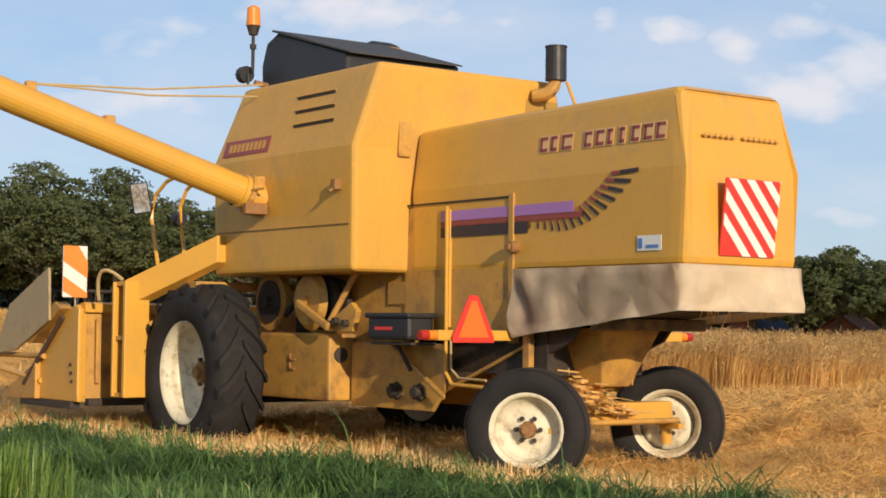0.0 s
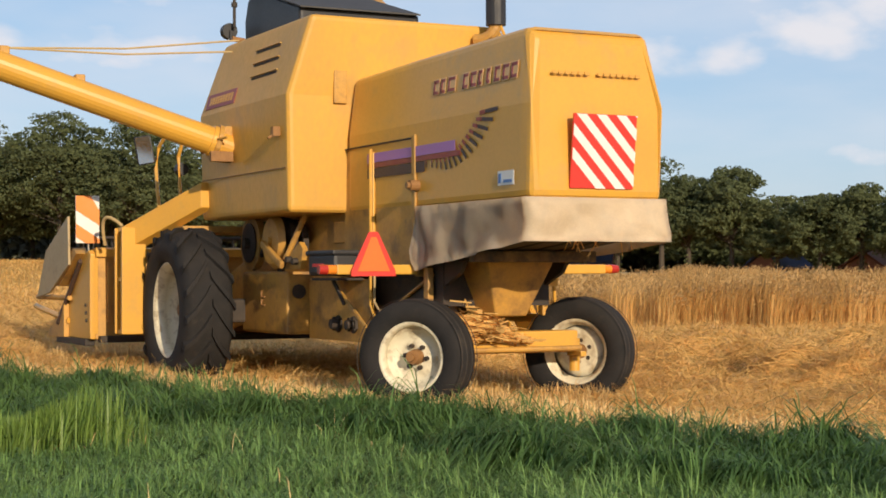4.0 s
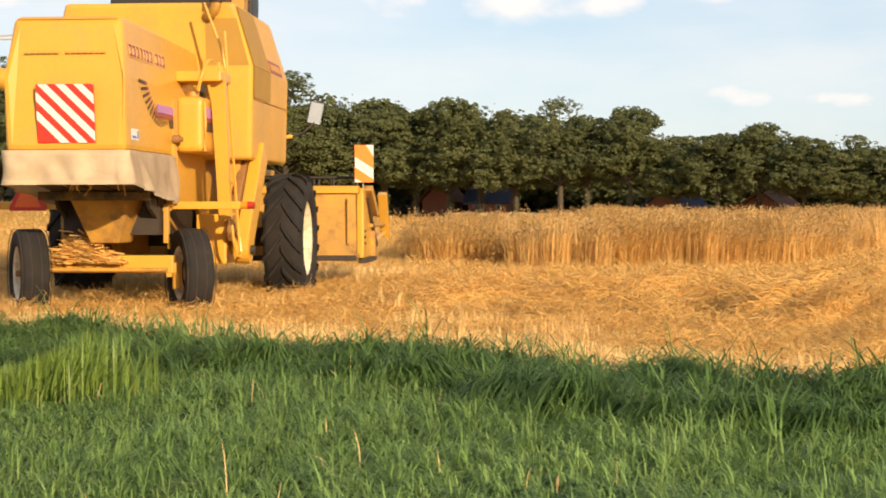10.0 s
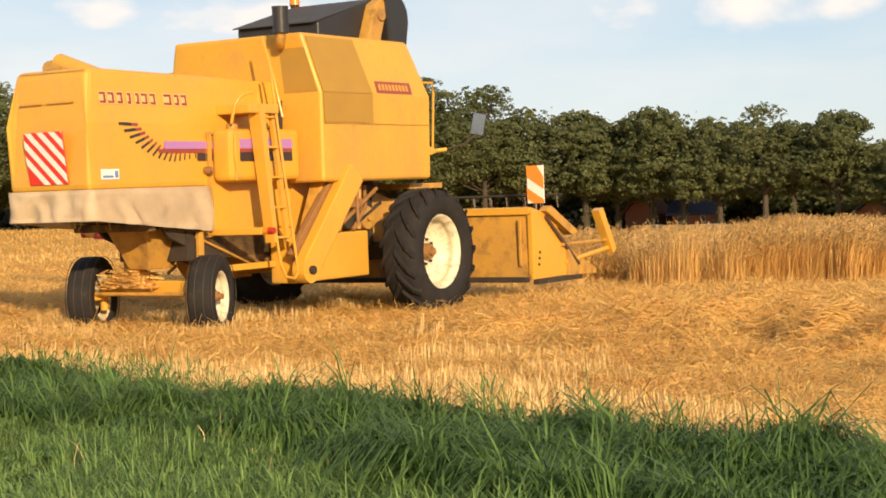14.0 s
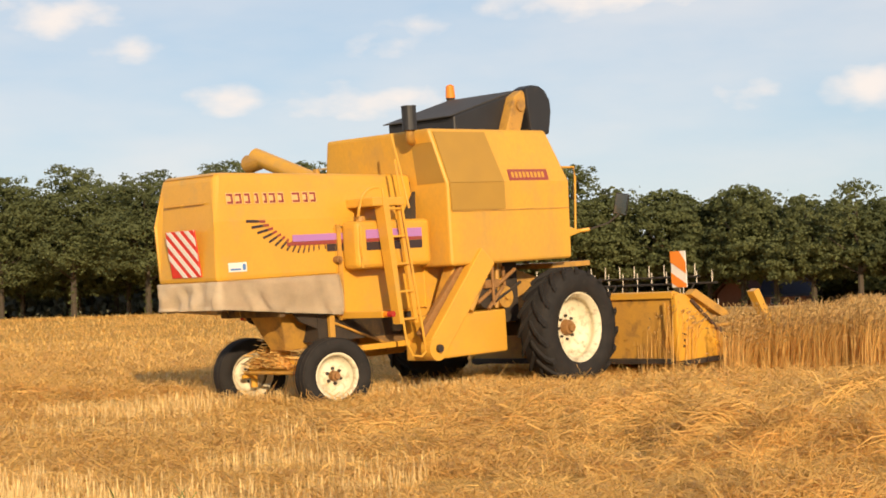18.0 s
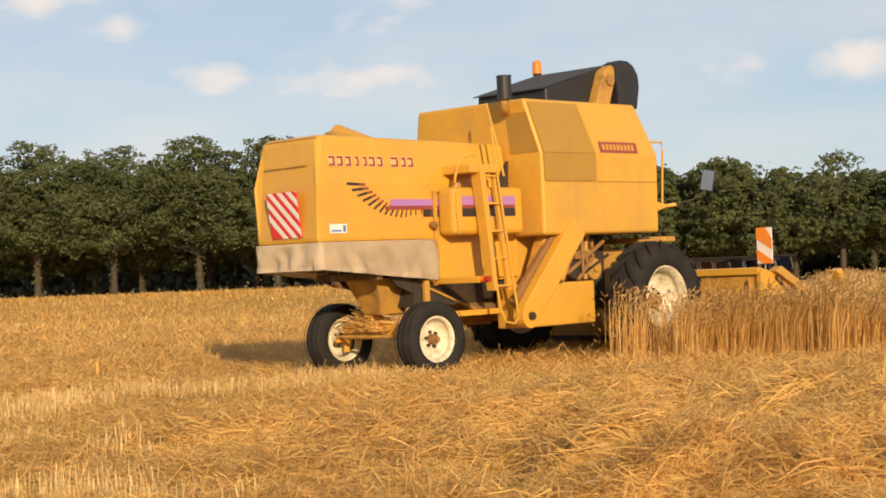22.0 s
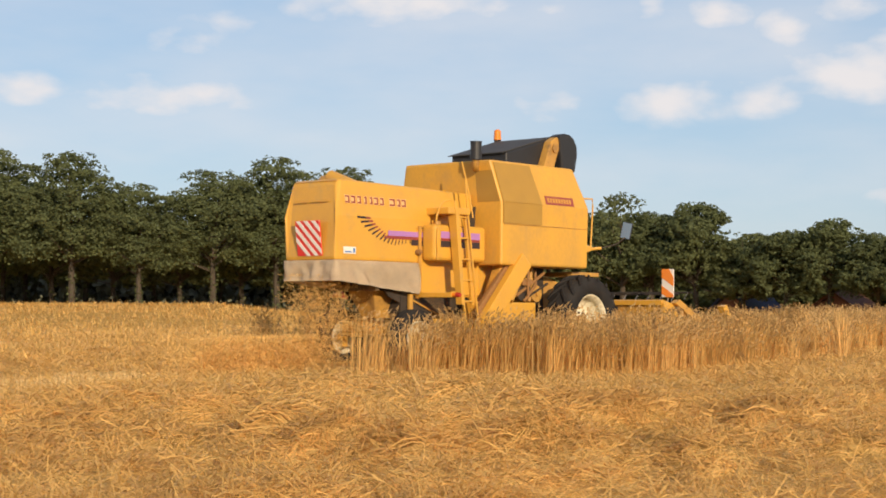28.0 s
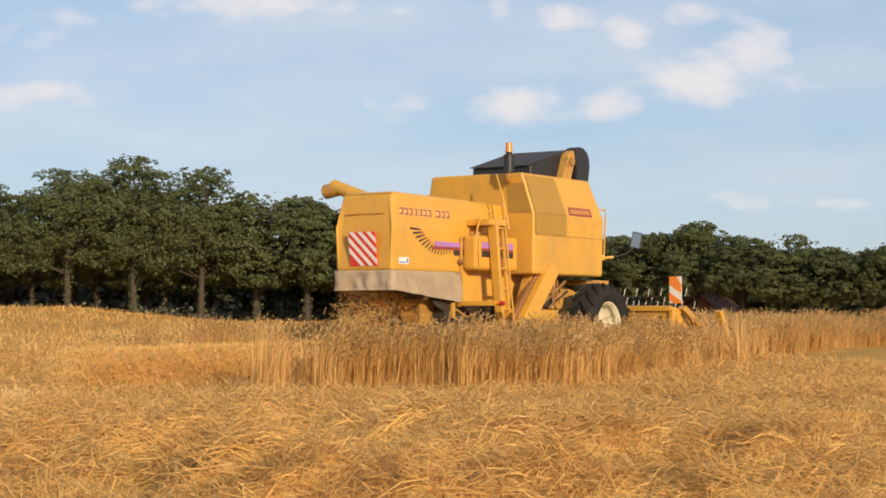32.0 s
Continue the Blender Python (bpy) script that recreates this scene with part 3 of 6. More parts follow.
def value_noise(x, y, size, shift=0):
    """Smooth noise from 0 to 1 with lumps of the given size in metres."""
    u, v = np.asarray(x) / size + 91.3 + shift * 17.7, np.asarray(y) / size + 57.1 + shift * 9.3
    i, j = np.floor(u).astype(int), np.floor(v).astype(int)
    f, g = u - i, v - j
    f, g = f * f * (3 - 2 * f), g * g * (3 - 2 * g)
    a, b = LATTICE[i % 256, j % 256], LATTICE[(i + 1) % 256, j % 256]
    c, d = LATTICE[i % 256, (j + 1) % 256], LATTICE[(i + 1) % 256, (j + 1) % 256]
    return (a * (1 - f) + b * f) * (1 - g) + (c * (1 - f) + d * f) * g


def verge(x, y):
    """Above 0 on the grass side of the field's edge, in metres."""
    return 7.6 - 0.98 * x - y + 0.35 * np.exp(-(((x + 1.8) / 2.4) ** 2)) + 0.5 * (value_noise(x, y, 1.6, 2) - 0.5)


def stretch_out(x, y):
    """How much farther than 80 m or so the row of trees lies in a direction."""
    a = np.clip(((x + 0.8) / np.maximum(y + 0.5, 1.0) + 0.12) / 0.22, 0, 1)
    return 1.15 + 0.27 * a * a * (3 - 2 * a)


def far(x, y):
    """A place of the plan of the tree row, moved out to its true distance."""
    k = stretch_out(x, y)
    return -0.8 + (x + 0.8) * k, -0.5 + (y + 0.5) * k, k


def far_rise(x, y):
    """The field climbs a little towards the trees."""
    k = stretch_out(x, y)
    x, y = -0.8 + (x + 0.8) / k, -0.5 + (y + 0.5) / k
    f = np.clip((y + np.where(x > 0, 1.0, 0.4) * x - 50) / 28, 0, 1)
    rise = f * f * (3 - 2 * f) * (0.10 + 0.95 * np.clip((4 - x) / 9, 0, 1))
    return np.maximum(0, 1.29 - (1.29 - rise) * k)


DR = np.array(DRIVE)
WAY_X, WAY_Y = np.meshgrid(np.arange(-20, 20, 0.25), np.arange(0, 50, 0.25), indexing="ij")
way = np.full(WAY_X.shape, 99.0)
for t in np.arange(0, 32, 0.4):
    wx, wy, wh = (np.interp(t, DR[:, 0], DR[:, i]) for i in (1, 2, 5))
    for back in (0.0, 2.0, 4.0):
        way = np.minimum(way, np.hypot(WAY_X - wx + back * math.sin(math.radians(wh)), WAY_Y - wy + back * math.cos(math.radians(wh))))


def calm(x, y):
    """0 where wheels have pressed the straw flat or stubble lies bare before the crop, 1 elsewhere."""
    i = np.clip(((x + 20) / 0.25).astype(int), 0, way.shape[0] - 1)
    j = np.clip((y / 0.25).astype(int), 0, way.shape[1] - 1)
    s = y - np.interp(x, [1, 6.4, 7.6, 9.3, 12.6, 16.5], [26.8, 27.0, 28.3, 31.2, 36.6, 43])
    bare = np.where((s > -3.2) & (s < 1) & (x > 1), 0.10 + 0.90 * np.clip((-s - 2.0) / 1.2, 0, 1), 1.0)
    return np.clip((way[i, j] - 0.8) / 2.4, 0.14, 1) * bare * np.clip((y - 6) / 5, 0.15, 1)


def straw_wads(x, y):
    """Heaped wads of straw: rounded, uneven cushions that butt against one another."""
    best = np.zeros(np.shape(x))
    u, v = (x * 0.94 + y * 0.34) / 0.70, (y * 0.94 - x * 0.34) / 0.46
    i0, j0 = np.floor(u), np.floor(v)
    for di in (-1, 0, 1):
        for dj in (-1, 0, 1):
            i, j = (i0 + di).astype(int), (j0 + dj).astype(int)
            a, b, c = LATTICE[i % 256, j % 256], LATTICE[(i + 71) % 256, (j + 19) % 256], LATTICE[(i + 33) % 256, (j + 140) % 256]
            d2 = (u - i - a) ** 2 + (v - j - b) ** 2
            best = np.maximum(best, (0.12 + 0.42 * c * c) * np.sqrt(np.clip(1 - d2 / (0.35 + 0.35 * c), 0, 1)))
    return best


def straw_heap(x, y):
    """Height of the ridges and wads in which the straw lies."""
    swath = np.clip((value_noise(x * 0.75 + y * 0.25, y * 0.9 - x * 0.3, 1.9, 1) - 0.34) * 2.4, 0, 1)
    ridge = value_noise((x * 0.93 + y * 0.36) * 0.30, y * 0.93 - x * 0.36, 0.62, 15) + 0.35 * (value_noise(x, y, 0.5, 16) - 0.5)
    tall = 0.10 * swath + 0.40 * np.clip(ridge - 0.42, 0, 0.55) + 0.9 * straw_wads(x, y) * (0.4 + 0.75 * swath) + 0.15 * value_noise(x, y, 0.28, 4)
    return 0.92 * np.clip(tall - 0.12, 0, 0.8)


def field_height(x, y):
    x, y = np.asarray(x, float), np.asarray(y, float)
    near = np.clip((70 - y) / 20, 0, 1) * np.clip((40 - np.abs(x)) / 10, 0, 1)
    lumps = straw_heap(x, y) * np.clip((25.5 - y - 0.45 * x) / 9, 0.16, 1)
    g = np.clip(verge(x, y) * 2, 0, 1)
    far = far_rise(x, y)
    return 0.06 + far + near * ((1 - g) * np.clip(-verge(x, y) / 2.2, 0.1, 1) * calm(x, y) * lumps + g * (0.04 + 0.05 * value_noise(x, y, 1.1, 5)))


def axis_steps(lo, hi, step, reach):
    mid = np.arange(lo, hi + step, step)
    out = np.concatenate([[0.4, 0.9], np.arange(1.6, 78, 1.5), [85, 100, 130, 200, 400, 800, 1600, 3000]])
    out = out[out < reach]
    return np.concatenate([lo - out[::-1], mid, mid[-1] + out])


gx, gy = axis_steps(-16, 18, 0.12, 3100), axis_steps(3, 46, 0.12, 3100)
X, Y = np.meshgrid(gx, gy)
Z = field_height(X, Y)
nx, ny = len(gx), len(gy)
quad = np.arange(nx * ny).reshape(ny, nx)
faces = np.stack([quad[:-1, :-1], quad[:-1, 1:], quad[1:, 1:], quad[1:, :-1]], -1).reshape(-1, 4)
ground = raw("ground", np.stack([X, Y, Z], -1), faces, ground_material(), "structure", "stubble field of cut wheat with straw and a grass verge", "field")
ground.data.shade_smooth()

# the standing crop: corners of its outline, and the swath that the harvester takes out of it
CROP = [(5, 73), (6.5, 64), (9.5, 57), (10.5, 50), (7.0, 40.5), (2.0, 34.6), (0.4, 31.6), (1.9, 28.6), (2.2, 26.9), (4.6, 26.7), (6.4, 27.0), (7.6, 28.3), (9.3, 31.2), (12.6, 36.6), (16.5, 43), (21, 49), (26, 51), (21.5, 56.5), (11, 67)]


def inside(x, y, poly):
    x, y = np.asarray(x), np.asarray(y)
    hit = np.zeros(x.shape, bool)
    for (x1, y1), (x2, y2) in zip(poly, poly[1:] + poly[:1]):
        if y1 == y2:
            continue
        cross = (y1 > y) != (y2 > y)
        hit ^= cross & (x < (x2 - x1) * (y - y1) / (y2 - y1) + x1)
    return hit


CUT_T = np.arange(17.0, 33.01, 0.05)
CX, CY, CH = (np.interp(CUT_T, DR[:, 0], DR[:, i]) for i in (1, 2, 5))
BAR_X, BAR_Y = CX + 3.1 * np.sin(np.radians(CH)), CY + 3.1 * np.cos(np.radians(CH))


def cut_time(x, y):
    """When the cutter bar passes a place; inf where it never does."""
    x, y = np.atleast_1d(x), np.atleast_1d(y)
    out = np.full(x.shape, np.inf)
    for t, bx, by, h in zip(CUT_T, BAR_X, BAR_Y, CH):
        s, c = math.sin(math.radians(h)), math.cos(math.radians(h))
        ahead, side = (x - bx) * s + (y - by) * c, (x - bx) * c - (y - by) * s
        now = (ahead <= 0) & (ahead > -6) & (side > -2.12) & (side < (1.35 if t < 21 else 2.0)) & np.isinf(out)
        out[now] = t
    return out


def ribbons(x, y, z, yaw, lean, length, width, bend=0.0):
    """Upright blades that lean along yaw and droop towards the tip."""
    n = len(x)
    dx, dy = np.cos(yaw), np.sin(yaw)
    wx, wy = -dy * width / 2, dx * width / 2
    steps = ((0.55, 0.85, 0.6, 0.0), (0.45, 0.25, 1.4, 1.0)) if bend < 0.6 else ((0.4, 1.0, 0.4, 0.0), (0.32, 0.85, 1.2, 0.7), (0.28, 0.15, 1.7, 1.7))
    rows = [np.stack([x - wx, y - wy, z], -1), np.stack([x + wx, y + wy, z], -1)]
    px, py, pz = x, y, z
    for share, w, k, droop in steps:
        a = np.clip(lean * (k + droop * bend), 0, 2.3)
        px, py, pz = px + dx * length * share * np.sin(a), py + dy * length * share * np.sin(a), pz + length * share * np.cos(a)
        rows += [np.stack([px - wx * w, py - wy * w, pz], -1), np.stack([px + wx * w, py + wy * w, pz], -1)]
    k = len(rows)
    f = np.array([[i, i + 1, i + 3, i + 2] for i in range(0, k - 2, 2)])[None] + np.arange(n)[:, None, None] * k
    return np.stack(rows, 1).reshape(-1, 3), f.reshape(-1, 4)


def crop_floor(x, y):
    """The ground under the crop, without straw heaps."""
    return 0.06 + far_rise(np.asarray(x, float), np.asarray(y, float))


def wheat_plants(x, y, tall, seed, shift=(0, 0)):
    """Stalks with bent heavy ears, for places in arrays."""
    r = np.random.default_rng(seed)
    n = len(x)
    z = crop_floor(x + shift[0], y + shift[1]) - 0.02
    gx_, gy_ = x + shift[0], y + shift[1]
    yaw = 9.0 * value_noise(gx_, gy_, 1.3, 22) + r.normal(0, 0.9, n)
    lean = np.abs(r.normal(0.14, 0.20, n)) + 1.9 * np.clip(value_noise(gx_, gy_, 0.38, 23) - 0.48, 0, 1) ** 1.2 + 0.55 * np.clip(value_noise(gx_, gy_, 1.1, 38) - 0.4, 0, 1)
    h = tall * r.uniform(0.80, 1.08, n) * (0.66 + 0.62 * value_noise(gx_, gy_, 0.45, 24))
    v1, f1 = ribbons(x, y, z, yaw, lean, h, r.uniform(0.008, 0.015, n), 0.5)
    reach = h * (0.55 * np.sin(lean * 0.6) + 0.45 * np.sin(np.clip(lean * 1.9, 0, 2.3)))
    tx, ty, tz = x + np.cos(yaw) * reach, y + np.sin(yaw) * reach, z + h * (0.55 * np.cos(lean * 0.6) + 0.45 * np.cos(np.clip(lean * 1.9, 0, 2.3)))
    ln, w = r.uniform(0.08, 0.12, n), 0.012
    tip = np.stack([tx + np.cos(yaw) * ln * 0.7, ty + np.sin(yaw) * ln * 0.7, tz + ln * r.uniform(-0.3, 0.8, n)], -1)
    foot = np.stack([tx, ty, tz - 0.02], -1)
    mid = (tip + foot) / 2
    side, up = np.stack([-np.sin(yaw) * w, np.cos(yaw) * w, 0 * yaw], -1), np.stack([0 * yaw, 0 * yaw, 0 * yaw + w], -1)
    v2 = np.stack([foot, mid + side, tip, mid - side, mid + up, mid - up], 1).reshape(-1, 3)
    b = np.arange(n)[:, None, None] * 6
    f2 = (np.array([[0, 1, 2, 3], [0, 4, 2, 5]])[None] + b).reshape(-1, 4)
    return v1, f1, v2, f2


def wheat_block(cells, step, top):
    """A closed mass of crop over grid cells, its top uneven."""
    idx = {c: None for c in cells}
    vs, fs, seen = [], [], {}
    def corner(i, j, up):
        key = (i, j, up)
        if key not in seen:
            seen[key] = len(vs)
            x, y = i * step, j * step
            lift = float(crop_floor(x, y)) - 0.06
            vs.append((x, y, lift + 0.04 if not up else lift + top + 0.10 * float(value_noise(x, y, 0.9, 6)) + 0.06 * float(value_noise(x, y, 0.35, 7))))
        return seen[key]
    for i, j in cells:
        fs.append((corner(i, j, 1), corner(i + 1, j, 1), corner(i + 1, j + 1, 1), corner(i, j + 1, 1)))
        for a, b, c, d, e, f in ((i, j, i + 1, j, i, j - 1), (i + 1, j, i + 1, j + 1, i + 1, j), (i + 1, j + 1, i, j + 1, i, j + 1), (i, j + 1, i, j, i - 1, j)):
            if (e, f) not in idx:
                fs.append((corner(a, b, 0), corner(c, d, 0), corner(c, d, 1), corner(a, b, 1)))
    return np.array(vs), np.array(fs)


STEP = 0.5
ci, cj = np.meshgrid(np.arange(-150, 150), np.arange(52, 168))
cxm, cym = (ci + 0.5) * STEP, (cj + 0.5) * STEP
in_crop = inside(cxm, cym, CROP)
for ox, oy in ((1.5, 0), (-1.5, 0), (0, 1.5), (0, -1.5)):
    in_crop &= inside(cxm + ox, cym + oy, CROP)
cell_cut = np.full(cxm.shape, np.inf)
area = in_crop & (np.abs(cxm - 7) < 12) & (cym < 50)
cell_cut[area] = cut_time(cxm[area], cym[area])
keep = in_crop & np.isinf(cell_cut)
wv, wf = wheat_block(list(zip(ci[keep].tolist(), cj[keep].tolist())), STEP, 0.66)
crop = raw("wheat_crop", wv, wf, CANOPY, "stuff", "standing ripe golden wheat with heavy ears", "wheat")

n = 900000
px, py = rng.uniform(-14, 24, n), rng.uniform(26.5, 58, n)
jx = px + 1.7 * (value_noise(px, py, 0.8, 25) - 0.5) + 0.5 * (value_noise(px, py, 0.3, 27) - 0.5)
jy = py + 1.7 * (value_noise(px, py, 0.8, 26) - 0.5) + 0.5 * (value_noise(px, py, 0.3, 28) - 0.5)
ok = inside(jx, jy, CROP)
edge = ~(inside(px + 1.9, py, CROP) & inside(px - 1.9, py, CROP) & inside(px, py + 1.9, CROP) & inside(px, py - 1.9, CROP))
ok &= (edge & (rng.random(n) < 0.8)) | (rng.random(n) < 0.16 * np.clip(1.5 - (py - 27) / 26, 0.2, 1))
px, py = px[ok], py[ok]
pt = np.full(px.shape, np.inf)
close = (np.abs(px - 7) < 12) & (py < 50)
pt[close] = cut_time(px[close], py[close])
stay = np.isinf(pt)
sv, sf, ev, ef = wheat_plants(px[stay], py[stay], 0.90, 11)
raw("wheat_stalk_mass", sv, sf, WHEAT, "stuff", "ripe wheat stalks at the crop's edge", "wheat")
raw("wheat_ears", ev, ef, EARS, "stuff", "heavy ripe brownish wheat ears on their stalks", "wheat")

n = 260000
fx, fy = rng.uniform(-52, 8, n), rng.uniform(24, 101, n)
rise = fy + np.where(fx > 0, 1.0, 0.4) * fx
ok = (rise > 20 + 6 * value_noise(fx, fy, 3.0, 33) + 26 * rng.random(n)) & (rise < 82) & (rng.random(n) < 0.3 + 1.6 * np.clip(value_noise(fx * 0.2, fy, 1.3, 39) - 0.25, 0, 1)) & ~inside(fx, fy, CROP) & (fx > -10 - 0.46 * fy)
fx, fy, fk = far(fx[ok], fy[ok])
m = len(fx)
v, f = ribbons(fx, fy, field_height(fx, fy) - 0.03, rng.uniform(0, 6.28, m), np.abs(rng.normal(1.15, 0.35, m)), rng.uniform(0.14, 0.32, m) * fk, rng.uniform(0.02, 0.045, m))
raw("far_wheat", v, f, STRAW, "stuff", "ripe wheat towards the trees", "wheat")

# sheaves of crop that fall as the cutter bar reaches them
CUTS = np.arange(15.0, 33.0, 0.5)
SHEAVES = []
for k, t0 in enumerate(CUTS):
    some = (pt >= t0) & (pt < t0 + 0.5)
    cells = area & (cell_cut >= t0) & (cell_cut < t0 + 0.5)
    if some.sum() < 40:
        continue
    mx, my = px[some].mean(), py[some].mean()
    v, f, ev, ef = wheat_plants(px[some] - mx, py[some] - my, 0.90, 20 + k, (mx, my))
    ob = raw("wheat_strip", v, f, WHEAT, "stuff", "strip of standing wheat in front of the cutter bar", "wheat")
    ob.location = (mx, my, 0)
    raw("wheat_ears", ev, ef, EARS, parent=ob)
    if cells.sum():
        bv, bf = wheat_block(list(zip(ci[cells].tolist(), cj[cells].tolist())), STEP, 0.66)
        bv[:, 0] -= mx
        bv[:, 1] -= my
        raw("wheat_core", bv, bf, CANOPY, parent=ob)
    SHEAVES.append((ob, mx, my, t0))


def straw_mesh(x, y, seed, lo, hi, wide=(0.8, 1.4), lift=0.05, tilt=0.5, bent=True):
    """Loose straws lying in flowing wisps on the field: one bent strip of two pieces each."""
    r = np.random.default_rng(seed)
    n = len(x)
    yaw = 7.0 * (value_noise(x, y, 0.45, 17) - 0.5) + r.normal(0.3, 0.65, n) + (r.random(n) < 0.2) * r.uniform(0, np.pi, n)
    ln, w = r.uniform(lo, hi, n), r.uniform(*wide, n) * (0.0011 + 0.00016 * y)
    kink = r.normal(0, 0.18, n)
    z = field_height(x, y) + 0.012 + np.abs(r.normal(0, lift, n))
    dz = r.normal(0, tilt, n) * ln / 2
    rows = []
    for side, a in ((-1, yaw + kink), (0, yaw), (1, yaw - kink)):
        px_, py_ = x + side * np.cos(a) * ln / 2, y + side * np.sin(a) * ln / 2
        pz_ = z if side == 0 else np.maximum(z + side * dz - 0.10 * ln, field_height(px_, py_) + 0.004)
        sx, sy = -np.sin(a), np.cos(a)
        slope = (field_height(px_ + sx * 0.09, py_ + sy * 0.09) - field_height(px_ - sx * 0.09, py_ - sy * 0.09)) / 0.18
        wx, wy, wz = sx * w / 2, sy * w / 2, (0.5 * slope + r.normal(0, 0.35, n)) * w
        rows += [np.stack([px_ - wx, py_ - wy, pz_ - wz], -1), np.stack([px_ + wx, py_ + wy, pz_ + wz], -1)]
    if not bent:
        del rows[2:4]
    f = np.array([[0, 1, 3, 2], [2, 3, 5, 4]][:len(rows) // 2 - 1])[None] + np.arange(n)[:, None, None] * len(rows)
    return np.stack(rows, 1).reshape(-1, 3), f.reshape(-1, 4)


n = 1700000
d = rng.random(n) ** 1.9
qx, qy = rng.uniform(-18, 15, n), 7.5 + d * 46
ok = (verge(qx, qy) < 0.0) & (np.abs(qx - 0.1 * qy) < 4 + 0.36 * qy) & (qx > -3.5 - 0.30 * qy)
qx, qy = qx[ok], qy[ok]
standing = inside(qx, qy, CROP)
standing[standing] = np.isinf(cut_time(qx[standing], qy[standing]))
ok = ~standing & (rng.random(len(qx)) < 0.35 + 1.1 * value_noise(qx * 0.75 + qy * 0.25, qy * 0.9 - qx * 0.3, 1.5, 1))
ok &= rng.random(len(qx)) < np.clip(0.2 + (-verge(qx, qy)) / 5, 0, 1)
# thinner in the hollows, where the ground's painted darkness shows through
ok &= rng.random(len(qx)) < np.clip(5.0 * (straw_heap(qx, qy) - 0.03) + 1.5 * (value_noise(qx, qy, 0.3, 18) - 0.5), 0.12, 1)
qx, qy = qx[ok], qy[ok]
fore = qy < 22
v, f = straw_mesh(qx[~fore], qy[~fore], 7, 0.12, 0.34, bent=False)
raw("straw_litter", v, f, STRAW, "stuff", "golden straw scattered over the cut field", "straw")
v, f = straw_mesh(qx[fore], qy[fore], 5, 0.09, 0.30, lift=0.05)
raw("loose_straw", v, f, STRAW, "stuff", "loose golden straw lying in tangled swaths", "straw")
tall = (np.arange(len(qx)) % 18 == 0) & (qy < 24) & (qy > 8.5) & (calm(qx, qy) > 0.3)
v, f = straw_mesh(qx[tall] + 0.03, qy[tall], 6, 0.28, 0.52, (0.6, 1.0), 0.06, 0.25)
raw("long_straw", v, f, STRAW, "stuff", "long unbroken straws on top of the swaths", "straw")

n = 420000
d = rng.random(n) ** 1.4
qx, qy = rng.uniform(-12, 12, n), 6.5 + d * 26
row = np.round((qx * 0.7 + qy * 0.7) / 0.14) * 0.14
ok = (verge(qx, qy) < 0.15) & ~inside(qx, qy, CROP) & (np.abs(qx - 0.1 * qy) < 4 + 0.4 * qy)
ok &= ((verge(qx, qy) > -1.2 - 1.2 * value_noise(qx, qy, 1.5, 37)) | ((calm(qx, qy) < 0.3) & (qx < 0.3) & (value_noise(qx, qy, 1.2, 8) > 0.55) & (rng.random(n) < 0.3)))
qx, qy = qx[ok], qy[ok]
m = len(qx)
v, f = ribbons(qx, qy, field_height(qx, qy) - 0.01, rng.uniform(0, 6.28, m), np.abs(rng.normal(0, 0.22, m)), rng.uniform(0.09, 0.2, m), rng.uniform(0.008, 0.013, m))
raw("stubble_stalks", v, f, STUBBLE, "stuff", "short pale cut stubble in rows", "stubble")


def blades(x, y, seed, tall, wide, lean, bend=0.9, tuft=0.0):
    """Grass: curved tapering blades of three joints, leaning out of tussocks of the given size."""
    r = np.random.default_rng(seed)
    n = len(x)
    yaw = 7.0 * value_noise(x, y, 0.45, 19) + r.normal(0.0, 1.0, n)
    h = r.uniform(*tall, n) * (0.45 + 0.55 * value_noise(x, y, 0.42, 9) + 0.45 * value_noise(x, y, 1.1, 10))
    a = np.abs(r.normal(*lean, n))
    if tuft:
        i, j = np.floor(x / tuft).astype(int), np.floor(y / tuft).astype(int)
        u, v, w = LATTICE[i % 256, j % 256], LATTICE[(i + 91) % 256, (j + 7) % 256], LATTICE[(i + 13) % 256, (j + 57) % 256]
        ox, oy = x - (i + u) * tuft, y - (j + v) * tuft
        yaw = np.where(r.random(n) < 0.45, np.arctan2(oy, ox), 3.6 + 5.0 * (value_noise(x, y, 0.9, 19) - 0.5)) + r.normal(0, 0.6, n)
        a = a * (0.35 + 1.3 * np.hypot(ox, oy) / tuft)
        h = h * (0.65 + 0.6 * w)
        x, y = x - ox * 0.28, y - oy * 0.28
    return ribbons(x, y, field_height(x, y) - 0.02, yaw, a, h, r.uniform(*wide, n), bend)


n = 850000
qx, qy = rng.uniform(-10.5, 5.0, n), rng.uniform(1.0, 17, n)
deep = verge(qx, qy)
ok = (deep > 0.0) & (deep < 8.6) & (np.abs(qx + 1.5) < 2.6 + 0.44 * (qy + 2)) & (rng.random(n) < 0.35 + 0.9 * value_noise(qx, qy, 0.5, 12))
qx, qy, deep = qx[ok], qy[ok], deep[ok]
wild = deep + 0.9 * (value_noise(qx, qy, 1.3, 29) - 0.5) < 2.3
v, f = blades(qx[wild], qy[wild], 31, (0.30, 0.58), (0.006, 0.012), (1.1, 0.25), 1.2, 0.34)
raw("long_grass", v, f, GRASS, "stuff", "long dark green grass bending along the field's edge", "grass")
v, f = blades(qx[~wild], qy[~wild], 34, (0.11, 0.23), (0.004, 0.008), (1.1, 0.4), 1.0, 0.18)
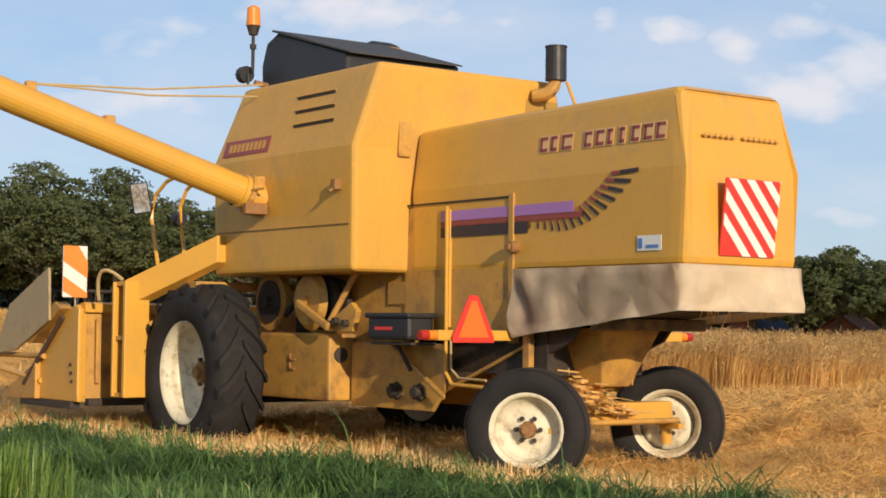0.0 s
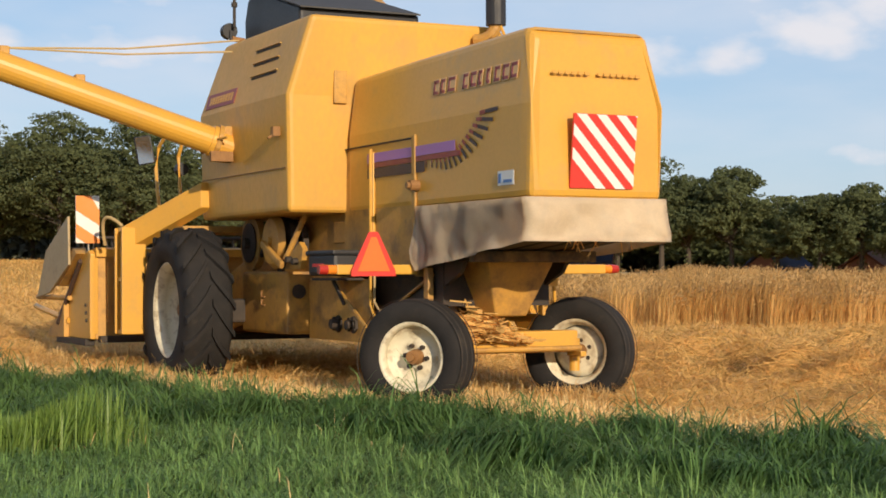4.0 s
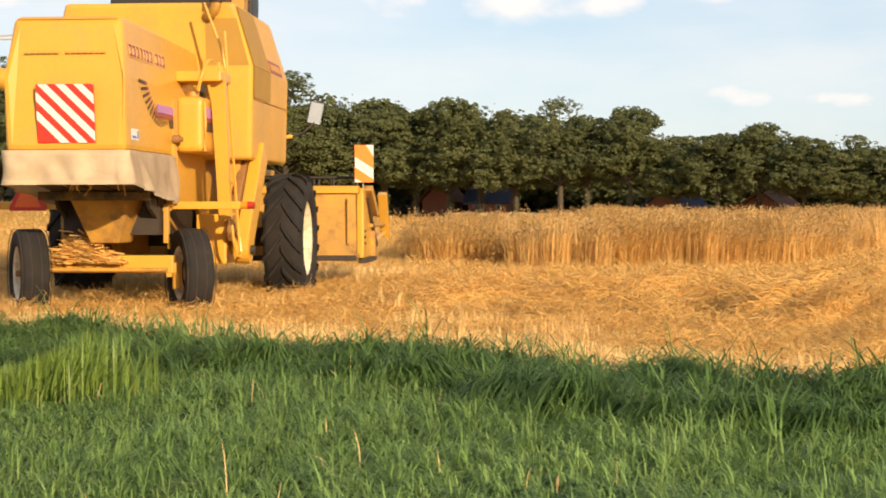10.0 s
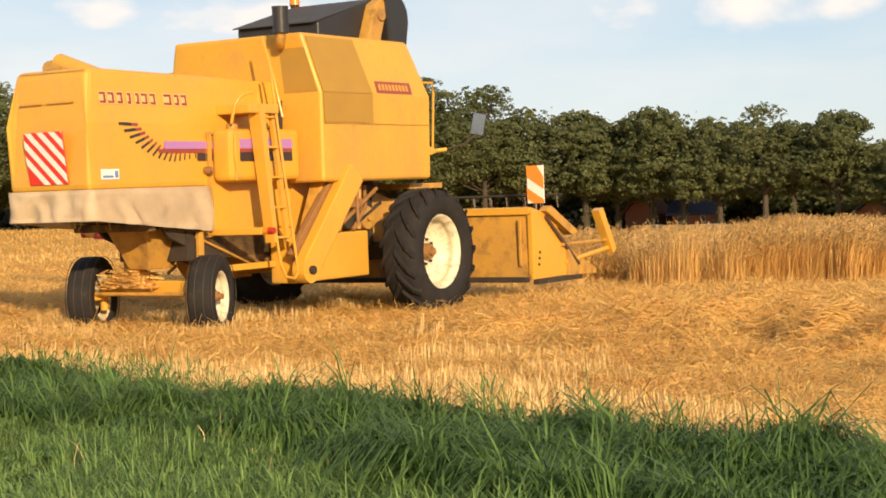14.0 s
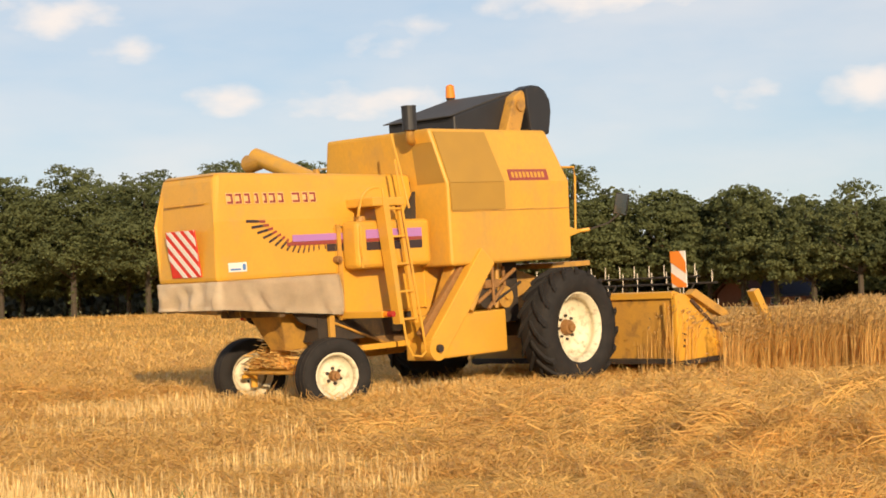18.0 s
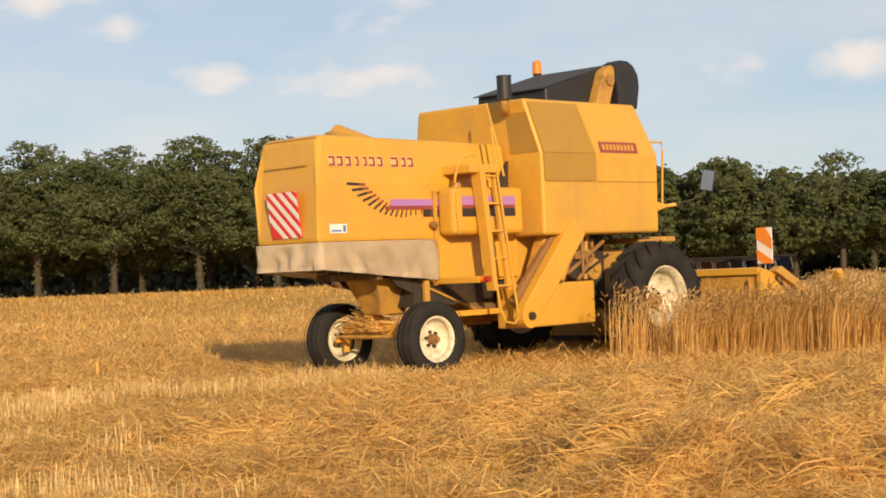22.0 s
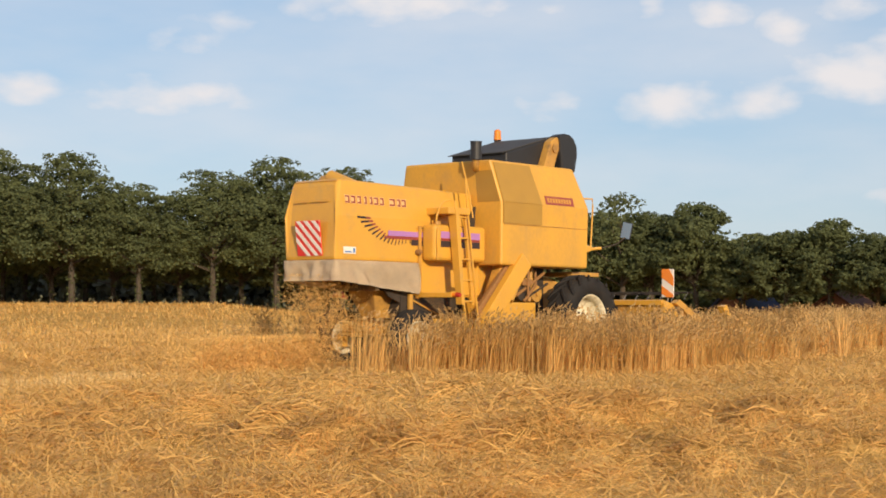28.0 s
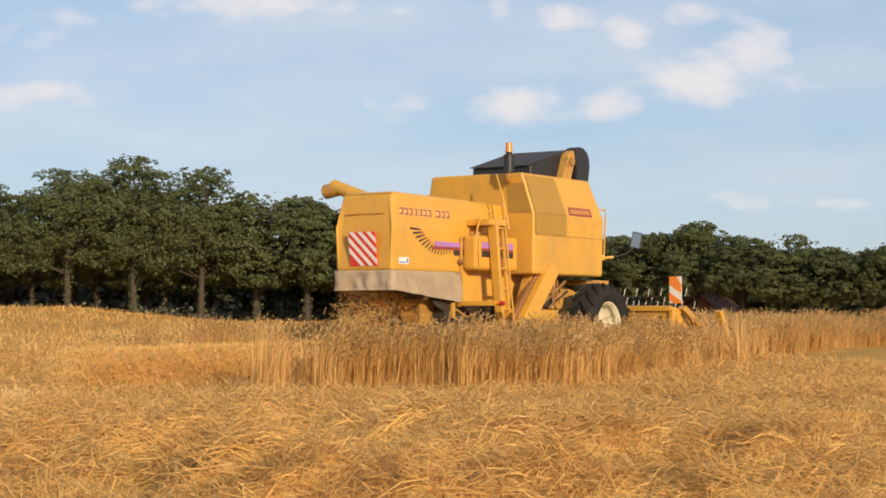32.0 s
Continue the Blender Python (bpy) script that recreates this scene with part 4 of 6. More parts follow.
raw("grass_verge", v, f, GRASS_SHORT, "stuff", "shorter fresh green grass on the verge", "grass")
n = 16000
qx, qy = rng.uniform(-5.5, 0.6, n), rng.uniform(6.5, 14, n)
deep = verge(qx, qy)
ok = (deep < 0.05) & (deep > -1.5) & (value_noise(qx, qy, 0.7, 35) > 0.5 - 0.25 * (deep + 1.5) / 1.5)
v, f = blades(qx[ok], qy[ok], 36, (0.16, 0.34), (0.009, 0.016), (0.7, 0.3))
raw("stray_grass", v, f, GRASS, "stuff", "green grass growing out into the stubble", "grass")
n = 2600
qa, qr = rng.uniform(0, 6.28, n), np.abs(rng.normal(0, 0.3, n))
qx, qy = -4.35 + np.cos(qa) * qr, 7.9 + np.sin(qa) * qr * 0.8
v, f = blades(qx, qy, 32, (0.25, 0.45), (0.007, 0.013), (0.25, 0.2))
raw("pale_grass_tuft", v, f, GRASS_LIGHT, "stuff", "light green upright tuft of grass", "grass")
n = 900
qx, qy = rng.uniform(-8, 4, n), rng.uniform(2, 15, n)
ok = (verge(qx, qy) > 0.1) & (value_noise(qx, qy, 0.7, 14) > 0.62)
qx, qy = qx[ok], qy[ok]
v, f = blades(qx, qy, 33, (0.15, 0.3), (0.004, 0.007), (0.4, 0.25))
raw("dry_grass", v, f, STUBBLE, "stuff", "thin dry grass stems among the green", "grass")

# ---- trees ----


def tree(seed, height, spread, mat, clear=0.29, dense=27000, lumps=72, leaf=0.86, label="broad leafy oak in a row at the field's far edge"):
    """A row tree: tapered trunk, limbs, and a lumpy crown of leaf sprays in rounded masses."""
    r = np.random.default_rng(seed)
    root = thing("tree", label, "tree", "trees along the field")
    wood = [rod((0, 0, -0.1), (r.normal(0, 0.08), r.normal(0, 0.08), height * 0.6), 0.18, 0.08, 8)]
    low = height * clear
    us, an = r.uniform(0.03, 0.97, lumps), r.uniform(0, 2 * np.pi, lumps)
    wide = np.sqrt(np.clip(1 - ((us - 0.34) / 0.68) ** 2, 0.03, 1))
    rs = r.uniform(0.36, 1.0, lumps) ** 1.3 * spread / 1.95 * (0.7 + 0.3 * wide)
    reach = np.clip(spread * wide * r.uniform(0.70, 1.04, lumps) - rs * 0.6, 0.05, None)
    cs = np.stack([np.cos(an) * reach, np.sin(an) * reach, low + us * (height - low) - rs * 0.45 * us], -1)
    for k in range(0, lumps, 3):
        wood.append(rod((0, 0, max(low * 0.85, cs[k][2] * 0.66)), cs[k], 0.055, 0.012, 5))
    part("trunk", joined(*wood), BARK, root)
    # each mass carries smaller sprays on its skin, and the leaves sit on those
    sprays = lumps * 16
    home = r.choice(lumps, sprays, p=rs**2 / (rs**2).sum())
    sd = r.normal(size=(sprays, 3))
    sd[:, 2] += 0.3
    sd /= np.linalg.norm(sd, axis=1)[:, None]
    sc = cs[home] + sd * [1, 1, 0.72] * (rs[home] * np.where(r.random(sprays) < 0.22, r.uniform(0.2, 0.7, sprays), r.uniform(0.75, 0.98, sprays)))[:, None]
    sr = rs[home] * r.uniform(0.15, 0.34, sprays)
    pick = r.choice(sprays, dense, p=sr**2 / (sr**2).sum())
    dirs = r.normal(size=(dense, 3)) + sd[pick] * 0.9
    dirs[:, 2] += 0.2
    dirs /= np.linalg.norm(dirs, axis=1)[:, None]
    pos = sc[pick] + dirs * [1, 1, 0.7] * (sr[pick] * np.clip(np.abs(r.normal(0.9, 0.16, dense)), 0.2, 1.5))[:, None]
    pos[:, 2] = low * 0.75 + (pos[:, 2] - low * 0.75) * (height - low * 0.75) / (np.quantile(pos[:, 2], 0.997) - low * 0.75)
    pos[:, 2] = np.maximum(pos[:, 2], low * r.uniform(0.82, 1.18, dense))
    ivy = dense // 220
    ia, iz = r.uniform(0, 2 * np.pi, ivy), r.uniform(0, low * 1.2, ivy)
    ir = 0.16 + 0.14 * r.random(ivy) * (0.3 + iz / low)
    pos[:ivy] = np.stack([np.cos(ia) * ir, np.sin(ia) * ir, iz], -1)
    size = r.uniform(0.05, 0.115, dense) * leaf
    nrm = dirs * 0.8 + sd[pick] * 0.5 + r.normal(0, 0.8, (dense, 3)) + [0, 0, 0.15]
    nrm /= np.linalg.norm(nrm, axis=1)[:, None]
    u = np.cross(nrm, r.normal(size=(dense, 3)))
    u /= np.linalg.norm(u, axis=1)[:, None]
    w = np.cross(nrm, u)
    q = np.stack([pos + u * size[:, None], pos + w * (size * 0.75)[:, None], pos - u * size[:, None], pos - w * (size * 0.75)[:, None]], 1)
    raw("crown", q, np.arange(dense * 4).reshape(-1, 4), mat, parent=root)
    return root


# kinds at a height of 9 m (broad) and 7 m (narrower); the last one is thin and light
KINDS = [(tree(100, 9.0, 3.15, LEAVES), 9.0), (tree(101, 9.0, 2.9, LEAVES, 0.27), 9.0), (tree(102, 9.0, 3.0, LEAVES, 0.32), 9.0), (tree(103, 7.0, 2.45, LEAVES_PALE, 0.31), 7.0), (tree(104, 7.0, 2.3, LEAVES, 0.34), 7.0), (tree(105, 7.0, 2.5, LEAVES_PALE, 0.29), 7.0), (tree(106, 7.0, 2.0, LEAVES_PALE, 0.34, 5200, 40, 0.85, "light, thinly leaved tree in the row"), 7.0), (tree(107, 9.0, 3.1, LEAVES, 0.2, 5500, 50, 1.75, "leafy tree behind the front row"), 9.0), (tree(108, 7.0, 2.5, LEAVES, 0.2, 4500, 50, 1.75, "leafy tree behind the front row"), 7.0)]
used = set()


def plant(kind, x, y, top, turn, girth=1.0):
    root, tall = KINDS[kind]
    x, y, out = (float(v) for v in far(x, y))
    foot = float(field_height(x, y)) - 0.05
    top = 1.35 + (top - 1.35) * 0.965 * out - foot
    k = top / tall
    m = pose(x, y, foot, 0, 0, turn) @ Matrix.Diagonal((girth * k ** 0.6 * out ** 0.4, girth * k ** 0.6 * out ** 0.4, k, 1))
    if kind not in used:
        used.add(kind)
        root.matrix_basis = m
    else:
        copy_thing(root, m @ Matrix.Diagonal((*(1 / v for v in root.scale), 1)))


def tree_line(x):
    return 80 - (0.4 if x < 0 else 1.0) * x


# where the trees of the front row stand, and how high they reach
ROW = [(-58, 9.4), (-52, 9.8), (-46.5, 9.4), (-41, 9.9), (-36, 9.5), (-31.8, 9.7), (-27.0, 9.8), (-22.3, 9.2), (-17.1, 9.4), (-12.7, 9.0), (-9.2, 7.3), (-5.5, 7.9), (-2.4, 8.4), (0.6, 7.8), (3.1, 6.4), (5.2, 6.0), (6.6, 5.5), (7.9, 5.9), (9.2, 5.6), (10.5, 5.2), (12.2, 5.8), (13.2, 4.9), (14.7, 5.4), (16.3, 4.1), (17.4, 4.1), (18.8, 4.5), (20.1, 3.9), (21.3, 3.9), (22.7, 3.4), (24.2, 3.5), (26, 3.6), (28, 3.4), (30, 3.6), (32.5, 3.5)]
r = random.Random(5)
for x, top in ROW:
    if x == 12.2:
        plant(6, x - 0.2, 67.0, top, 40, 0.95)
        continue
    kind = r.choice((0, 1, 2)) if x < 1.5 else r.choice((3, 4, 5))
    plant(kind, x, tree_line(x) + r.uniform(-0.6, 0.6), top + (0.05 if x < 1.5 else 0.1 if x < 14 else -0.1), r.uniform(0, 360), 1.18 if x < -10 else 1.12 if x < 6 else 0.97)
# two rows behind, lower
for back in (5.0, 9.0):
    x = -62.0
    while x < 36:
        bx, by = x + (back * 0.6 if x > 0 else back * 0.2), tree_line(x) + back + r.uniform(-1, 1)
        top = float(np.interp(bx - 0.7 * max(0.0, bx) * back / 80, [a for a, _ in ROW], [b for _, b in ROW]))
        if min(math.hypot(bx - hx, by - hy) for hx, hy in ((10.1, 73.4), (8.1, 75.4), (16.9, 66.4), (20.0, 63.2))) < 2.4:
            bx, by = bx + 1.5, by + 3.0
        plant(7 if x < 1 else 8, bx, by, top - (r.uniform(0.2, 1.4) if x < 1 else r.uniform(-0.3, 0.5)), r.uniform(0, 360), 1.05 if x < 0 else 1.25)
        x += r.uniform(3.0, 4.0) if x < 0 else r.uniform(1.9, 2.6)

n = 110000
hx, hy = rng.uniform(-80, 48, n), rng.uniform(0, 5.0, n)
hz = 0.5 + rng.random(n) * (np.where(hx < 2, 5.2, 3.0) - 0.9 + 1.2 * value_noise(hx, hx * 0, 4.0, 20))
fx, fy, fk = far(hx, 97 - np.where(hx < 0, 0.4, 0.9) * hx + hy)
c = np.stack([fx, fy, 1.35 + (hz - 1.35) * fk], -1)
dirs = rng.normal(size=(n, 3))
dirs /= np.linalg.norm(dirs, axis=1)[:, None]
u = np.cross(dirs, rng.normal(size=(n, 3)))
u /= np.linalg.norm(u, axis=1)[:, None]
w = np.cross(dirs, u)
q = np.stack([c + u * 0.42, c + w * 0.36, c - u * 0.42, c - w * 0.36], 1)
raw("hedge", q, np.arange(n * 4).reshape(-1, 4), HEDGE, "stuff", "dark undergrowth behind the row of trees", "hedge")
n = 16000
hx = rng.uniform(-60, 36, n)
hz = 0.5 + rng.random(n) * np.clip(2.4 * (value_noise(hx, hx * 0, 2.2, 21) - 0.3), 0.1, None)
hx = hx[(hx < 6.5) | (hx > 23)]
n = len(hx)
hz = hz[:n] * 0.9
fx, fy, fk = far(hx, 83 - np.where(hx < 0, 0.4, 1.0) * hx + rng.uniform(0, 1.6, n))
c = np.stack([fx, fy, 1.35 + (hz - 1.35) * fk], -1)
dirs = rng.normal(size=(n, 3))
dirs /= np.linalg.norm(dirs, axis=1)[:, None]
u = np.cross(dirs, rng.normal(size=(n, 3)))
u /= np.linalg.norm(u, axis=1)[:, None]
w = np.cross(dirs, u)
q = np.stack([c + u * 0.13, c + w * 0.1, c - u * 0.13, c - w * 0.1], 1)
raw("shrubs", q, np.arange(n * 4).reshape(-1, 4), HEDGE, "stuff", "low dark shrubs under the trees", "shrub")


def house(x, y, turn, wide, deep, eaves, ridge, roof, label):
    x, y, k = (float(v) for v in far(x, y))
    wide, deep, eaves, ridge = wide * k, deep * k, 1.35 + (eaves - 1.23) * k, 1.23 + (ridge - 1.23) * k
    root = thing("house", label, "house", "houses behind the trees")
    part("wall", prism([(-deep / 2, 0), (deep / 2, 0), (deep / 2, eaves), (0, ridge - 0.1), (-deep / 2, eaves)], 0, -wide / 2, wide / 2), BRICK, root)
    for s in (-1, 1):
        part("roof", prism([(s * (deep / 2 + 0.35), eaves - 0.28), (0, ridge), (0, ridge + 0.14), (s * (deep / 2 + 0.35), eaves - 0.14)], 0, -wide / 2 - 0.3, wide / 2 + 0.3), roof, root)
    for k in (-0.3, 0.3):
        win = part("window", box((k * wide - 0.16, -deep / 2 - 0.05, 0.45), (k * wide + 0.16, -deep / 2 + 0.02, 0.85)), WINDOW_FRAME, root)
        part("pane", box((k * wide - 0.13, -deep / 2 - 0.056, 0.48), (k * wide + 0.13, -deep / 2 - 0.045, 0.82)), PANE, win)
    part("chimney", box((wide * 0.3, -0.15, ridge - 0.3), (wide * 0.3 + 0.3, 0.15, ridge + 0.4)), BRICK, root)
    root.matrix_basis = pose(x, y, 0.12, 0, 0, turn)
    return root


house(10.1, 73.4, -20, 1.75, 2.4, 1.1, 2.15, ROOF_BLUE, "low barn with a dark blue sheet roof among trees")
house(8.1, 75.4, 60, 1.7, 1.5, 1.1, 1.95, ROOF_RED, "small red brick house half hidden by trees")
house(16.9, 66.4, 40, 1.9, 1.6, 0.9, 1.6, ROOF_BLUE, "dark roofed house behind the trees")
house(20.0, 63.2, 50, 2.0, 1.6, 0.9, 1.5, ROOF_RED, "red roofed house behind the trees")
# ---- the combine harvester: x ahead of the front axle, y to its left ----
harvester = thing("combine_harvester", "old yellow combine harvester with a raised unloading auger", "combine harvester")


# rear hood, one moulded shell with a bulging rear face
def rear_shell():
    rings = []
    for x, k, zt in ((-2.0, 1.0, 3.20), (-3.4, 1.0, 3.23), (-5.45, 0.99, 3.26), (-5.62, 0.975, 3.22)):
        w, wt = 0.65 * k, 0.575 * k
        zc = 2.62
        rings.append([(x, -w, 1.84), (x - (0.05 if x < -5 else 0), -w * 1.0, zc), (x + (0.10 if x < -5.6 else 0), -wt, zt), (x + (0.10 if x < -5.6 else 0), wt, zt), (x - (0.05 if x < -5 else 0), w * 1.0, zc), (x, w, 1.84)])
    return loft(rings, 0.075)


part("rear_hood", rear_shell(), YELLOW, harvester, "moulded yellow straw hood")
for s in (-1, 1):
    part("side_panel", box((-3.60, s * 0.60, 1.30), (-1.9, s * 0.645, 2.48), 0.02), YELLOW_WORN if s > 0 else YELLOW, harvester)
    part("lower_side_panel", prism([(-3.55, 1.26), (-2.1, 1.26), (-1.5, 0.62), (-0.2, 0.62), (-0.2, 1.9), (-3.55, 1.9)], 1, s * 0.56, s * 0.62, 0.01), YELLOW_WORN if s > 0 else YELLOW, harvester)
    part("grain_pan", prism([(-3.75, 1.27), (-2.5, 0.80), (-2.2, 0.80), (-2.2, 1.27)], 1, s * 0.47, s * 0.55, 0.01), RUST_SHEET, harvester, "rusty sloping grain pan")
    part("pan_edge", beam((-3.75, 1.24), (-2.5, 0.78), 0.035, 0.03, s * 0.57), YELLOW_WORN, harvester)
    part("seam_strip", box((-3.57, s * 0.648, 1.35), (-3.50, s * 0.672, 2.52), 0.008), YELLOW_WORN, harvester)
    part("latch", joined(rod((-3.6, s * 0.64, 2.05), (-3.6, s * 0.74, 2.05), 0.05), rod((-3.6, s * 0.74, 2.05), (-3.6, s * 0.77, 2.05), 0.03)), BRASSY, harvester)
    part("side_rail", box((-3.5, s * 0.648, 2.485), (-1.95, s * 0.664, 2.50)), DARK, harvester)
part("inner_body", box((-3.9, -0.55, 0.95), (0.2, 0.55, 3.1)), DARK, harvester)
# dark box added to stand in for the shade under the hood
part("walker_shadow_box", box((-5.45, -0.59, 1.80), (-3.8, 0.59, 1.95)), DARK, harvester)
for k in range(4):
    yy = -0.48 + 0.25 * k
    part("straw_walker", prism([(-5.35, 1.52), (-5.30, 1.66), (-3.6, 1.52), (-3.6, 1.35)], 1, yy, yy + 0.2, 0.01), DARK, harvester)

# canvas curtain with folds
def curtain():
    bm = bmesh.new()
    pts = []
    for i in range(30):
        t = i / 29
        pts.append((-3.56 - t * 2.04, 0.665, 1.86, 1.27 + 0.23 * t))
    for i in range(1, 26):
        t = i / 25
        pts.append((-5.62, 0.665 - 1.33 * t, 1.86, 1.50))
    for i in range(1, 30):
        t = i / 29
        pts.append((-5.62 + 2.06 * t, -0.665, 1.86, 1.50 - 0.20 * t))
    rows = 7
    grid = []
    for i, (x, y, zt, zb) in enumerate(pts):
        col = []
        for j in range(rows):
            f = j / (rows - 1)
            wob = 0.20 * (0.2 + f) * (value_noise(i * 0.16 + f * 1.1, f * 0.9 - i * 0.05, 1.0, 30) - 0.5) + 0.10 * (0.3 + f) * (value_noise(i * 0.42 - f * 1.9, f * 1.5 + i * 0.1, 1.0, 31) - 0.5)
            side = 1 if abs(y) > 0.66 else 0
            wob = (0.45 * wob + 0.01) if side and x < -5.2 else wob
            col.append(bm.verts.new((x - (0 if side else float(wob)), y + (math.copysign(float(wob), y) if side else 0), zt + (zb - zt) * f)))
        grid.append(col)
    for a, b in zip(grid, grid[1:]):
        for j in range(rows - 1):
            bm.faces.new((a[j], b[j], b[j + 1], a[j + 1]))
    bmesh.ops.solidify(bm, geom=bm.faces[:], thickness=0.008)
    return bm


part("canvas_curtain", curtain(), CANVAS, harvester, "dusty grey-beige canvas straw curtain", True)
# rear warning plate
TILT = Matrix.Translation((-5.67, -0.025, 2.235)) @ Matrix.Rotation(radians(-7), 4, "Y")
plate = part("warning_plate", box((-0.012, -0.305, -0.305), (0.012, 0.305, 0.305), 0.006, 1, TILT), RED, harvester, "square red and white striped warning plate")


def stripe(a, b, h=0.302):
    """One slanted band clipped to the plate: y runs to the left."""
    out = []
    poly = [(a, h), (b, h), (b - 2 * h, -h), (a - 2 * h, -h)]
    def clip(ps, f):
        res = []
        for p, q in zip(ps, ps[1:] + ps[:1]):
            fp, fq = f(p), f(q)
            if fp >= 0:
                res.append(p)
            if (fp >= 0) != (fq >= 0):
                t = fp / (fp - fq)
                res.append((p[0] + (q[0] - p[0]) * t, p[1] + (q[1] - p[1]) * t))
        return res
    poly = clip(poly, lambda p: h - p[0])
    return clip(poly, lambda p: p[0] + h)


for k in range(-2, 5):
    s = stripe(-0.285 + k * 0.19 + 0.095, -0.285 + k * 0.19 + 0.19)
    if len(s) > 2:
        part("white_stripe", prism(s, 0, -0.017, -0.012, m=TILT), WHITE, plate)
for k in range(14):
    if k != 6:
        part("faded_bar", box((-0.004, 0.42 - 0.062 * k - 0.045, -0.014), (0.003, 0.42 - 0.062 * k, 0.014), 0, 1, Matrix.Translation((-5.606, 0, 2.875)) @ Matrix.Rotation(radians(14), 4, "Y")), FAINT, harvester)

# decals on both flanks
for s in (-1, 1):
    def flat(lo, hi, mat, name, lean=0.0, lift=0.0):
        y = 0.655 if lo[1] < 2.6 else 0.636
        m = Matrix.Translation((0, s * (y + lift), 0))
        if lo[1] > 2.62:
            m = Matrix.Translation((0, s * (0.653 + lift), 2.62)) @ Matrix.Rotation(radians(s * 6.7), 4, "X") @ Matrix.Translation((0, 0, -2.62))
        return part(name, prism([(lo[0], lo[1]), (hi[0], lo[1]), (hi[0] + lean, hi[1]), (lo[0] + lean, hi[1])], 1, -0.002, 0.002, m=m), mat, harvester)
    for k, w in enumerate((0.13, 0.11, 0.16, 0, 0.12, 0.13, 0.09, 0.09, 0.12, 0.13, 0.13)):
        if w:
            x0 = -3.87 - k * 0.142
            flat((x0 - w + 0.02, 2.84), (x0 + 0.012, 2.99), DECAL_PALE, "pale_block", 0.0, 0.0)
            flat((x0 - w + 0.032, 2.85), (x0, 2.878), DECAL_RED, "red_bar", 0.0, 0.003)
            flat((x0 - w + 0.032, 2.95), (x0, 2.978), DECAL_RED, "red_bar", 0.0, 0.003)
            flat((x0 - 0.03, 2.85), (x0, 2.978), DECAL_RED, "red_bar", 0.0, 0.003)
    flat((-4.35, 2.32), (-2.5, 2.41), DECAL_PURPLE, "lilac_stripe", 0.0, 0.004)
    flat((-4.45, 2.27), (-2.5, 2.315), DECAL_RED, "red_stripe", 0.0, 0.004)
    flat((-3.75, 2.17), (-2.5, 2.265), DECAL_BLACK, "black_stripe", 0.0, 0.004)
    for k in range(15):
        f = k / 14
        bx = -3.78 - 1.02 * f ** 0.85
        bz = 2.265 + 0.34 * max(0.0, f - 0.25) ** 1.5 / 0.65
        ang, ln = radians(-96 + 98 * f), 0.06 + 0.26 * f ** 1.3
        wd = 0.008 + 0.009 * f
        dx, dz = -math.cos(ang), math.sin(ang)
        nx_, nz_ = -dz * wd, dx * wd
        m = Matrix.Translation((0, s * 0.6555, 0))
        for name, a0, a1, mat_ in (("feather_tip", 0.0, 0.3, DECAL_RED), ("feather_slash", 0.33, 1.0, DECAL_BLACK)):
            p0, p1 = (bx + dx * ln * a0, bz + dz * ln * a0), (bx + dx * ln * a1, bz + dz * ln * a1)
            part(name, prism([(p0[0] - nx_, p0[1] - nz_), (p1[0] - nx_, p1[1] - nz_), (p1[0] + nx_, p1[1] + nz_), (p0[0] + nx_, p0[1] + nz_)], 1, -0.002, 0.002, m=m), mat_, harvester)
    x0 = -5.11 if s > 0 else -5.45
    st = part("sticker", box((x0 - 0.27 if s > 0 else x0, s * 0.652 - 0.002, 1.97), (x0 if s > 0 else x0 + 0.3, s * 0.652 + 0.002, 2.09)), WHITE, harvester, "white sticker with blue bars")
    part("blue_bar", box((x0 - 0.24 if s > 0 else x0 + 0.03, s * 0.656 - 0.002, 1.99), (x0 - 0.1 if s > 0 else x0 + 0.2, s * 0.656 + 0.002, 2.015)), BLUE, st)
    part("blue_square", box((x0 - 0.06 if s > 0 else x0 + 0.23, s * 0.656 - 0.002, 1.99), (x0 - 0.015 if s > 0 else x0 + 0.28, s * 0.656 + 0.002, 2.07)), BLUE, st)

# grain tank
def tank():
    def ring(z, x0, x1, w):
        return [(x0, -w, z), (x1, -w, z), (x1, w, z), (x0, w, z)]
    return loft([ring(1.86, -1.95, 0.70, 1.26), ring(3.03, -1.98, 0.70, 1.29), ring(3.82, -2.08, 0.46, 1.07)], 0.06)


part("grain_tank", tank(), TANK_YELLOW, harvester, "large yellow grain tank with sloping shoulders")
part("tank_seam", box((-1.9, 1.27, 2.30), (0.66, 1.283, 2.308)), BRASSY, harvester)
part("tank_seam", box((-1.9, -1.292, 2.62), (0.66, -1.28, 2.635)), YELLOW_WORN, harvester)
SH = Matrix.Translation((0, 1.29, 3.03)) @ Matrix.Rotation(radians(15.6), 4, "X")
for k in range(3):
    part("vent_slot", box((-1.52 + 0.05 * k, -0.004, 0.27 + 0.15 * k), (-0.80 + 0.03 * k, 0.008, 0.295 + 0.15 * k), m=SH), DARK, harvester)
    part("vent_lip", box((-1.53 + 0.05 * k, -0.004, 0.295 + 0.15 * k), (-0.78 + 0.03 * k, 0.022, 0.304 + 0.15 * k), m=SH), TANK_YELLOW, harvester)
part("name_plate", box((-0.40, 0.001, 0.06), (0.52, 0.008, 0.23), m=SH), DECAL_RED, harvester, "dark red plate with pale bars")
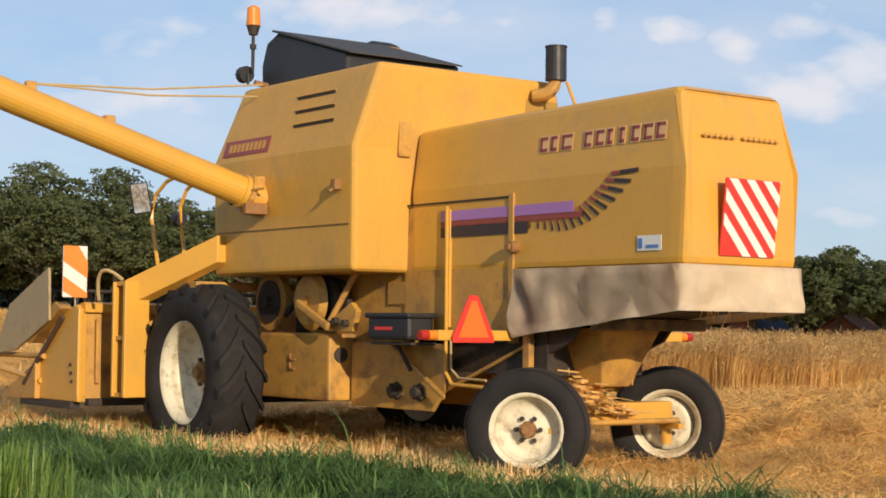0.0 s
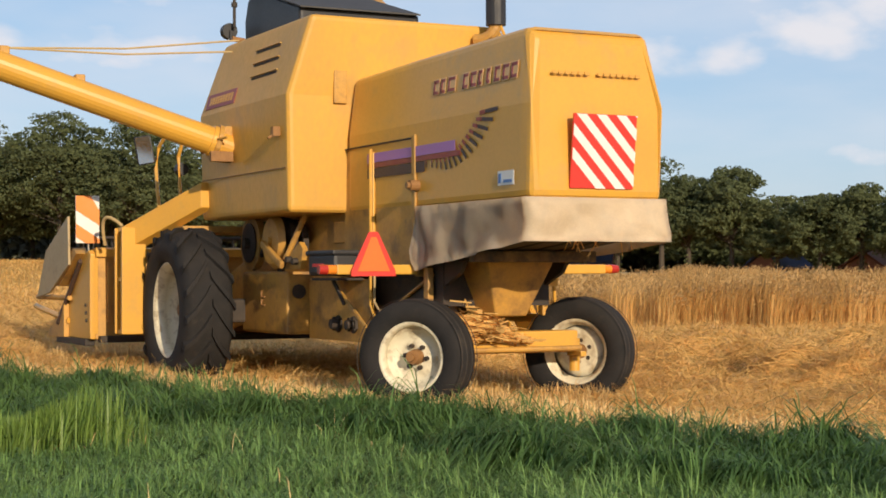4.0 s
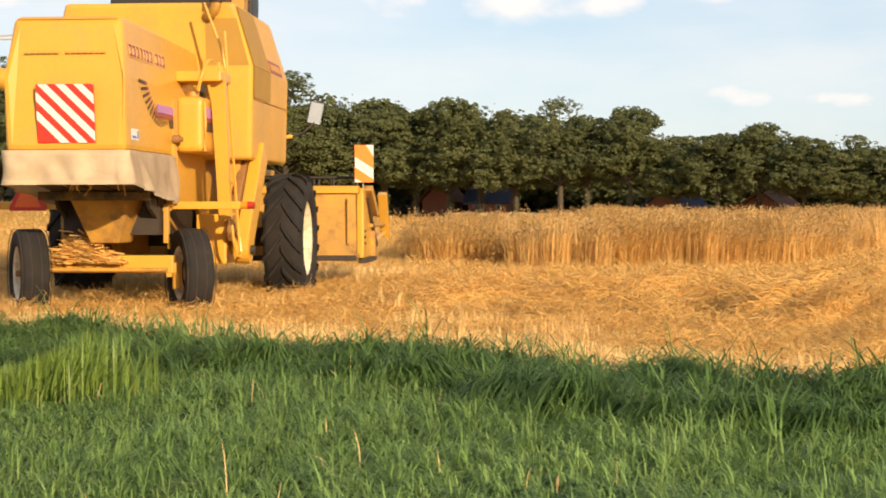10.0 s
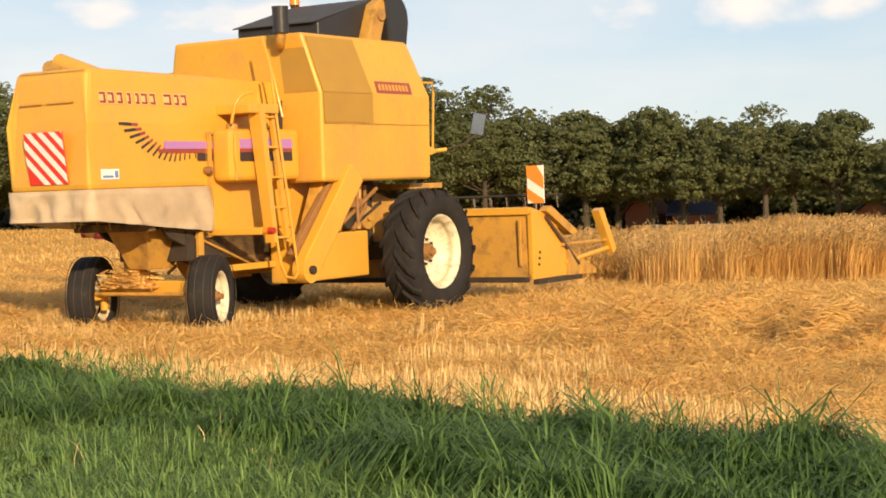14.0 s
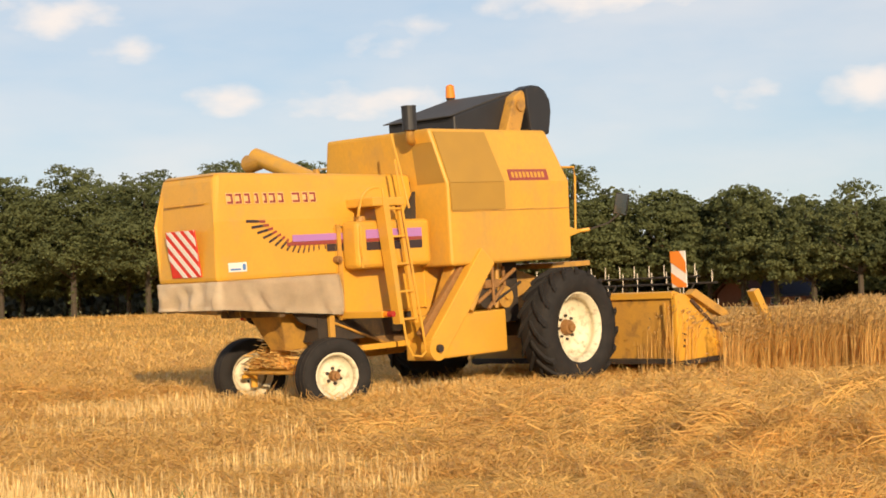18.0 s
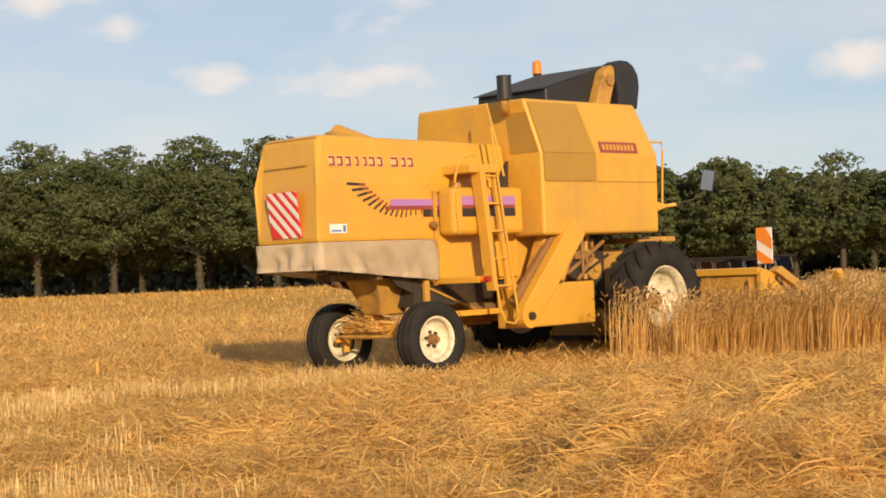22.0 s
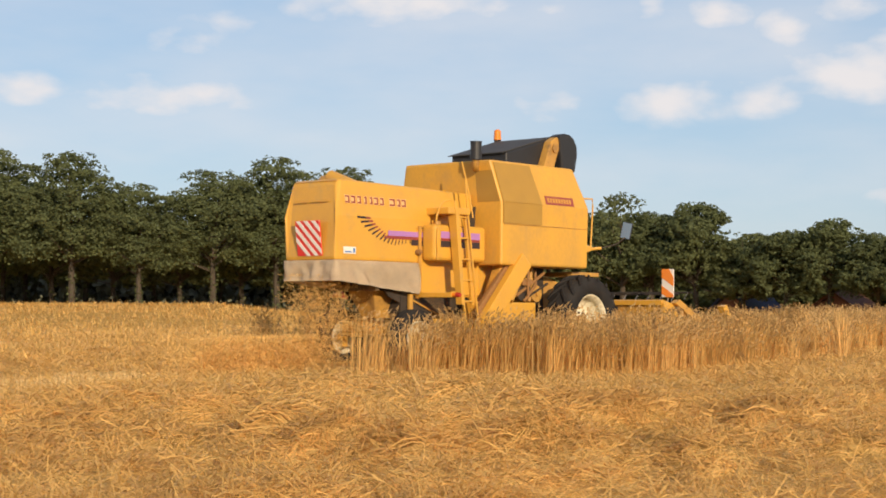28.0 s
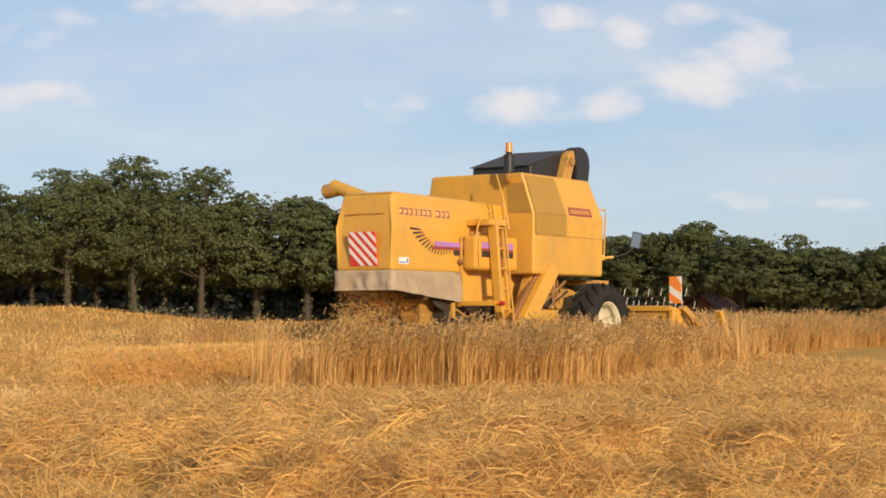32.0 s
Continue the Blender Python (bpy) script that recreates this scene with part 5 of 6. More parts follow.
SHR = Matrix.Translation((0, -1.29, 3.03)) @ Matrix.Rotation(radians(-15.6), 4, "X")
part("name_plate", box((-0.66, -0.008, 0.02), (0.22, -0.001, 0.19), m=SHR), DECAL_RED, harvester, "dark red plate with pale bars")
for k in range(9):
    part("pale_bar", box((-0.60 + 0.085 * k, -0.012, 0.06), (-0.60 + 0.085 * k + 0.055, -0.0085, 0.15), m=SHR), FAINT, harvester)
    part("pale_bar", box((-0.32 + 0.085 * k, 0.0085, 0.10), (-0.32 + 0.085 * k + 0.055, 0.012, 0.19), m=SH), FAINT, harvester)
part("screen_panel", loft([[(-1.93, -1.296 - d, 2.64), (-0.80, -1.296 - d, 2.64), (-0.80, -1.300 - d, 3.03), (-1.95, -1.300 - d, 3.03)] for d in (0.0, 0.006)]), MESH_PANEL, harvester, "perforated brownish intake screen")
part("screen_panel", loft([[(-1.95, -1.299 - d, 3.035), (-0.80, -1.299 - d, 3.035), (-0.95, -1.095 - d, 3.77), (-2.02, -1.095 - d, 3.77)] for d in (0.0, 0.008)]), MESH_PANEL, harvester, "perforated brownish intake screen")
part("rear_screen", loft([[(x - d, -1.24 if z < 3.2 else -1.10, z), (x - d, -0.70, z), (x + 0.01, -0.70, z), (x + 0.01, -1.24 if z < 3.2 else -1.10, z)] for x, z, d in ((-1.979, 3.04, 0.006), (-2.055, 3.62, 0.006))]), MESH_PANEL, harvester)
part("hook", joined(box((-1.78, 1.28, 2.62), (-1.70, 1.36, 2.72), 0.01), rod((-1.74, 1.33, 2.64), (-1.74, 1.4, 2.6), 0.015)), BRASSY, harvester)
part("hinge_plate", box((-2.02, 0.66, 2.95), (-1.98, 0.80, 3.28), 0.01), YELLOW_WORN, harvester)

# dark cover over the tank
part("tank_cover", loft([[(-1.05, y, 3.80), (-1.05, y, 4.06), (0.30, y, 4.44), (0.52, y, 4.36), (0.62, y, 4.12), (0.60, y, 3.78)] for y in (0.78, -0.62)], 0.04), BLACK, harvester, "black sloping tank cover")
part("cover_lid", loft([[(-1.13, y, 4.045), (-1.13, y, 4.06), (0.36, y, 4.475), (0.37, y, 4.455)] for y in (0.80, -0.60)]), LID, harvester, "grey sheet lid")
part("filling_elevator", joined(prism([(-0.15, 3.75), (0.18, 3.75), (0.42, 4.36), (0.30, 4.46), (0.12, 4.36)], 1, -0.80, -0.62, 0.02), rod((0.22, -0.84, 4.22), (0.22, -0.6, 4.22), 0.09)), YELLOW_WORN, harvester)
part("elevator_cap", prism([(0.42, 3.78), (0.84, 3.78), (0.92, 4.14), (0.90, 4.32), (0.80, 4.46), (0.66, 4.53), (0.50, 4.54), (0.34, 4.48), (0.36, 4.2)], 1, -0.84, -0.55, 0.04), BLACK, harvester)

beacon = part("beacon", joined(rod((0.54, 0.93, 4.05), (0.54, 0.93, 4.44), 0.018), rod((0.54, 0.93, 4.43), (0.54, 0.93, 4.53), 0.045, 0.075), rod((0.54, 0.93, 4.28), (0.54, 0.93, 4.33), 0.035)), DARK, harvester)
part("beacon_lens", joined(rod((0.54, 0.93, 4.53), (0.54, 0.93, 4.72), 0.078, 0.068, 20), rod((0.54, 0.93, 4.72), (0.54, 0.93, 4.745), 0.068, 0.03, 20)), AMBER, beacon, "amber beacon lens")
part("work_lamp", joined(rod((0.62, 0.95, 4.02), (0.72, 0.95, 4.02), 0.09), rod((0.6, 0.95, 3.9), (0.6, 0.95, 4.02), 0.015)), BLACK, harvester)

ex = part("exhaust_pipe", pipe(arc((-2.10, -0.75, 3.66), (-2.28, -0.89, 3.64), (-2.27, -0.90, 3.85)), 0.065, 10), YELLOW_WORN, harvester)
part("exhaust_silencer", joined(rod((-2.27, -0.90, 3.80), (-2.27, -0.90, 4.13), 0.105, seg=20), rod((-2.27, -0.90, 4.13), (-2.27, -0.90, 4.145), 0.11, seg=20)), BLACK, ex, "sooty black exhaust stack")

# auger
AZ, EL, LEN = 84.0, 18.0, 4.25
AH = Vector((-0.26, 1.40, 2.66))
AD = Vector((math.cos(radians(AZ)) * math.cos(radians(EL)), math.sin(radians(AZ)) * math.cos(radians(EL)), math.sin(radians(EL))))
auger = part("unloading_auger", joined(rod(AH - AD * 0.15, AH + AD * LEN, 0.15, seg=24), rod(AH + AD * 0.02, AH + AD * 0.10, 0.17, seg=24), rod(AH + AD * 1.55, AH + AD * 1.58, 0.145, seg=24)), YELLOW, harvester, "long yellow unloading tube")
AB = AH + AD * LEN
part("auger_spout", joined(rod(AB - AD * 0.25, AB + AD * 0.12 + Vector((0, 0.10, -0.16)), 0.15, 0.17, 16)), YELLOW_WORN, auger)
part("auger_flange", joined(rod(AH + AD * 0.0 + Vector((0, 0, 0)), AH + AD * 0.05, 0.20, seg=16), box((-0.37, 1.26, 2.46), (-0.13, 1.37, 2.84), 0.02), rod((-0.60, 1.42, 2.70), (0.05, 1.58, 2.66), 0.014)), YELLOW_WORN, auger)
part("auger_clamp", box((-0.46, 1.30, 2.45), (-0.40, 1.55, 2.56), 0.01), BRASSY, auger)
part("auger_clamp", box((-0.16, 1.30, 2.55), (-0.10, 1.55, 2.66), 0.01), BRASSY, auger)
part("auger_bracket", box((-0.06, -0.05, 0.12), (0.06, 0.05, 0.2), 0.01, 1, Matrix.Translation(AH + AD * 1.55)), YELLOW_WORN, auger)
part("auger_bracket", box((-0.04, -0.05, 0.12), (0.04, 0.05, 0.22), 0.01, 1, Matrix.Translation(AH + AD * 2.35)), YELLOW_WORN, auger)
for dz, k in ((0.0, 0), (-0.14, 1)):
    a, b = Vector((0.25 - 0.1 * k, 0.98 + 0.06 * k, 3.86 + dz)), AH + AD * 2.35 + Vector((0, 0, 0.2))
    part("cable", pipe([a, (a + b) / 2 + Vector((0, 0, -0.05)), b], 0.011, 6), CABLE, auger)
part("cable_eye", rod((0.28, 0.9, 3.86), (0.28, 1.05, 3.88), 0.03), BRASSY, harvester)

# right side: fuel tank, ladder, elevator arm, lower box
part("fuel_tank", box((-3.48, -0.98, 1.90), (-2.05, -0.64, 2.56), 0.10, 4), YELLOW, harvester)
part("fuel_tank_stripe", box((-3.32, -0.988, 2.31), (-2.25, -0.98, 2.43)), DECAL_PURPLE, harvester)
part("fuel_tank_stripe", box((-3.32, -0.988, 2.265), (-2.25, -0.98, 2.306)), DECAL_RED, harvester)
part("fuel_tank_stripe", box((-3.32, -0.988, 2.15), (-2.25, -0.98, 2.261)), DECAL_BLACK, harvester)
part("filler_gap", prism([(-2.35, 2.52), (-2.08, 2.52), (-2.06, 2.95)], 1, -0.72, -0.66), DARK, harvester)
part("fuel_strap", pipe([(-3.42, -0.99, 1.92), (-3.44, -1.0, 2.2), (-3.42, -0.99, 2.48), (-3.38, -0.85, 2.53)], 0.016, 6), YELLOW, harvester)
part("fuel_cap", rod((-3.25, -0.82, 2.49), (-3.25, -0.82, 2.62), 0.07), YELLOW_WORN, harvester)
ladder = part("ladder", joined(box((-3.32, -1.16, 2.74), (-2.72, -0.62, 2.86), 0.02), pipe(arc((-3.36, -0.9, 2.62), (-3.38, -0.98, 3.02), (-3.05, -1.0, 3.0)), 0.02, 6)), YELLOW, harvester)
part("ladder_rail", loft([[(-3.15, -1.17, 2.86), (-3.04, -1.17, 2.86), (-3.04, -0.99, 2.86), (-3.15, -0.99, 2.86)], [(-2.98, -1.20, 1.12), (-2.90, -1.20, 1.12), (-2.90, -1.06, 1.12), (-2.98, -1.06, 1.12)]]), YELLOW, ladder)
part("ladder_rail", loft([[(-2.80, -1.08, 2.86), (-2.72, -1.08, 2.86), (-2.72, -1.03, 2.86), (-2.80, -1.03, 2.86)], [(-2.65, -1.15, 1.12), (-2.58, -1.15, 1.12), (-2.58, -1.10, 1.12), (-2.65, -1.10, 1.12)]]), YELLOW, ladder)
for k in range(5):
    f = (2.86 - (2.70 - 0.38 * k)) / 1.74
    xa, xb, yy, zz = -3.05 + 0.15 * f, -2.76 + 0.14 * f, -1.055 - 0.07 * f, 2.70 - 0.38 * k
    part("rung", box((xa, yy - 0.06, zz - 0.015), (xb, yy + 0.06, zz + 0.015), 0.005, 1), YELLOW, ladder)
part("handrail", pipe([(-2.80, -1.10, 3.38), (-2.74, -1.14, 2.6), (-2.56, -1.21, 0.95), (-2.56, -1.24, 0.72), (-2.66, -1.25, 0.65), (-2.82, -1.24, 0.68), (-2.90, -1.22, 0.85), (-2.92, -1.18, 1.25), (-3.00, -1.14, 2.0), (-3.08, -1.13, 2.75), (-3.06, -1.08, 2.98)], 0.018, 6), YELLOW, ladder)
part("handrail", pipe([(-2.55, -0.8, 3.75), (-2.62, -1.02, 3.2), (-2.60, -1.12, 2.7)], 0.016, 6), YELLOW, ladder)

part("drive_arm", joined(beam((-2.40, 0.74), (-1.25, 1.98), 0.35, 0.16, -1.24), rod((-2.40, -1.33, 0.74), (-2.40, -1.15, 0.74), 0.17, seg=20)), YELLOW, harvester)
part("arm_pivot", rod((-2.40, -1.38, 0.74), (-2.40, -1.32, 0.74), 0.055), DARK, harvester)
part("grain_elevator", beam((-2.15, 0.72), (-1.55, 1.95), 0.26, 0.2, -0.98), YELLOW_WORN, harvester)
part("side_box", box((-2.35, -1.02, 0.56), (-0.62, -0.64, 1.18), 0.03), YELLOW, harvester)
for k, (x0, z0, rr) in enumerate(((-0.95, 1.42, 0.22), (-0.55, 1.35, 0.16), (-1.25, 1.55, 0.12))):
    part("belt_pulley", joined(rod((x0, -0.98, z0), (x0, -0.86, z0), rr, seg=20), rod((x0, -1.02, z0), (x0, -0.8, z0), 0.04)), YELLOW_WORN if k else DARK, harvester)
part("linkage", joined(rod((-1.2, -1.0, 1.3), (-0.35, -1.0, 1.75), 0.03), rod((-0.9, -1.05, 1.25), (-0.9, -1.05, 1.8), 0.025), box((-1.05, -1.04, 1.5), (-0.75, -0.9, 1.62), 0.01)), BRASSY, harvester)
for k, (xa, za, xb, zb, rr) in enumerate(((-1.45, 1.2, -0.95, 1.85, 0.05), (-1.0, 1.2, -0.62, 1.5, 0.03), (-0.8, 1.3, -0.2, 1.55, 0.025), (-0.72, 1.2, -0.66, 1.85, 0.035), (-0.45, 1.25, -0.5, 1.8, 0.03))):
    part("linkage_rod", rod((xa, -1.08 + 0.05 * k, za), (xb, -1.02 + 0.03 * k, zb), rr), (YELLOW_WORN, BRASSY, DARK)[k % 3], harvester)
part("dust_ledge", beam((-2.50, 0.90), (-1.42, 2.0), 0.16, 0.10, -1.10), BRASSY, harvester, "rusty brown chain case behind the arm")
part("lower_frame_rail", box((-3.75, -0.72, 0.78), (-2.3, -0.62, 0.86), 0.01), YELLOW, harvester)

# left side: guards, pulleys, box, battery case
part("hydraulic_tank", prism([(-1.05, 0.62), (0.30, 0.62), (0.30, 1.28), (-1.05, 1.28)], 1, 0.60, 0.93, 0.03), YELLOW_WORN, harvester)
part("filler_hole", rod((-1.055, 0.80, 1.07), (-1.075, 0.80, 1.07), 0.075), DARK, harvester)
part("tank_lug", joined(*[pipe(arc((-0.42, 0.94, 0.92 + 0.09 * k), (-0.34, 0.96, 0.90 + 0.09 * k), (-0.34, 0.94, 0.98 + 0.09 * k)), 0.01, 5) for k in range(2)]), BRASSY, harvester)
part("variator_disc", joined(rod((-0.70, 0.92, 1.60), (-0.70, 0.98, 1.60), 0.30, 0.24, 28), rod((-0.70, 0.9, 1.60), (-0.70, 1.02, 1.60), 0.05)), YELLOW_WORN, harvester)
part("variator_disc", joined(rod((-0.78, 0.80, 1.58), (-0.78, 0.86, 1.58), 0.27, seg=28), rod((-0.84, 0.70, 1.57), (-0.84, 0.76, 1.57), 0.26, seg=28)), DARK, harvester)
part("belt_wheel", joined(rod((0.18, 0.80, 1.60), (0.18, 0.88, 1.60), 0.30, seg=28)), YELLOW_WORN, harvester)
part("belt_wheel_face", joined(rod((0.18, 0.885, 1.60), (0.18, 0.90, 1.60), 0.22, seg=28), rod((0.18, 0.9, 1.60), (0.18, 0.96, 1.60), 0.06)), DARK, harvester)
part("drive_belt", beam((0.18, 1.31), (-0.7, 1.86), 0.05, 0.06, 0.84), DARK, harvester)
part("tension_arm", beam((-0.62, 1.58), (-1.20, 1.34), 0.08, 0.05, 1.04), YELLOW_WORN, harvester)
part("stay_rod", rod((-1.14, 0.98, 1.4), (-1.40, 0.85, 1.88), 0.03), YELLOW_WORN, harvester)
part("bracket", prism([(-1.05, 1.30), (-1.50, 1.30), (-1.57, 1.50), (-1.47, 1.58), (-1.22, 1.46)], 1, 0.90, 0.96, 0.01), YELLOW_WORN, harvester)
for x0, z0 in ((-1.25, 1.40), (-1.42, 1.38)):
    part("hose_end", rod((x0, 0.96, z0), (x0, 1.02, z0), 0.035), DARK, harvester)
bat = part("battery_case", box((-2.50, 0.72, 1.23), (-1.85, 1.02, 1.45), 0.04), BLACK, harvester, "black plastic battery case with red bars")
part("battery_lid", box((-2.53, 0.70, 1.43), (-1.82, 1.04, 1.48), 0.02), BLACK, bat)
part("red_bar", box((-2.26, 1.021, 1.32), (-1.98, 1.026, 1.352)), RED, bat)
part("battery_tray", box((-2.50, 0.70, 1.185), (-1.85, 0.98, 1.21), 0.005), DARK, harvester)
part("brace", beam((-1.9, 1.18), (-2.75, 0.72), 0.05, 0.03, 0.78), YELLOW_WORN, harvester)
part("brace", rod((-2.1, 0.86, 1.2), (-2.25, 0.8, 0.95), 0.02), DARK, harvester)
part("sill_plate", prism([(-1.10, 0.58), (-2.45, 0.58), (-2.65, 0.80), (-2.65, 1.2), (-1.10, 1.2)], 1, 0.66, 0.70, 0.01), YELLOW_WORN, harvester)
for k in range(2):
    part("sill_bearing", joined(rod((-1.90 - 0.38 * k, 0.70, 0.75), (-1.90 - 0.38 * k, 0.73, 0.75), 0.085, seg=6), rod((-1.90 - 0.38 * k, 0.72, 0.75), (-1.90 - 0.38 * k, 0.80, 0.75), 0.05), *[rod((-1.90 - 0.38 * k + 0.075 * math.cos(q), 0.72, 0.75 + 0.075 * math.sin(q)), (-1.90 - 0.38 * k + 0.075 * math.cos(q), 0.755, 0.75 + 0.075 * math.sin(q)), 0.016, seg=6) for q in (0.8, 2.4, 3.9, 5.5)]), DARK, harvester)
part("conduit", pipe([(-2.62, 0.68, 2.45), (-2.64, 0.69, 1.3), (-2.64, 0.69, 0.95), (-2.75, 0.7, 0.84), (-3.2, 0.7, 0.83)], 0.018, 8), YELLOW, harvester)
part("conduit", pipe([(-2.70, 0.68, 1.25), (-2.72, 0.69, 0.98), (-2.85, 0.7, 0.90), (-3.25, 0.7, 0.89)], 0.012, 6), CABLE, harvester)
part("door_frame", box((-2.66, 0.646, 1.35), (-2.59, 0.676, 2.42), 0.01), YELLOW, harvester)
part("access_panel", box((-1.92, 0.622, 1.56), (-1.62, 0.642, 1.78), 0.015), YELLOW_WORN, harvester)

# rear underside
part("chute", loft([[(-4.36, -0.34, 1.36), (-4.36, 0.34, 1.36), (-3.6, 0.42, 1.36), (-3.6, -0.42, 1.36)], [(-4.16, -0.16, 0.86), (-4.16, 0.16, 0.86), (-3.75, 0.2, 0.86), (-3.75, -0.2, 0.86)]], 0.02), YELLOW_WORN, harvester)
for s in (-1, 1):
    # wings coloured dark: the underside's shade is put into their colour
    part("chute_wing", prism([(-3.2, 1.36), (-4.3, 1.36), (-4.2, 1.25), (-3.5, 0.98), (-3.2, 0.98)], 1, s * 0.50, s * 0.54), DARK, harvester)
part("cross_bar", box((-4.62, -0.62, 1.34), (-4.52, 0.62, 1.44), 0.015), RUST_SHEET, harvester)
for s in (-1, 1):
    arm = part("lamp_bar", box((-3.52, s * 0.62 if s > 0 else -1.42, 1.24), (-3.44, 1.42 if s > 0 else s * 0.62, 1.33), 0.012), YELLOW, harvester)
    part("amber_lamp", rod((-3.47, s * 1.40, 1.285), (-3.47, s * 1.50, 1.285), 0.042), AMBER, arm)
    part("red_lamp", rod((-3.47, s * 1.50, 1.285), (-3.47, s * 1.58, 1.285), 0.046, 0.04), RED_LENS, arm)
    part("lamp_bracket", box((-3.75, s * 0.60 - 0.03, 0.85), (-3.66, s * 0.60 + 0.03, 1.3), 0.01), YELLOW_WORN, harvester)
part("cross_beam", box((-3.52, -0.615, 1.22), (-3.44, 0.615, 1.335), 0.012), YELLOW_WORN, harvester)
part("straw_drum", rod((-4.10, -0.60, 1.50), (-4.10, 0.60, 1.50), 0.13, seg=20), DARK, harvester)
tri = [(1.30, 1.27), (1.30, 1.225), (0.86, 1.225), (0.86, 1.27), (1.035, 1.625), (1.125, 1.625)]
sign = part("slow_vehicle_triangle", prism(tri, 0, -3.56, -3.545), RED, harvester, "red-edged fluorescent orange triangle")
part("triangle_face", prism([(1.24, 1.268), (0.92, 1.268), (1.055, 1.578), (1.105, 1.578)], 0, -3.566, -3.561), ORANGE, sign)

# axle and tail straw
part("rear_axle", joined(box((-4.04, -0.80, 0.52), (-3.90, 0.80, 0.63), 0.015), box((-4.07, -0.76, 0.52), (-3.87, -0.10, 0.72), 0.02)), YELLOW, harvester)
part("axle_pad", box((-4.10, -0.10, 0.62), (-3.84, 0.06, 0.68), 0.01), RUST, harvester)
part("track_rod", rod((-4.18, -0.72, 0.56), (-4.18, 0.72, 0.56), 0.025), YELLOW_WORN, harvester)
for s in (-1, 1):
    part("steering_knuckle", joined(rod((-3.97, s * 0.78, 0.34), (-3.97, s * 0.78, 0.64), 0.05), box((-4.2, s * 0.74 - 0.03, 0.48), (-3.95, s * 0.74 + 0.03, 0.53), 0.01)), YELLOW, harvester)
r = np.random.default_rng(9)
n = 1800
sx, sy = r.normal(-4.0, 0.10, n), r.uniform(-0.2, 0.62, n)
sz = 0.64 + np.abs(r.normal(0.06, 0.11, n)) * np.exp(-((sy - 0.3) / 0.34) ** 2)
yaw, ln = r.normal(1.5, 0.9, n), r.uniform(0.06, 0.22, n)
a = np.stack([sx - np.cos(yaw) * ln / 2, sy - np.sin(yaw) * ln / 2, sz - r.uniform(0, 0.03, n)], -1)
b = np.stack([sx + np.cos(yaw) * ln / 2, sy + np.sin(yaw) * ln / 2, sz + r.uniform(-0.03, 0.03, n)], -1)
w = np.stack([-np.sin(yaw) * 0.005, np.cos(yaw) * 0.005, r.normal(0, 0.006, n)], -1)
raw("straw_on_axle", np.stack([a - w, a + w, b + w, b - w], 1), np.arange(n * 4).reshape(-1, 4), STRAW, parent=harvester, kind="stuff", label="tangled straw caught on the axle")
n = 11
sx, sy = np.concatenate([r.uniform(-5.4, -5.2, n)]), r.uniform(-0.55, 0.55, n)
ln = r.uniform(0.06, 0.18, n)
a = np.stack([sx, sy, 0 * sx + 1.56], -1)
b = a + np.stack([r.normal(0, 0.03, n), r.normal(0, 0.06, n), -ln], -1)
w = np.stack([0 * sx, 0 * sx + 0.005, 0 * sx], -1)
raw("hanging_straw", np.stack([a - w, a + w, b + w, b - w], 1), np.arange(n * 4).reshape(-1, 4), STRAW, parent=harvester, kind="stuff", label="a few straws hanging under the hood")


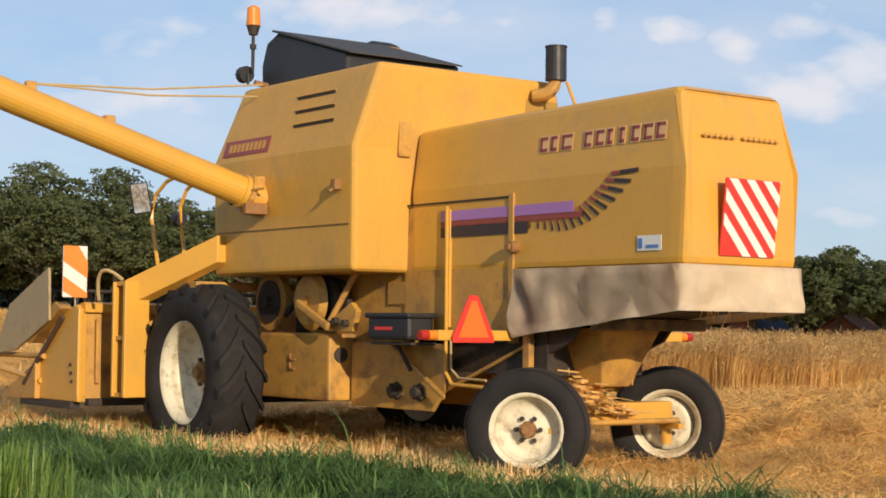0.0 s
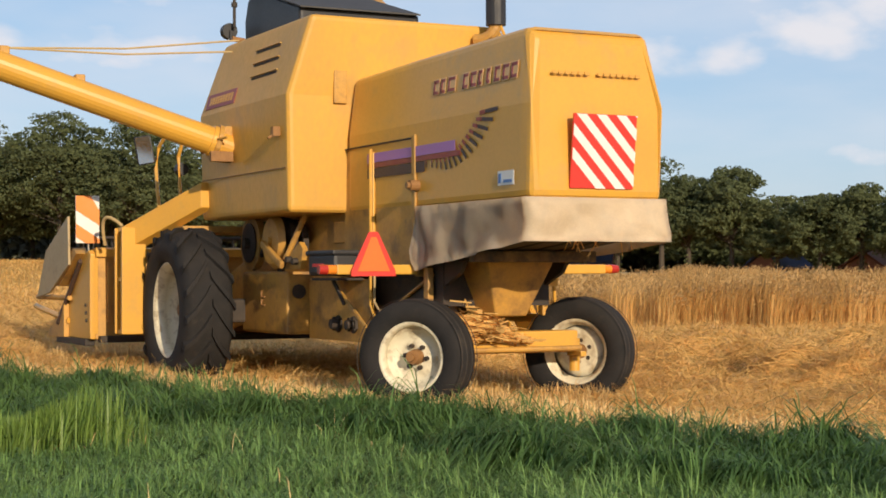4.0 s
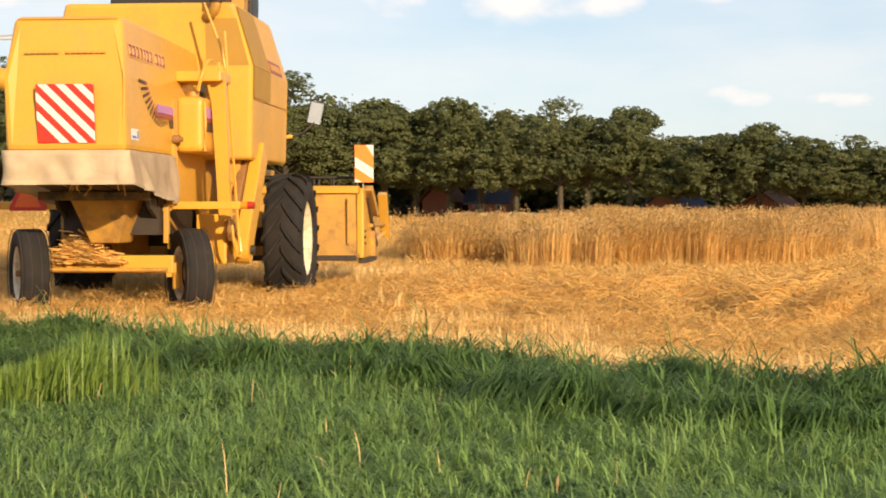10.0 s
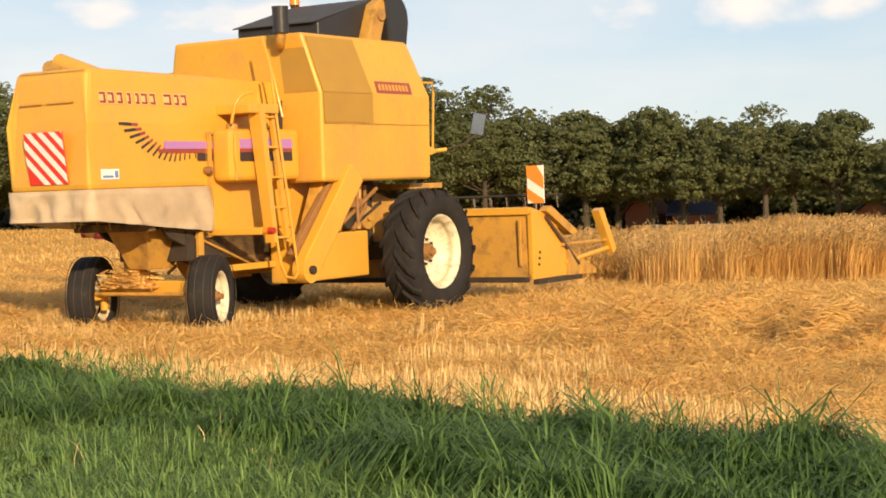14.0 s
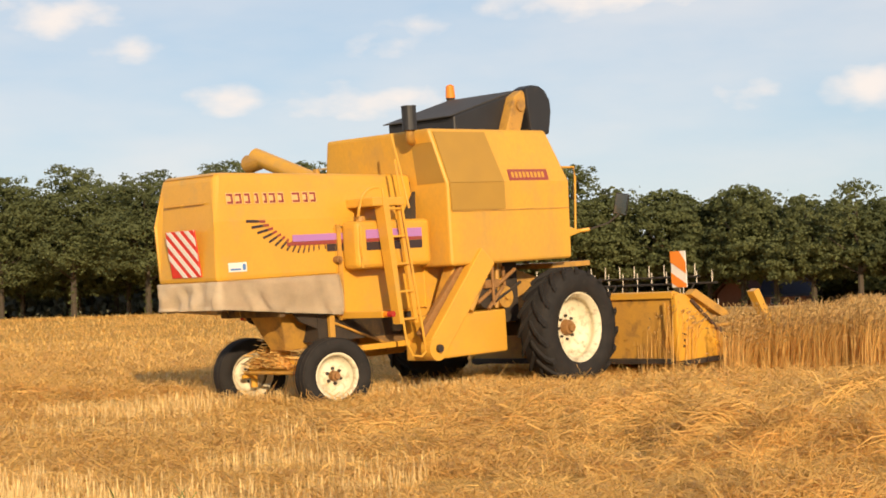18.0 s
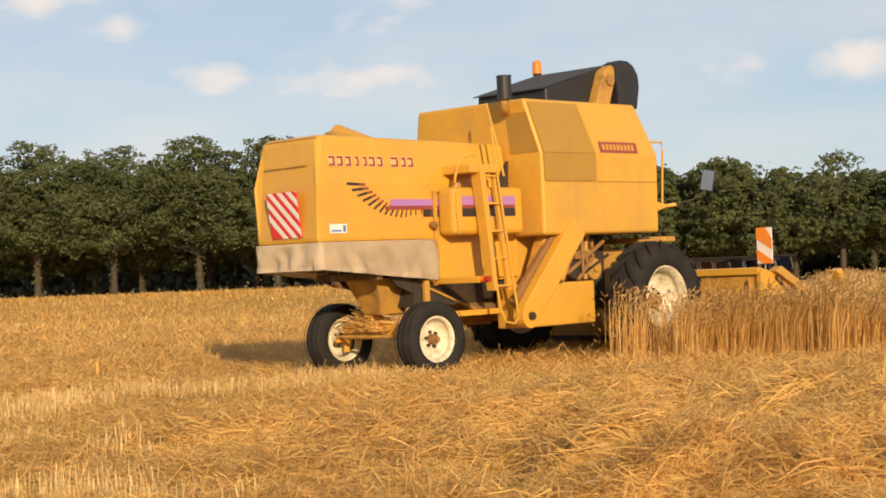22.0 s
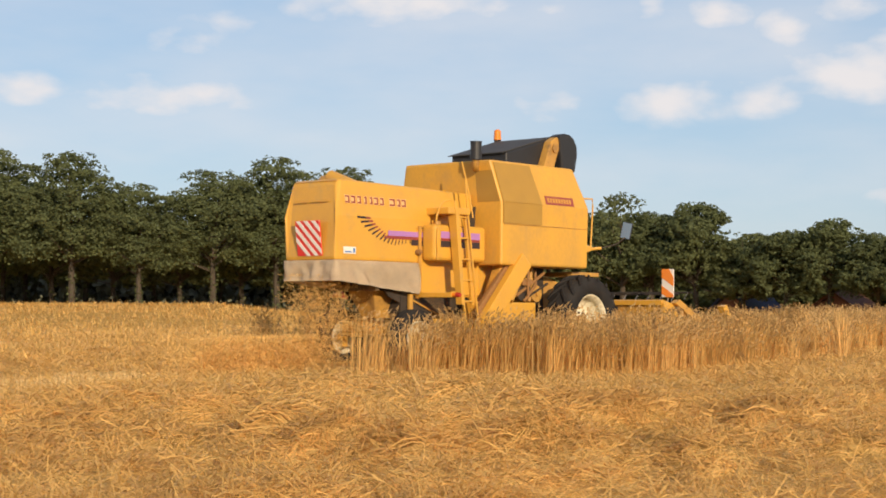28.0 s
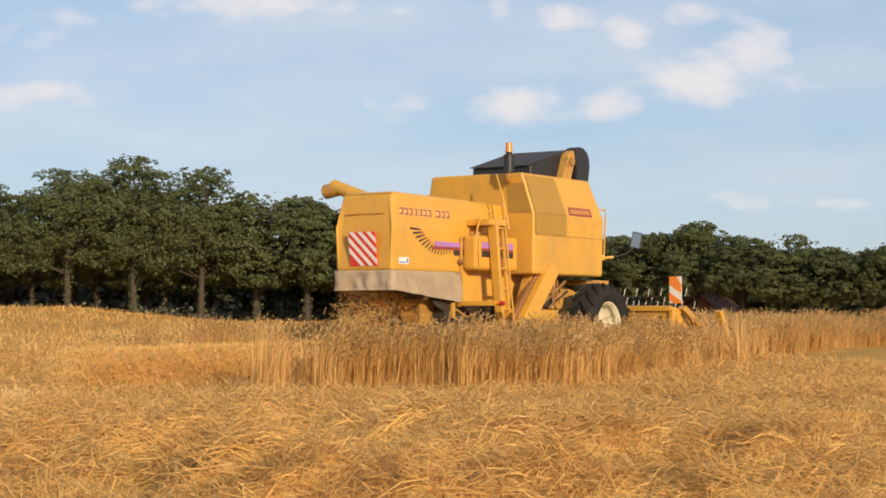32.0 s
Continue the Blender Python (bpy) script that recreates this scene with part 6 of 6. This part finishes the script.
# wheels
def wheel(name, r, w, rim, lugs, label, out):
    """A wheel about the y axis, its outer face towards out (+1 or -1 in y)."""
    root = tagged(new(name), label)
    h = w / 2
    tyre = [(rim, -h * 0.72), (rim + 0.03, -h * 0.95), ((rim + r) / 2, -h), (r * 0.955, -h * 0.93), (r, -h * 0.72), (r * 1.005, 0), (r, h * 0.72), (r * 0.955, h * 0.93), ((rim + r) / 2, h), (rim + 0.03, h * 0.95), (rim, h * 0.72)]
    t = part("tyre", lathe(tyre, 48), RUBBER, root, "", True)
    if lugs:
        for s in (-1, 1):
            bm = bmesh.new()
            vs = []
            for f in (0.0, 0.3, 0.65, 1.0):
                y = s * h * (0.02 + 0.98 * f)
                a = 0.40 * f ** 0.85
                rr = r * (1.0 if f < 0.9 else 0.955)
                for da, dr in ((-0.055, -0.03), (-0.036, 0.045), (0.036, 0.045), (0.055, -0.03)):
                    vs.append(bm.verts.new(((rr + dr) * math.cos(a + da), y, (rr + dr) * math.sin(a + da))))
            for i in range(3):
                for j in range(3):
                    bm.faces.new((vs[4 * i + j], vs[4 * i + j + 1], vs[4 * i + j + 5], vs[4 * i + j + 4]))
            bm.faces.new(vs[:4])
            bm.faces.new(vs[12:][::-1])
            me = finish("tread_lug", bm, RUBBER)
            for k in range(lugs):
                lug = new("tread_lug", me)
                lug.parent = root
                lug.matrix_basis = Matrix.Rotation(2 * math.pi * (k + (0.5 if s > 0 else 0)) / lugs, 4, "Y")
    else:
        for y in (-0.5, -0.17, 0.17, 0.5):
            part("tread_groove", lathe([(r * 1.004, y * w - 0.006), (r * 1.012, y * w), (r * 1.004, y * w + 0.006)], 48), DARK, root)
    o = out
    deep = -0.32 if lugs else -0.1
    dish = [(rim + 0.012, o * h * 0.80), (rim - 0.012, o * h * 0.82), (rim - 0.024, o * h * 0.66), (rim * 0.90, o * h * 0.60), (rim * 0.885, o * h * 0.36), (rim * 0.90, o * h * 0.33), (rim * 0.89, o * h * (0.34 + deep)), (rim * 0.80, o * h * (0.28 + deep)), (rim * 0.785, o * h * (0.06 + deep)), (rim * 0.70, o * h * (0.05 + deep)), (rim * 0.68, o * h * (deep - 0.02)), (rim * 0.52, o * h * deep), (rim * 0.40, o * h * (0.10 + deep)), (0.001, o * h * (0.10 + deep))]
    part("rim", lathe(dish, 40), CREAM, root, "", True)
    back = [(rim + 0.01, -o * h * 0.78), (rim - 0.02, -o * h * 0.7), (rim * 0.90, -o * h * 0.5), (rim * 0.82, o * h * (deep - 0.06))]
    part("rim_back", lathe(back, 40), CREAM, root, "", True)
    hb = h * (0.09 + deep)
    part("hub", joined(rod((0, o * hb, 0), (0, o * (hb + 0.10), 0), rim * 0.24, rim * 0.2, 16), rod((0, o * (hb + 0.09), 0), (0, o * (hb + 0.15), 0), rim * 0.12, seg=10)), BRASSY, root, "rusty hub")
    for k in range(6 if not lugs else 8):
        a = 2 * math.pi * k / (6 if not lugs else 8)
        c, s = math.cos(a) * rim * 0.34, math.sin(a) * rim * 0.34
        part("wheel_nut", rod((c, o * hb, s), (c, o * (hb + 0.04), s), 0.022, seg=6), DARK, root)
    return root


WHEELS = []
for s in (-1, 1):
    fw = wheel("front_wheel", 0.86, 0.54, 0.515, 18, "tall lugged tractor tyre on a cream rim", s)
    fw.parent = harvester
    fw.matrix_basis = pose(0.36, 1.56 if s > 0 else -1.38, 0.865 if s > 0 else 0.825)
    WHEELS.append((fw, 0.36, 1.56 if s > 0 else -1.38, 0.865 if s > 0 else 0.825, 0.87, 0))
    rw = wheel("rear_wheel", 0.505, 0.32, 0.30, 0, "smaller ribbed steering tyre on a cream rim", s)
    rw.parent = harvester
    rw.matrix_basis = pose(-3.97, s * 0.93, 0.515)
    WHEELS.append((rw, -3.97, s * 0.93, 0.515, 0.50, 1))
part("front_axle", joined(box((0.20, -1.10, 0.72), (0.52, 1.20, 0.98), 0.03), rod((0.36, -1.3, 0.855), (0.36, 1.45, 0.855), 0.07)), DARK, harvester)
part("feeder_house", prism([(0.2, 0.9), (0.2, 1.75), (2.02, 1.25), (2.02, 0.55)], 1, -0.5, 0.5, 0.03), YELLOW_WORN, harvester)

# driver's platform, rails, mirrors
part("platform", box((0.60, -0.95, 1.72), (1.5, 1.52, 1.80), 0.01), YELLOW_WORN, harvester)
part("platform_rail", pipe([(0.74, -1.12, 3.25), (0.98, -1.16, 3.25), (1.0, -1.16, 3.1), (0.96, -1.14, 2.3), (0.72, -1.14, 2.26)], 0.018, 6), YELLOW, harvester)
part("platform_rail", pipe([(1.30, 1.40, 2.95), (1.52, 1.42, 2.90), (1.72, 1.45, 2.76), (1.74, 1.48, 2.50), (1.60, 1.5, 2.2), (1.46, 1.5, 1.8)], 0.022, 6), YELLOW, harvester)
part("platform_rail", pipe([(1.05, 1.3, 2.90), (1.28, 1.3, 2.80), (1.38, 1.32, 2.62), (1.30, 1.33, 2.3), (1.16, 1.34, 1.85)], 0.022, 6), YELLOW, harvester)
part("steering_column", joined(rod((1.2, 0.1, 1.8), (1.05, 0.1, 2.5), 0.04), rod((1.03, 0.1, 2.5), (1.0, 0.1, 2.53), 0.19, seg=20)), DARK, harvester)
part("headlamp", rod((1.58, 1.20, 2.50), (1.68, 1.20, 2.50), 0.07, 0.08, 14), BLACK, harvester)
part("mirror_arm", joined(prism([(0.70, 2.17), (0.70, 2.35), (1.1, 2.26)], 1, -1.2, -1.0, 0.02), rod((1.0, -1.12, 2.26), (1.15, -1.26, 2.28), 0.03)), YELLOW, harvester)
MR = Matrix.Translation((1.62, -1.54, 2.64)) @ Matrix.Rotation(radians(18), 4, "Z") @ Matrix.Rotation(radians(12), 4, "X")
mir = part("mirror", box((-0.015, -0.11, -0.17), (0.015, 0.11, 0.17), 0.02, 2, MR), BLACK, harvester)
part("mirror_glass", box((-0.02, -0.095, -0.155), (-0.016, 0.095, 0.155), 0, 1, MR), GLASS_MIRROR, mir)
part("mirror_stem", pipe([(1.15, -1.26, 2.28), (1.45, -1.40, 2.36), (1.60, -1.52, 2.50)], 0.014, 6), DARK, harvester)
ML = Matrix.Translation((1.74, 1.62, 2.72)) @ Matrix.Rotation(radians(-20), 4, "Z") @ Matrix.Rotation(radians(-10), 4, "X")
mir = part("mirror", box((-0.015, -0.10, -0.17), (0.015, 0.10, 0.17), 0.02, 2, ML), BLACK, harvester)
part("mirror_glass", box((-0.02, -0.085, -0.155), (-0.016, 0.085, 0.155), 0, 1, ML), GLASS_MIRROR, mir)
part("mirror_stem", rod((1.73, 1.47, 2.62), (1.74, 1.60, 2.66), 0.012), DARK, harvester)
part("diagonal_arm", loft([[(0.45, 1.20, 2.00), (0.45, 1.36, 2.00), (0.45, 1.36, 2.28), (0.45, 1.20, 2.28)], [(1.28, 1.84, 1.52), (1.28, 2.02, 1.52), (1.28, 2.02, 1.80), (1.28, 1.84, 1.80)]], 0.01), YELLOW, harvester)
part("guard_post", box((1.14, 1.78, 0.58), (1.20, 2.06, 1.79), 0.01), YELLOW, harvester)
part("guard_post", box((1.42, 1.80, 0.58), (1.46, 2.06, 1.79), 0.01), YELLOW, harvester)
part("guard_back", box((1.20, 1.78, 0.60), (1.42, 1.81, 1.77)), YELLOW_WORN, harvester)
for z in (0.58, 1.18, 1.75):
    part("guard_shelf", box((1.20, 1.81, z), (1.42, 2.03, z + 0.045)), YELLOW, harvester)
part("guard_hose", pipe(arc((1.33, 2.0, 1.81), (1.55, 2.25, 2.10), (1.70, 2.1, 1.6), 10), 0.02, 6), CABLE, harvester)

# cutting header, raised and lowered as one piece
header = tagged(new("header"), "yellow cutting header with side dividers and reel")
header.parent = harvester
part("back_wall", prism([(2.00, 0.56), (2.04, 1.50), (2.12, 1.52), (2.20, 0.62), (3.0, 0.50), (3.0, 0.46), (2.00, 0.50)], 1, -2.13, 2.13, 0.01), YELLOW_WORN, header)
part("top_tube", prism([(1.98, 1.47), (1.98, 1.56), (2.02, 1.58), (2.24, 1.54), (2.24, 1.51), (2.06, 1.53), (2.04, 1.47)], 1, -2.13, 2.13), YELLOW, header)
part("lower_beam", box((1.90, -2.10, 0.46), (2.02, 2.10, 0.54), 0.01), DARK, header)
for s in (-1, 1):
    part("end_plate", prism([(1.98, 0.50), (1.98, 1.50), (2.06, 1.55), (2.30, 1.50), (2.72, 1.30), (3.05, 0.94), (3.25, 0.50)], 1, s * 2.135, s * 2.20, 0.015), YELLOW, header)
    part("plate_rib", box((1.985, s * 2.155 - 0.05, 0.56), (2.02, s * 2.155 + 0.05, 1.46), 0.012), YELLOW, header)
    part("plate_brace", box((1.955, s * 1.98 - 0.022, 0.70), (1.995, s * 1.98 + 0.022, 1.40), 0.01), YELLOW_WORN, header)
    part("divider_cover", prism([(2.24, 1.51), (2.40, 1.585), (3.20, 1.20), (3.24, 1.13), (3.05, 1.12)], 1, s * 2.15, s * 2.30, 0.008), YELLOW_WORN, header, "bent and scuffed yellow cover plate")
    part("divider", loft([[(3.0, s * 2.10, 0.50), (3.0, s * 2.26, 0.50), (3.0, s * 2.26, 0.92), (3.0, s * 2.10, 0.92)], [(4.05, s * 2.16, 0.47), (4.05, s * 2.20, 0.47), (4.05, s * 2.20, 0.55), (4.05, s * 2.16, 0.55)]], 0.01), YELLOW_WORN, header)
    part("divider_rail", rod((2.35, s * 2.22, 1.42), (3.35, s * 2.24, 0.66), 0.03), RUST, header)
    part("divider_arm", rod((2.85, s * 2.22, 0.98), (4.30, s * 2.27, 0.98), 0.032), YELLOW_WORN, header)
    part("divider_arm", rod((2.95, s * 2.2, 0.70), (4.42, s * 2.27, 0.86), 0.035), YELLOW, header)
    part("skid", box((2.1, s * 2.17 - 0.06, 0.42), (3.5, s * 2.17 + 0.06, 0.50), 0.01), DARK, header)
    for k in range(3):
        part("latch_bolt", rod((2.12 + 0.02 * k, s * 2.20, 0.72 + 0.09 * k), (2.12 + 0.02 * k, s * 2.22, 0.72 + 0.09 * k), 0.02, seg=6), DARK, header)
    part("marker_board", box((2.10, s * 2.20 - 0.14, 1.63), (2.12, s * 2.20 + 0.14, 2.19), 0.004, 1), WHITE, header, "orange and white striped marker board")
    for k in range(2):
        ys = (s * 2.2 + 0.14, s * 2.2 - 0.14)
        if k:
            part("orange_stripe", prism([(ys[0], 2.19), (ys[0], 2.02), (ys[1], 1.84), (ys[1], 2.02), (s * 2.2 - 0.03, 2.19)], 0, 2.094, 2.099), FLAG_ORANGE, header)
        else:
            part("orange_stripe", prism([(ys[0], 1.86), (ys[0], 1.70), (s * 2.2 + 0.02, 1.63), (ys[1], 1.63), (ys[1], 1.68)], 0, 2.094, 2.099), FLAG_ORANGE, header)
    part("board_post", rod((2.135, s * 2.18, 1.4), (2.135, s * 2.18, 1.8), 0.015), STEEL, header)
part("divider_plate", prism([(2.46, 1.38), (2.50, 1.96), (3.6, 1.56), (4.05, 0.98), (3.4, 1.04)], 1, 2.31, 2.34, 0.005), TAN_PLATE, header, "raised tan side divider plate")
part("divider_horn", prism([(3.92, 1.46), (4.08, 1.50), (4.52, 0.84), (4.40, 0.76)], 1, -2.34, -2.20, 0.005), YELLOW, header)
reel = part("reel", rod((3.0, -2.05, 1.30), (3.0, 2.05, 1.30), 0.05), DARK, harvester, "dark pick-up reel with wire tines")
for k in range(6):
    ca, sa = 3.0 + 0.48 * math.cos(k * 1.0472), 1.30 + 0.48 * math.sin(k * 1.0472)
    part("reel_bar", rod((ca, -2.05, sa), (ca, 2.05, sa), 0.018, seg=6), DARK, reel)
tine_mesh = finish("reel_tine", rod((0, 0, 0), (0.04, 0, -0.2), 0.008, seg=4), STEEL)
for k in range(6):
    ca, sa = 3.0 + 0.48 * math.cos(k * 1.0472), 1.30 + 0.48 * math.sin(k * 1.0472)
    for yy in (-1.6, 0.0, 1.6):
        part("reel_spoke", rod((3.0, yy, 1.30), (ca, yy, sa), 0.014, seg=5), DARK, reel)
for ob in (reel, *reel.children):
    ob.data.transform(Matrix.Translation((-3.0, 0, -1.30)))
reel.matrix_basis = pose(3.0, 0, 1.30)
for k in range(6):
    for j in range(14):
        tine = new("reel_tine", tine_mesh)
        tine.parent = reel
        tine.matrix_basis = pose(0.48 * math.cos(k * 1.0472), -1.95 + 0.30 * j, 0.48 * math.sin(k * 1.0472))
for s in (-1, 1):
    part("reel_arm", beam((2.1, 1.54), (3.05, 1.32), 0.08, 0.05, s * 2.07), YELLOW_WORN, header)
part("intake_auger", rod((2.6, -2.05, 0.85), (2.6, 2.05, 0.85), 0.18, seg=16), DARK, header)
part("cutter_bar", box((3.0, -2.15, 0.45), (3.12, 2.15, 0.49)), STEEL, header)
HEADER_FALL = [(0, 0.0), (10, 0.0), (13, -0.12), (17, -0.33), (32, -0.30)]

# ---- tractor waiting on the verge ----
tractor = thing("tractor", "dark tractor with muddy lugged tyres parked on the verge", "tractor")
for k, (x, y, rr, ww) in enumerate(((0, 0.86, 0.575, 0.40), (0, -0.86, 0.575, 0.40), (-2.5, 0.9, 0.80, 0.48), (-2.5, -0.9, 0.80, 0.48))):
    tw = wheel("tractor_wheel", rr, ww, rr * 0.58, 15, "muddy lugged tyre on a worn rim", 1 if y > 0 else -1)
    tw.parent = tractor
    tw.matrix_basis = pose(x, y, rr + 0.03, 0, 0, 2 if k < 2 else 0)
    part("steering_knuckle", joined(rod((x, y * 0.72, rr - 0.16), (x, y * 0.72, rr + 0.2), 0.06), box((x - 0.2, y * 0.66 - 0.04, rr - 0.05), (x + 0.16, y * 0.66 + 0.04, rr + 0.06), 0.015)), RUST, tractor)
part("axle", joined(box((-0.12, -0.7, 0.55), (0.12, 0.7, 0.78), 0.03), rod((0, -0.8, 0.66), (0, 0.8, 0.66), 0.09)), RUST, tractor)
part("axle", box((-2.65, -0.7, 0.7), (-2.3, 0.7, 1.05), 0.03), RUST, tractor)
part("bonnet", loft([[(0.42, -0.30, 0.75), (0.42, 0.30, 0.75), (0.38, 0.28, 1.35), (0.38, -0.28, 1.35)], [(-1.2, -0.42, 0.75), (-1.2, 0.42, 0.75), (-1.2, 0.4, 1.65), (-1.2, -0.4, 1.65)]], 0.05), TRACTOR_DARK, tractor)
part("grille", box((0.43, -0.24, 0.82), (0.445, 0.24, 1.3), 0.005, 1), BLACK, tractor)
for s in (-1, 1):
    part("fender", loft([[(q * math.cos(a), s * (0.86 + d), 0.60 + q * math.sin(a) - 0.3 * d * d) for q, d in ((0.665, -0.24), (0.665, 0.0), (0.665, 0.22), (0.68, 0.22), (0.68, 0.0), (0.68, -0.24))] for a in [radians(62 + 8 * i) for i in range(9)]]), BLACK, tractor)
    part("fender_stay", rod((0, s * 0.58, 0.7), (0, s * 0.64, 1.25), 0.03), RUST, tractor)
    part("rear_fender", box((-3.3, s * 0.62, 1.55), (-1.8, s * 1.15, 1.62), 0.03), TRACTOR_DARK, tractor)
    part("mirror_arm", pipe([(-1.25, s * 0.75, 2.45), (-0.25, s * 0.86, 2.42), (-0.2, s * 0.86, 2.12)], 0.015, 6), DARK, tractor)
    part("mirror", box((-0.22, s * 0.86 - 0.08, 2.0), (-0.17, s * 0.86 + 0.08, 2.30), 0.02), BLACK, tractor)
    for x in (-1.25, -2.75):
        part("cab_pillar", rod((x, s * 0.72, 1.3), (x, s * 0.68, 2.6), 0.04), TRACTOR_DARK, tractor)
part("cab_roof", box((-2.9, -0.8, 2.58), (-1.1, 0.8, 2.74), 0.06), TRACTOR_DARK, tractor)
part("cab_floor", box((-2.8, -0.7, 1.0), (-1.2, 0.7, 1.15), 0.02), TRACTOR_DARK, tractor)
part("seat", joined(box((-2.4, -0.25, 1.4), (-1.95, 0.25, 1.52), 0.04), box((-2.45, -0.25, 1.5), (-2.33, 0.25, 2.0), 0.04)), BLACK, tractor)
tractor.matrix_basis = pose(-6.93, 9.64, 0.07, 0, 0, -58)

# ---- straw thrown out behind ----
def straw_clump(seed):
    r = np.random.default_rng(seed)
    n = 1400
    c = np.stack([np.clip(r.normal(0, 0.26, n), -0.55, 0.55), r.uniform(-0.5, 0.5, n), np.clip(r.normal(0, 0.24, n), -0.42, 0.42)], -1)
    d = r.normal(size=(n, 3)) * [0.5, 1, 0.8]
    d *= (r.uniform(0.02, 0.075, n) / np.linalg.norm(d, axis=1))[:, None]
    w = np.cross(d, r.normal(size=(n, 3)))
    w *= (0.0025 / np.linalg.norm(w, axis=1))[:, None]
    return np.stack([c - d - w, c - d + w, c + d + w, c + d - w], 1)


CLUMPS = []
kinds = []
for k in range(8):
    ob = raw("straw_clump", straw_clump(50 + k), np.arange(1400 * 4).reshape(-1, 4), STRAW, kind="stuff", label="tangled wad of threshed straw falling behind the hood", category="straw")
    ob["group"] = "straw falling from the hood"
    kinds.append(ob)
for k in range(50):
    ob = kinds[k] if k < 8 else copy_thing(kinds[k % 8], Matrix())
    CLUMPS.append((ob, 24.6 + 0.15 * k))


# ---- what moves ----
STEER = [(0, 42), (3.5, 40), (6, 34), (9, 29), (13, 26), (14.5, 20), (16.5, -35), (17, -34), (17.6, -24), (18.2, -14), (19, -8), (21, -5), (24, 0), (32, 0)]


def stance(t):
    x, y, z, p, h = (float(np.interp(t, DR[:, 0], DR[:, i])) for i in range(1, 6))
    return pose(x, y, z, 0, -p, 90 - h)


def motions():
    walk(harvester, [(t, pose(x, y, z, 0, -p, 90 - h)) for t, x, y, z, p, h in DRIVE])
    ts = np.arange(0, 32.01, 0.25)
    px, py, ph = (np.interp(ts, DR[:, 0], DR[:, i]) for i in (1, 2, 5))
    s, c = np.sin(np.radians(ph)), np.cos(np.radians(ph))
    st = np.interp(ts, [a for a, _ in STEER], [b for _, b in STEER])
    for ob, x, y, z, radius, turns in WHEELS:
        wx, wy = px + x * s - y * c, py + x * c + y * s
        run = np.concatenate([[0], np.cumsum(np.maximum(0, np.diff(wx) * s[1:] + np.diff(wy) * c[1:]))])
        rows = []
        for t, d, a in zip(ts, run, st):
            yaw = math.radians(a) if turns else 0.0
            off = y - math.copysign(0.78, y) if turns else 0.0
            m = Matrix.Translation((x, y - off, z)) @ Matrix.Rotation(yaw, 4, "Z") @ Matrix.Translation((0, off, 0)) @ Matrix.Rotation(d / radius, 4, "Y")
            rows.append((float(t), m))
        walk(ob, rows)
    turn = [(0.0, 0.0), (16.5, 0.0)] + [(t, (t - 16.5) * 130.0) for t in np.arange(17.0, 32.01, 0.5).tolist()]
    turn = sorted(turn + [(t, 0.0) for t, _ in HEADER_FALL if 0 < t < 16.5])
    fall_t, fall_z = zip(*HEADER_FALL)
    walk(reel, [(t, pose(3.0, 0, 1.30 + float(np.interp(t, fall_t, fall_z))) @ Matrix.Rotation(radians(a), 4, "Y")) for t, a in turn])
    walk(header, [(t, pose(0, 0, dz)) for t, dz in HEADER_FALL])
    for ob, mx, my, t0 in SHEAVES:
        rows = [(0.0, pose(mx, my, 0))]
        if t0 > 0.2:
            rows.append((t0, pose(mx, my, 0)))
        rows += [(min(31.9, t0 + 0.45), pose(mx, my, -0.95)), (32.0, pose(mx, my, -0.95 if t0 + 0.45 < 32 else -0.2))]
        walk(ob, rows if t0 < 31.4 else [(0.0, pose(mx, my, 0)), (32.0, pose(mx, my, 0))])
    for k, (ob, t0) in enumerate(CLUMPS):
        hold = Matrix.Translation((-4.5, 0, 2.42))
        rows = [(t, stance(t) @ hold) for t in np.arange(0, min(t0, 32.0), 0.5)]
        if t0 < 31.9:
            rows.append((t0, stance(t0) @ hold))
            m = stance(t0) @ Matrix.Translation((-5.0 + 0.5 * ((k * 7) % 5) / 4, 0, 0))
            spin = random.Random(k).uniform(-80, 80)
            for dt, zz, part_turn in ((0.3, 1.55, 0.1), (0.55, 0.9, 0.5), (0.8, 0.24, 1.0)):
                if t0 + dt < 32:
                    a = m @ Matrix.Rotation(radians(spin * part_turn), 4, "Z")
                    a.translation.z = zz
                    rows.append((t0 + dt, a))
            rows.append((32.0, rows[-1][1]))
        else:
            rows.append((32.0, stance(32.0) @ hold))
        walk(ob, rows)


motions()
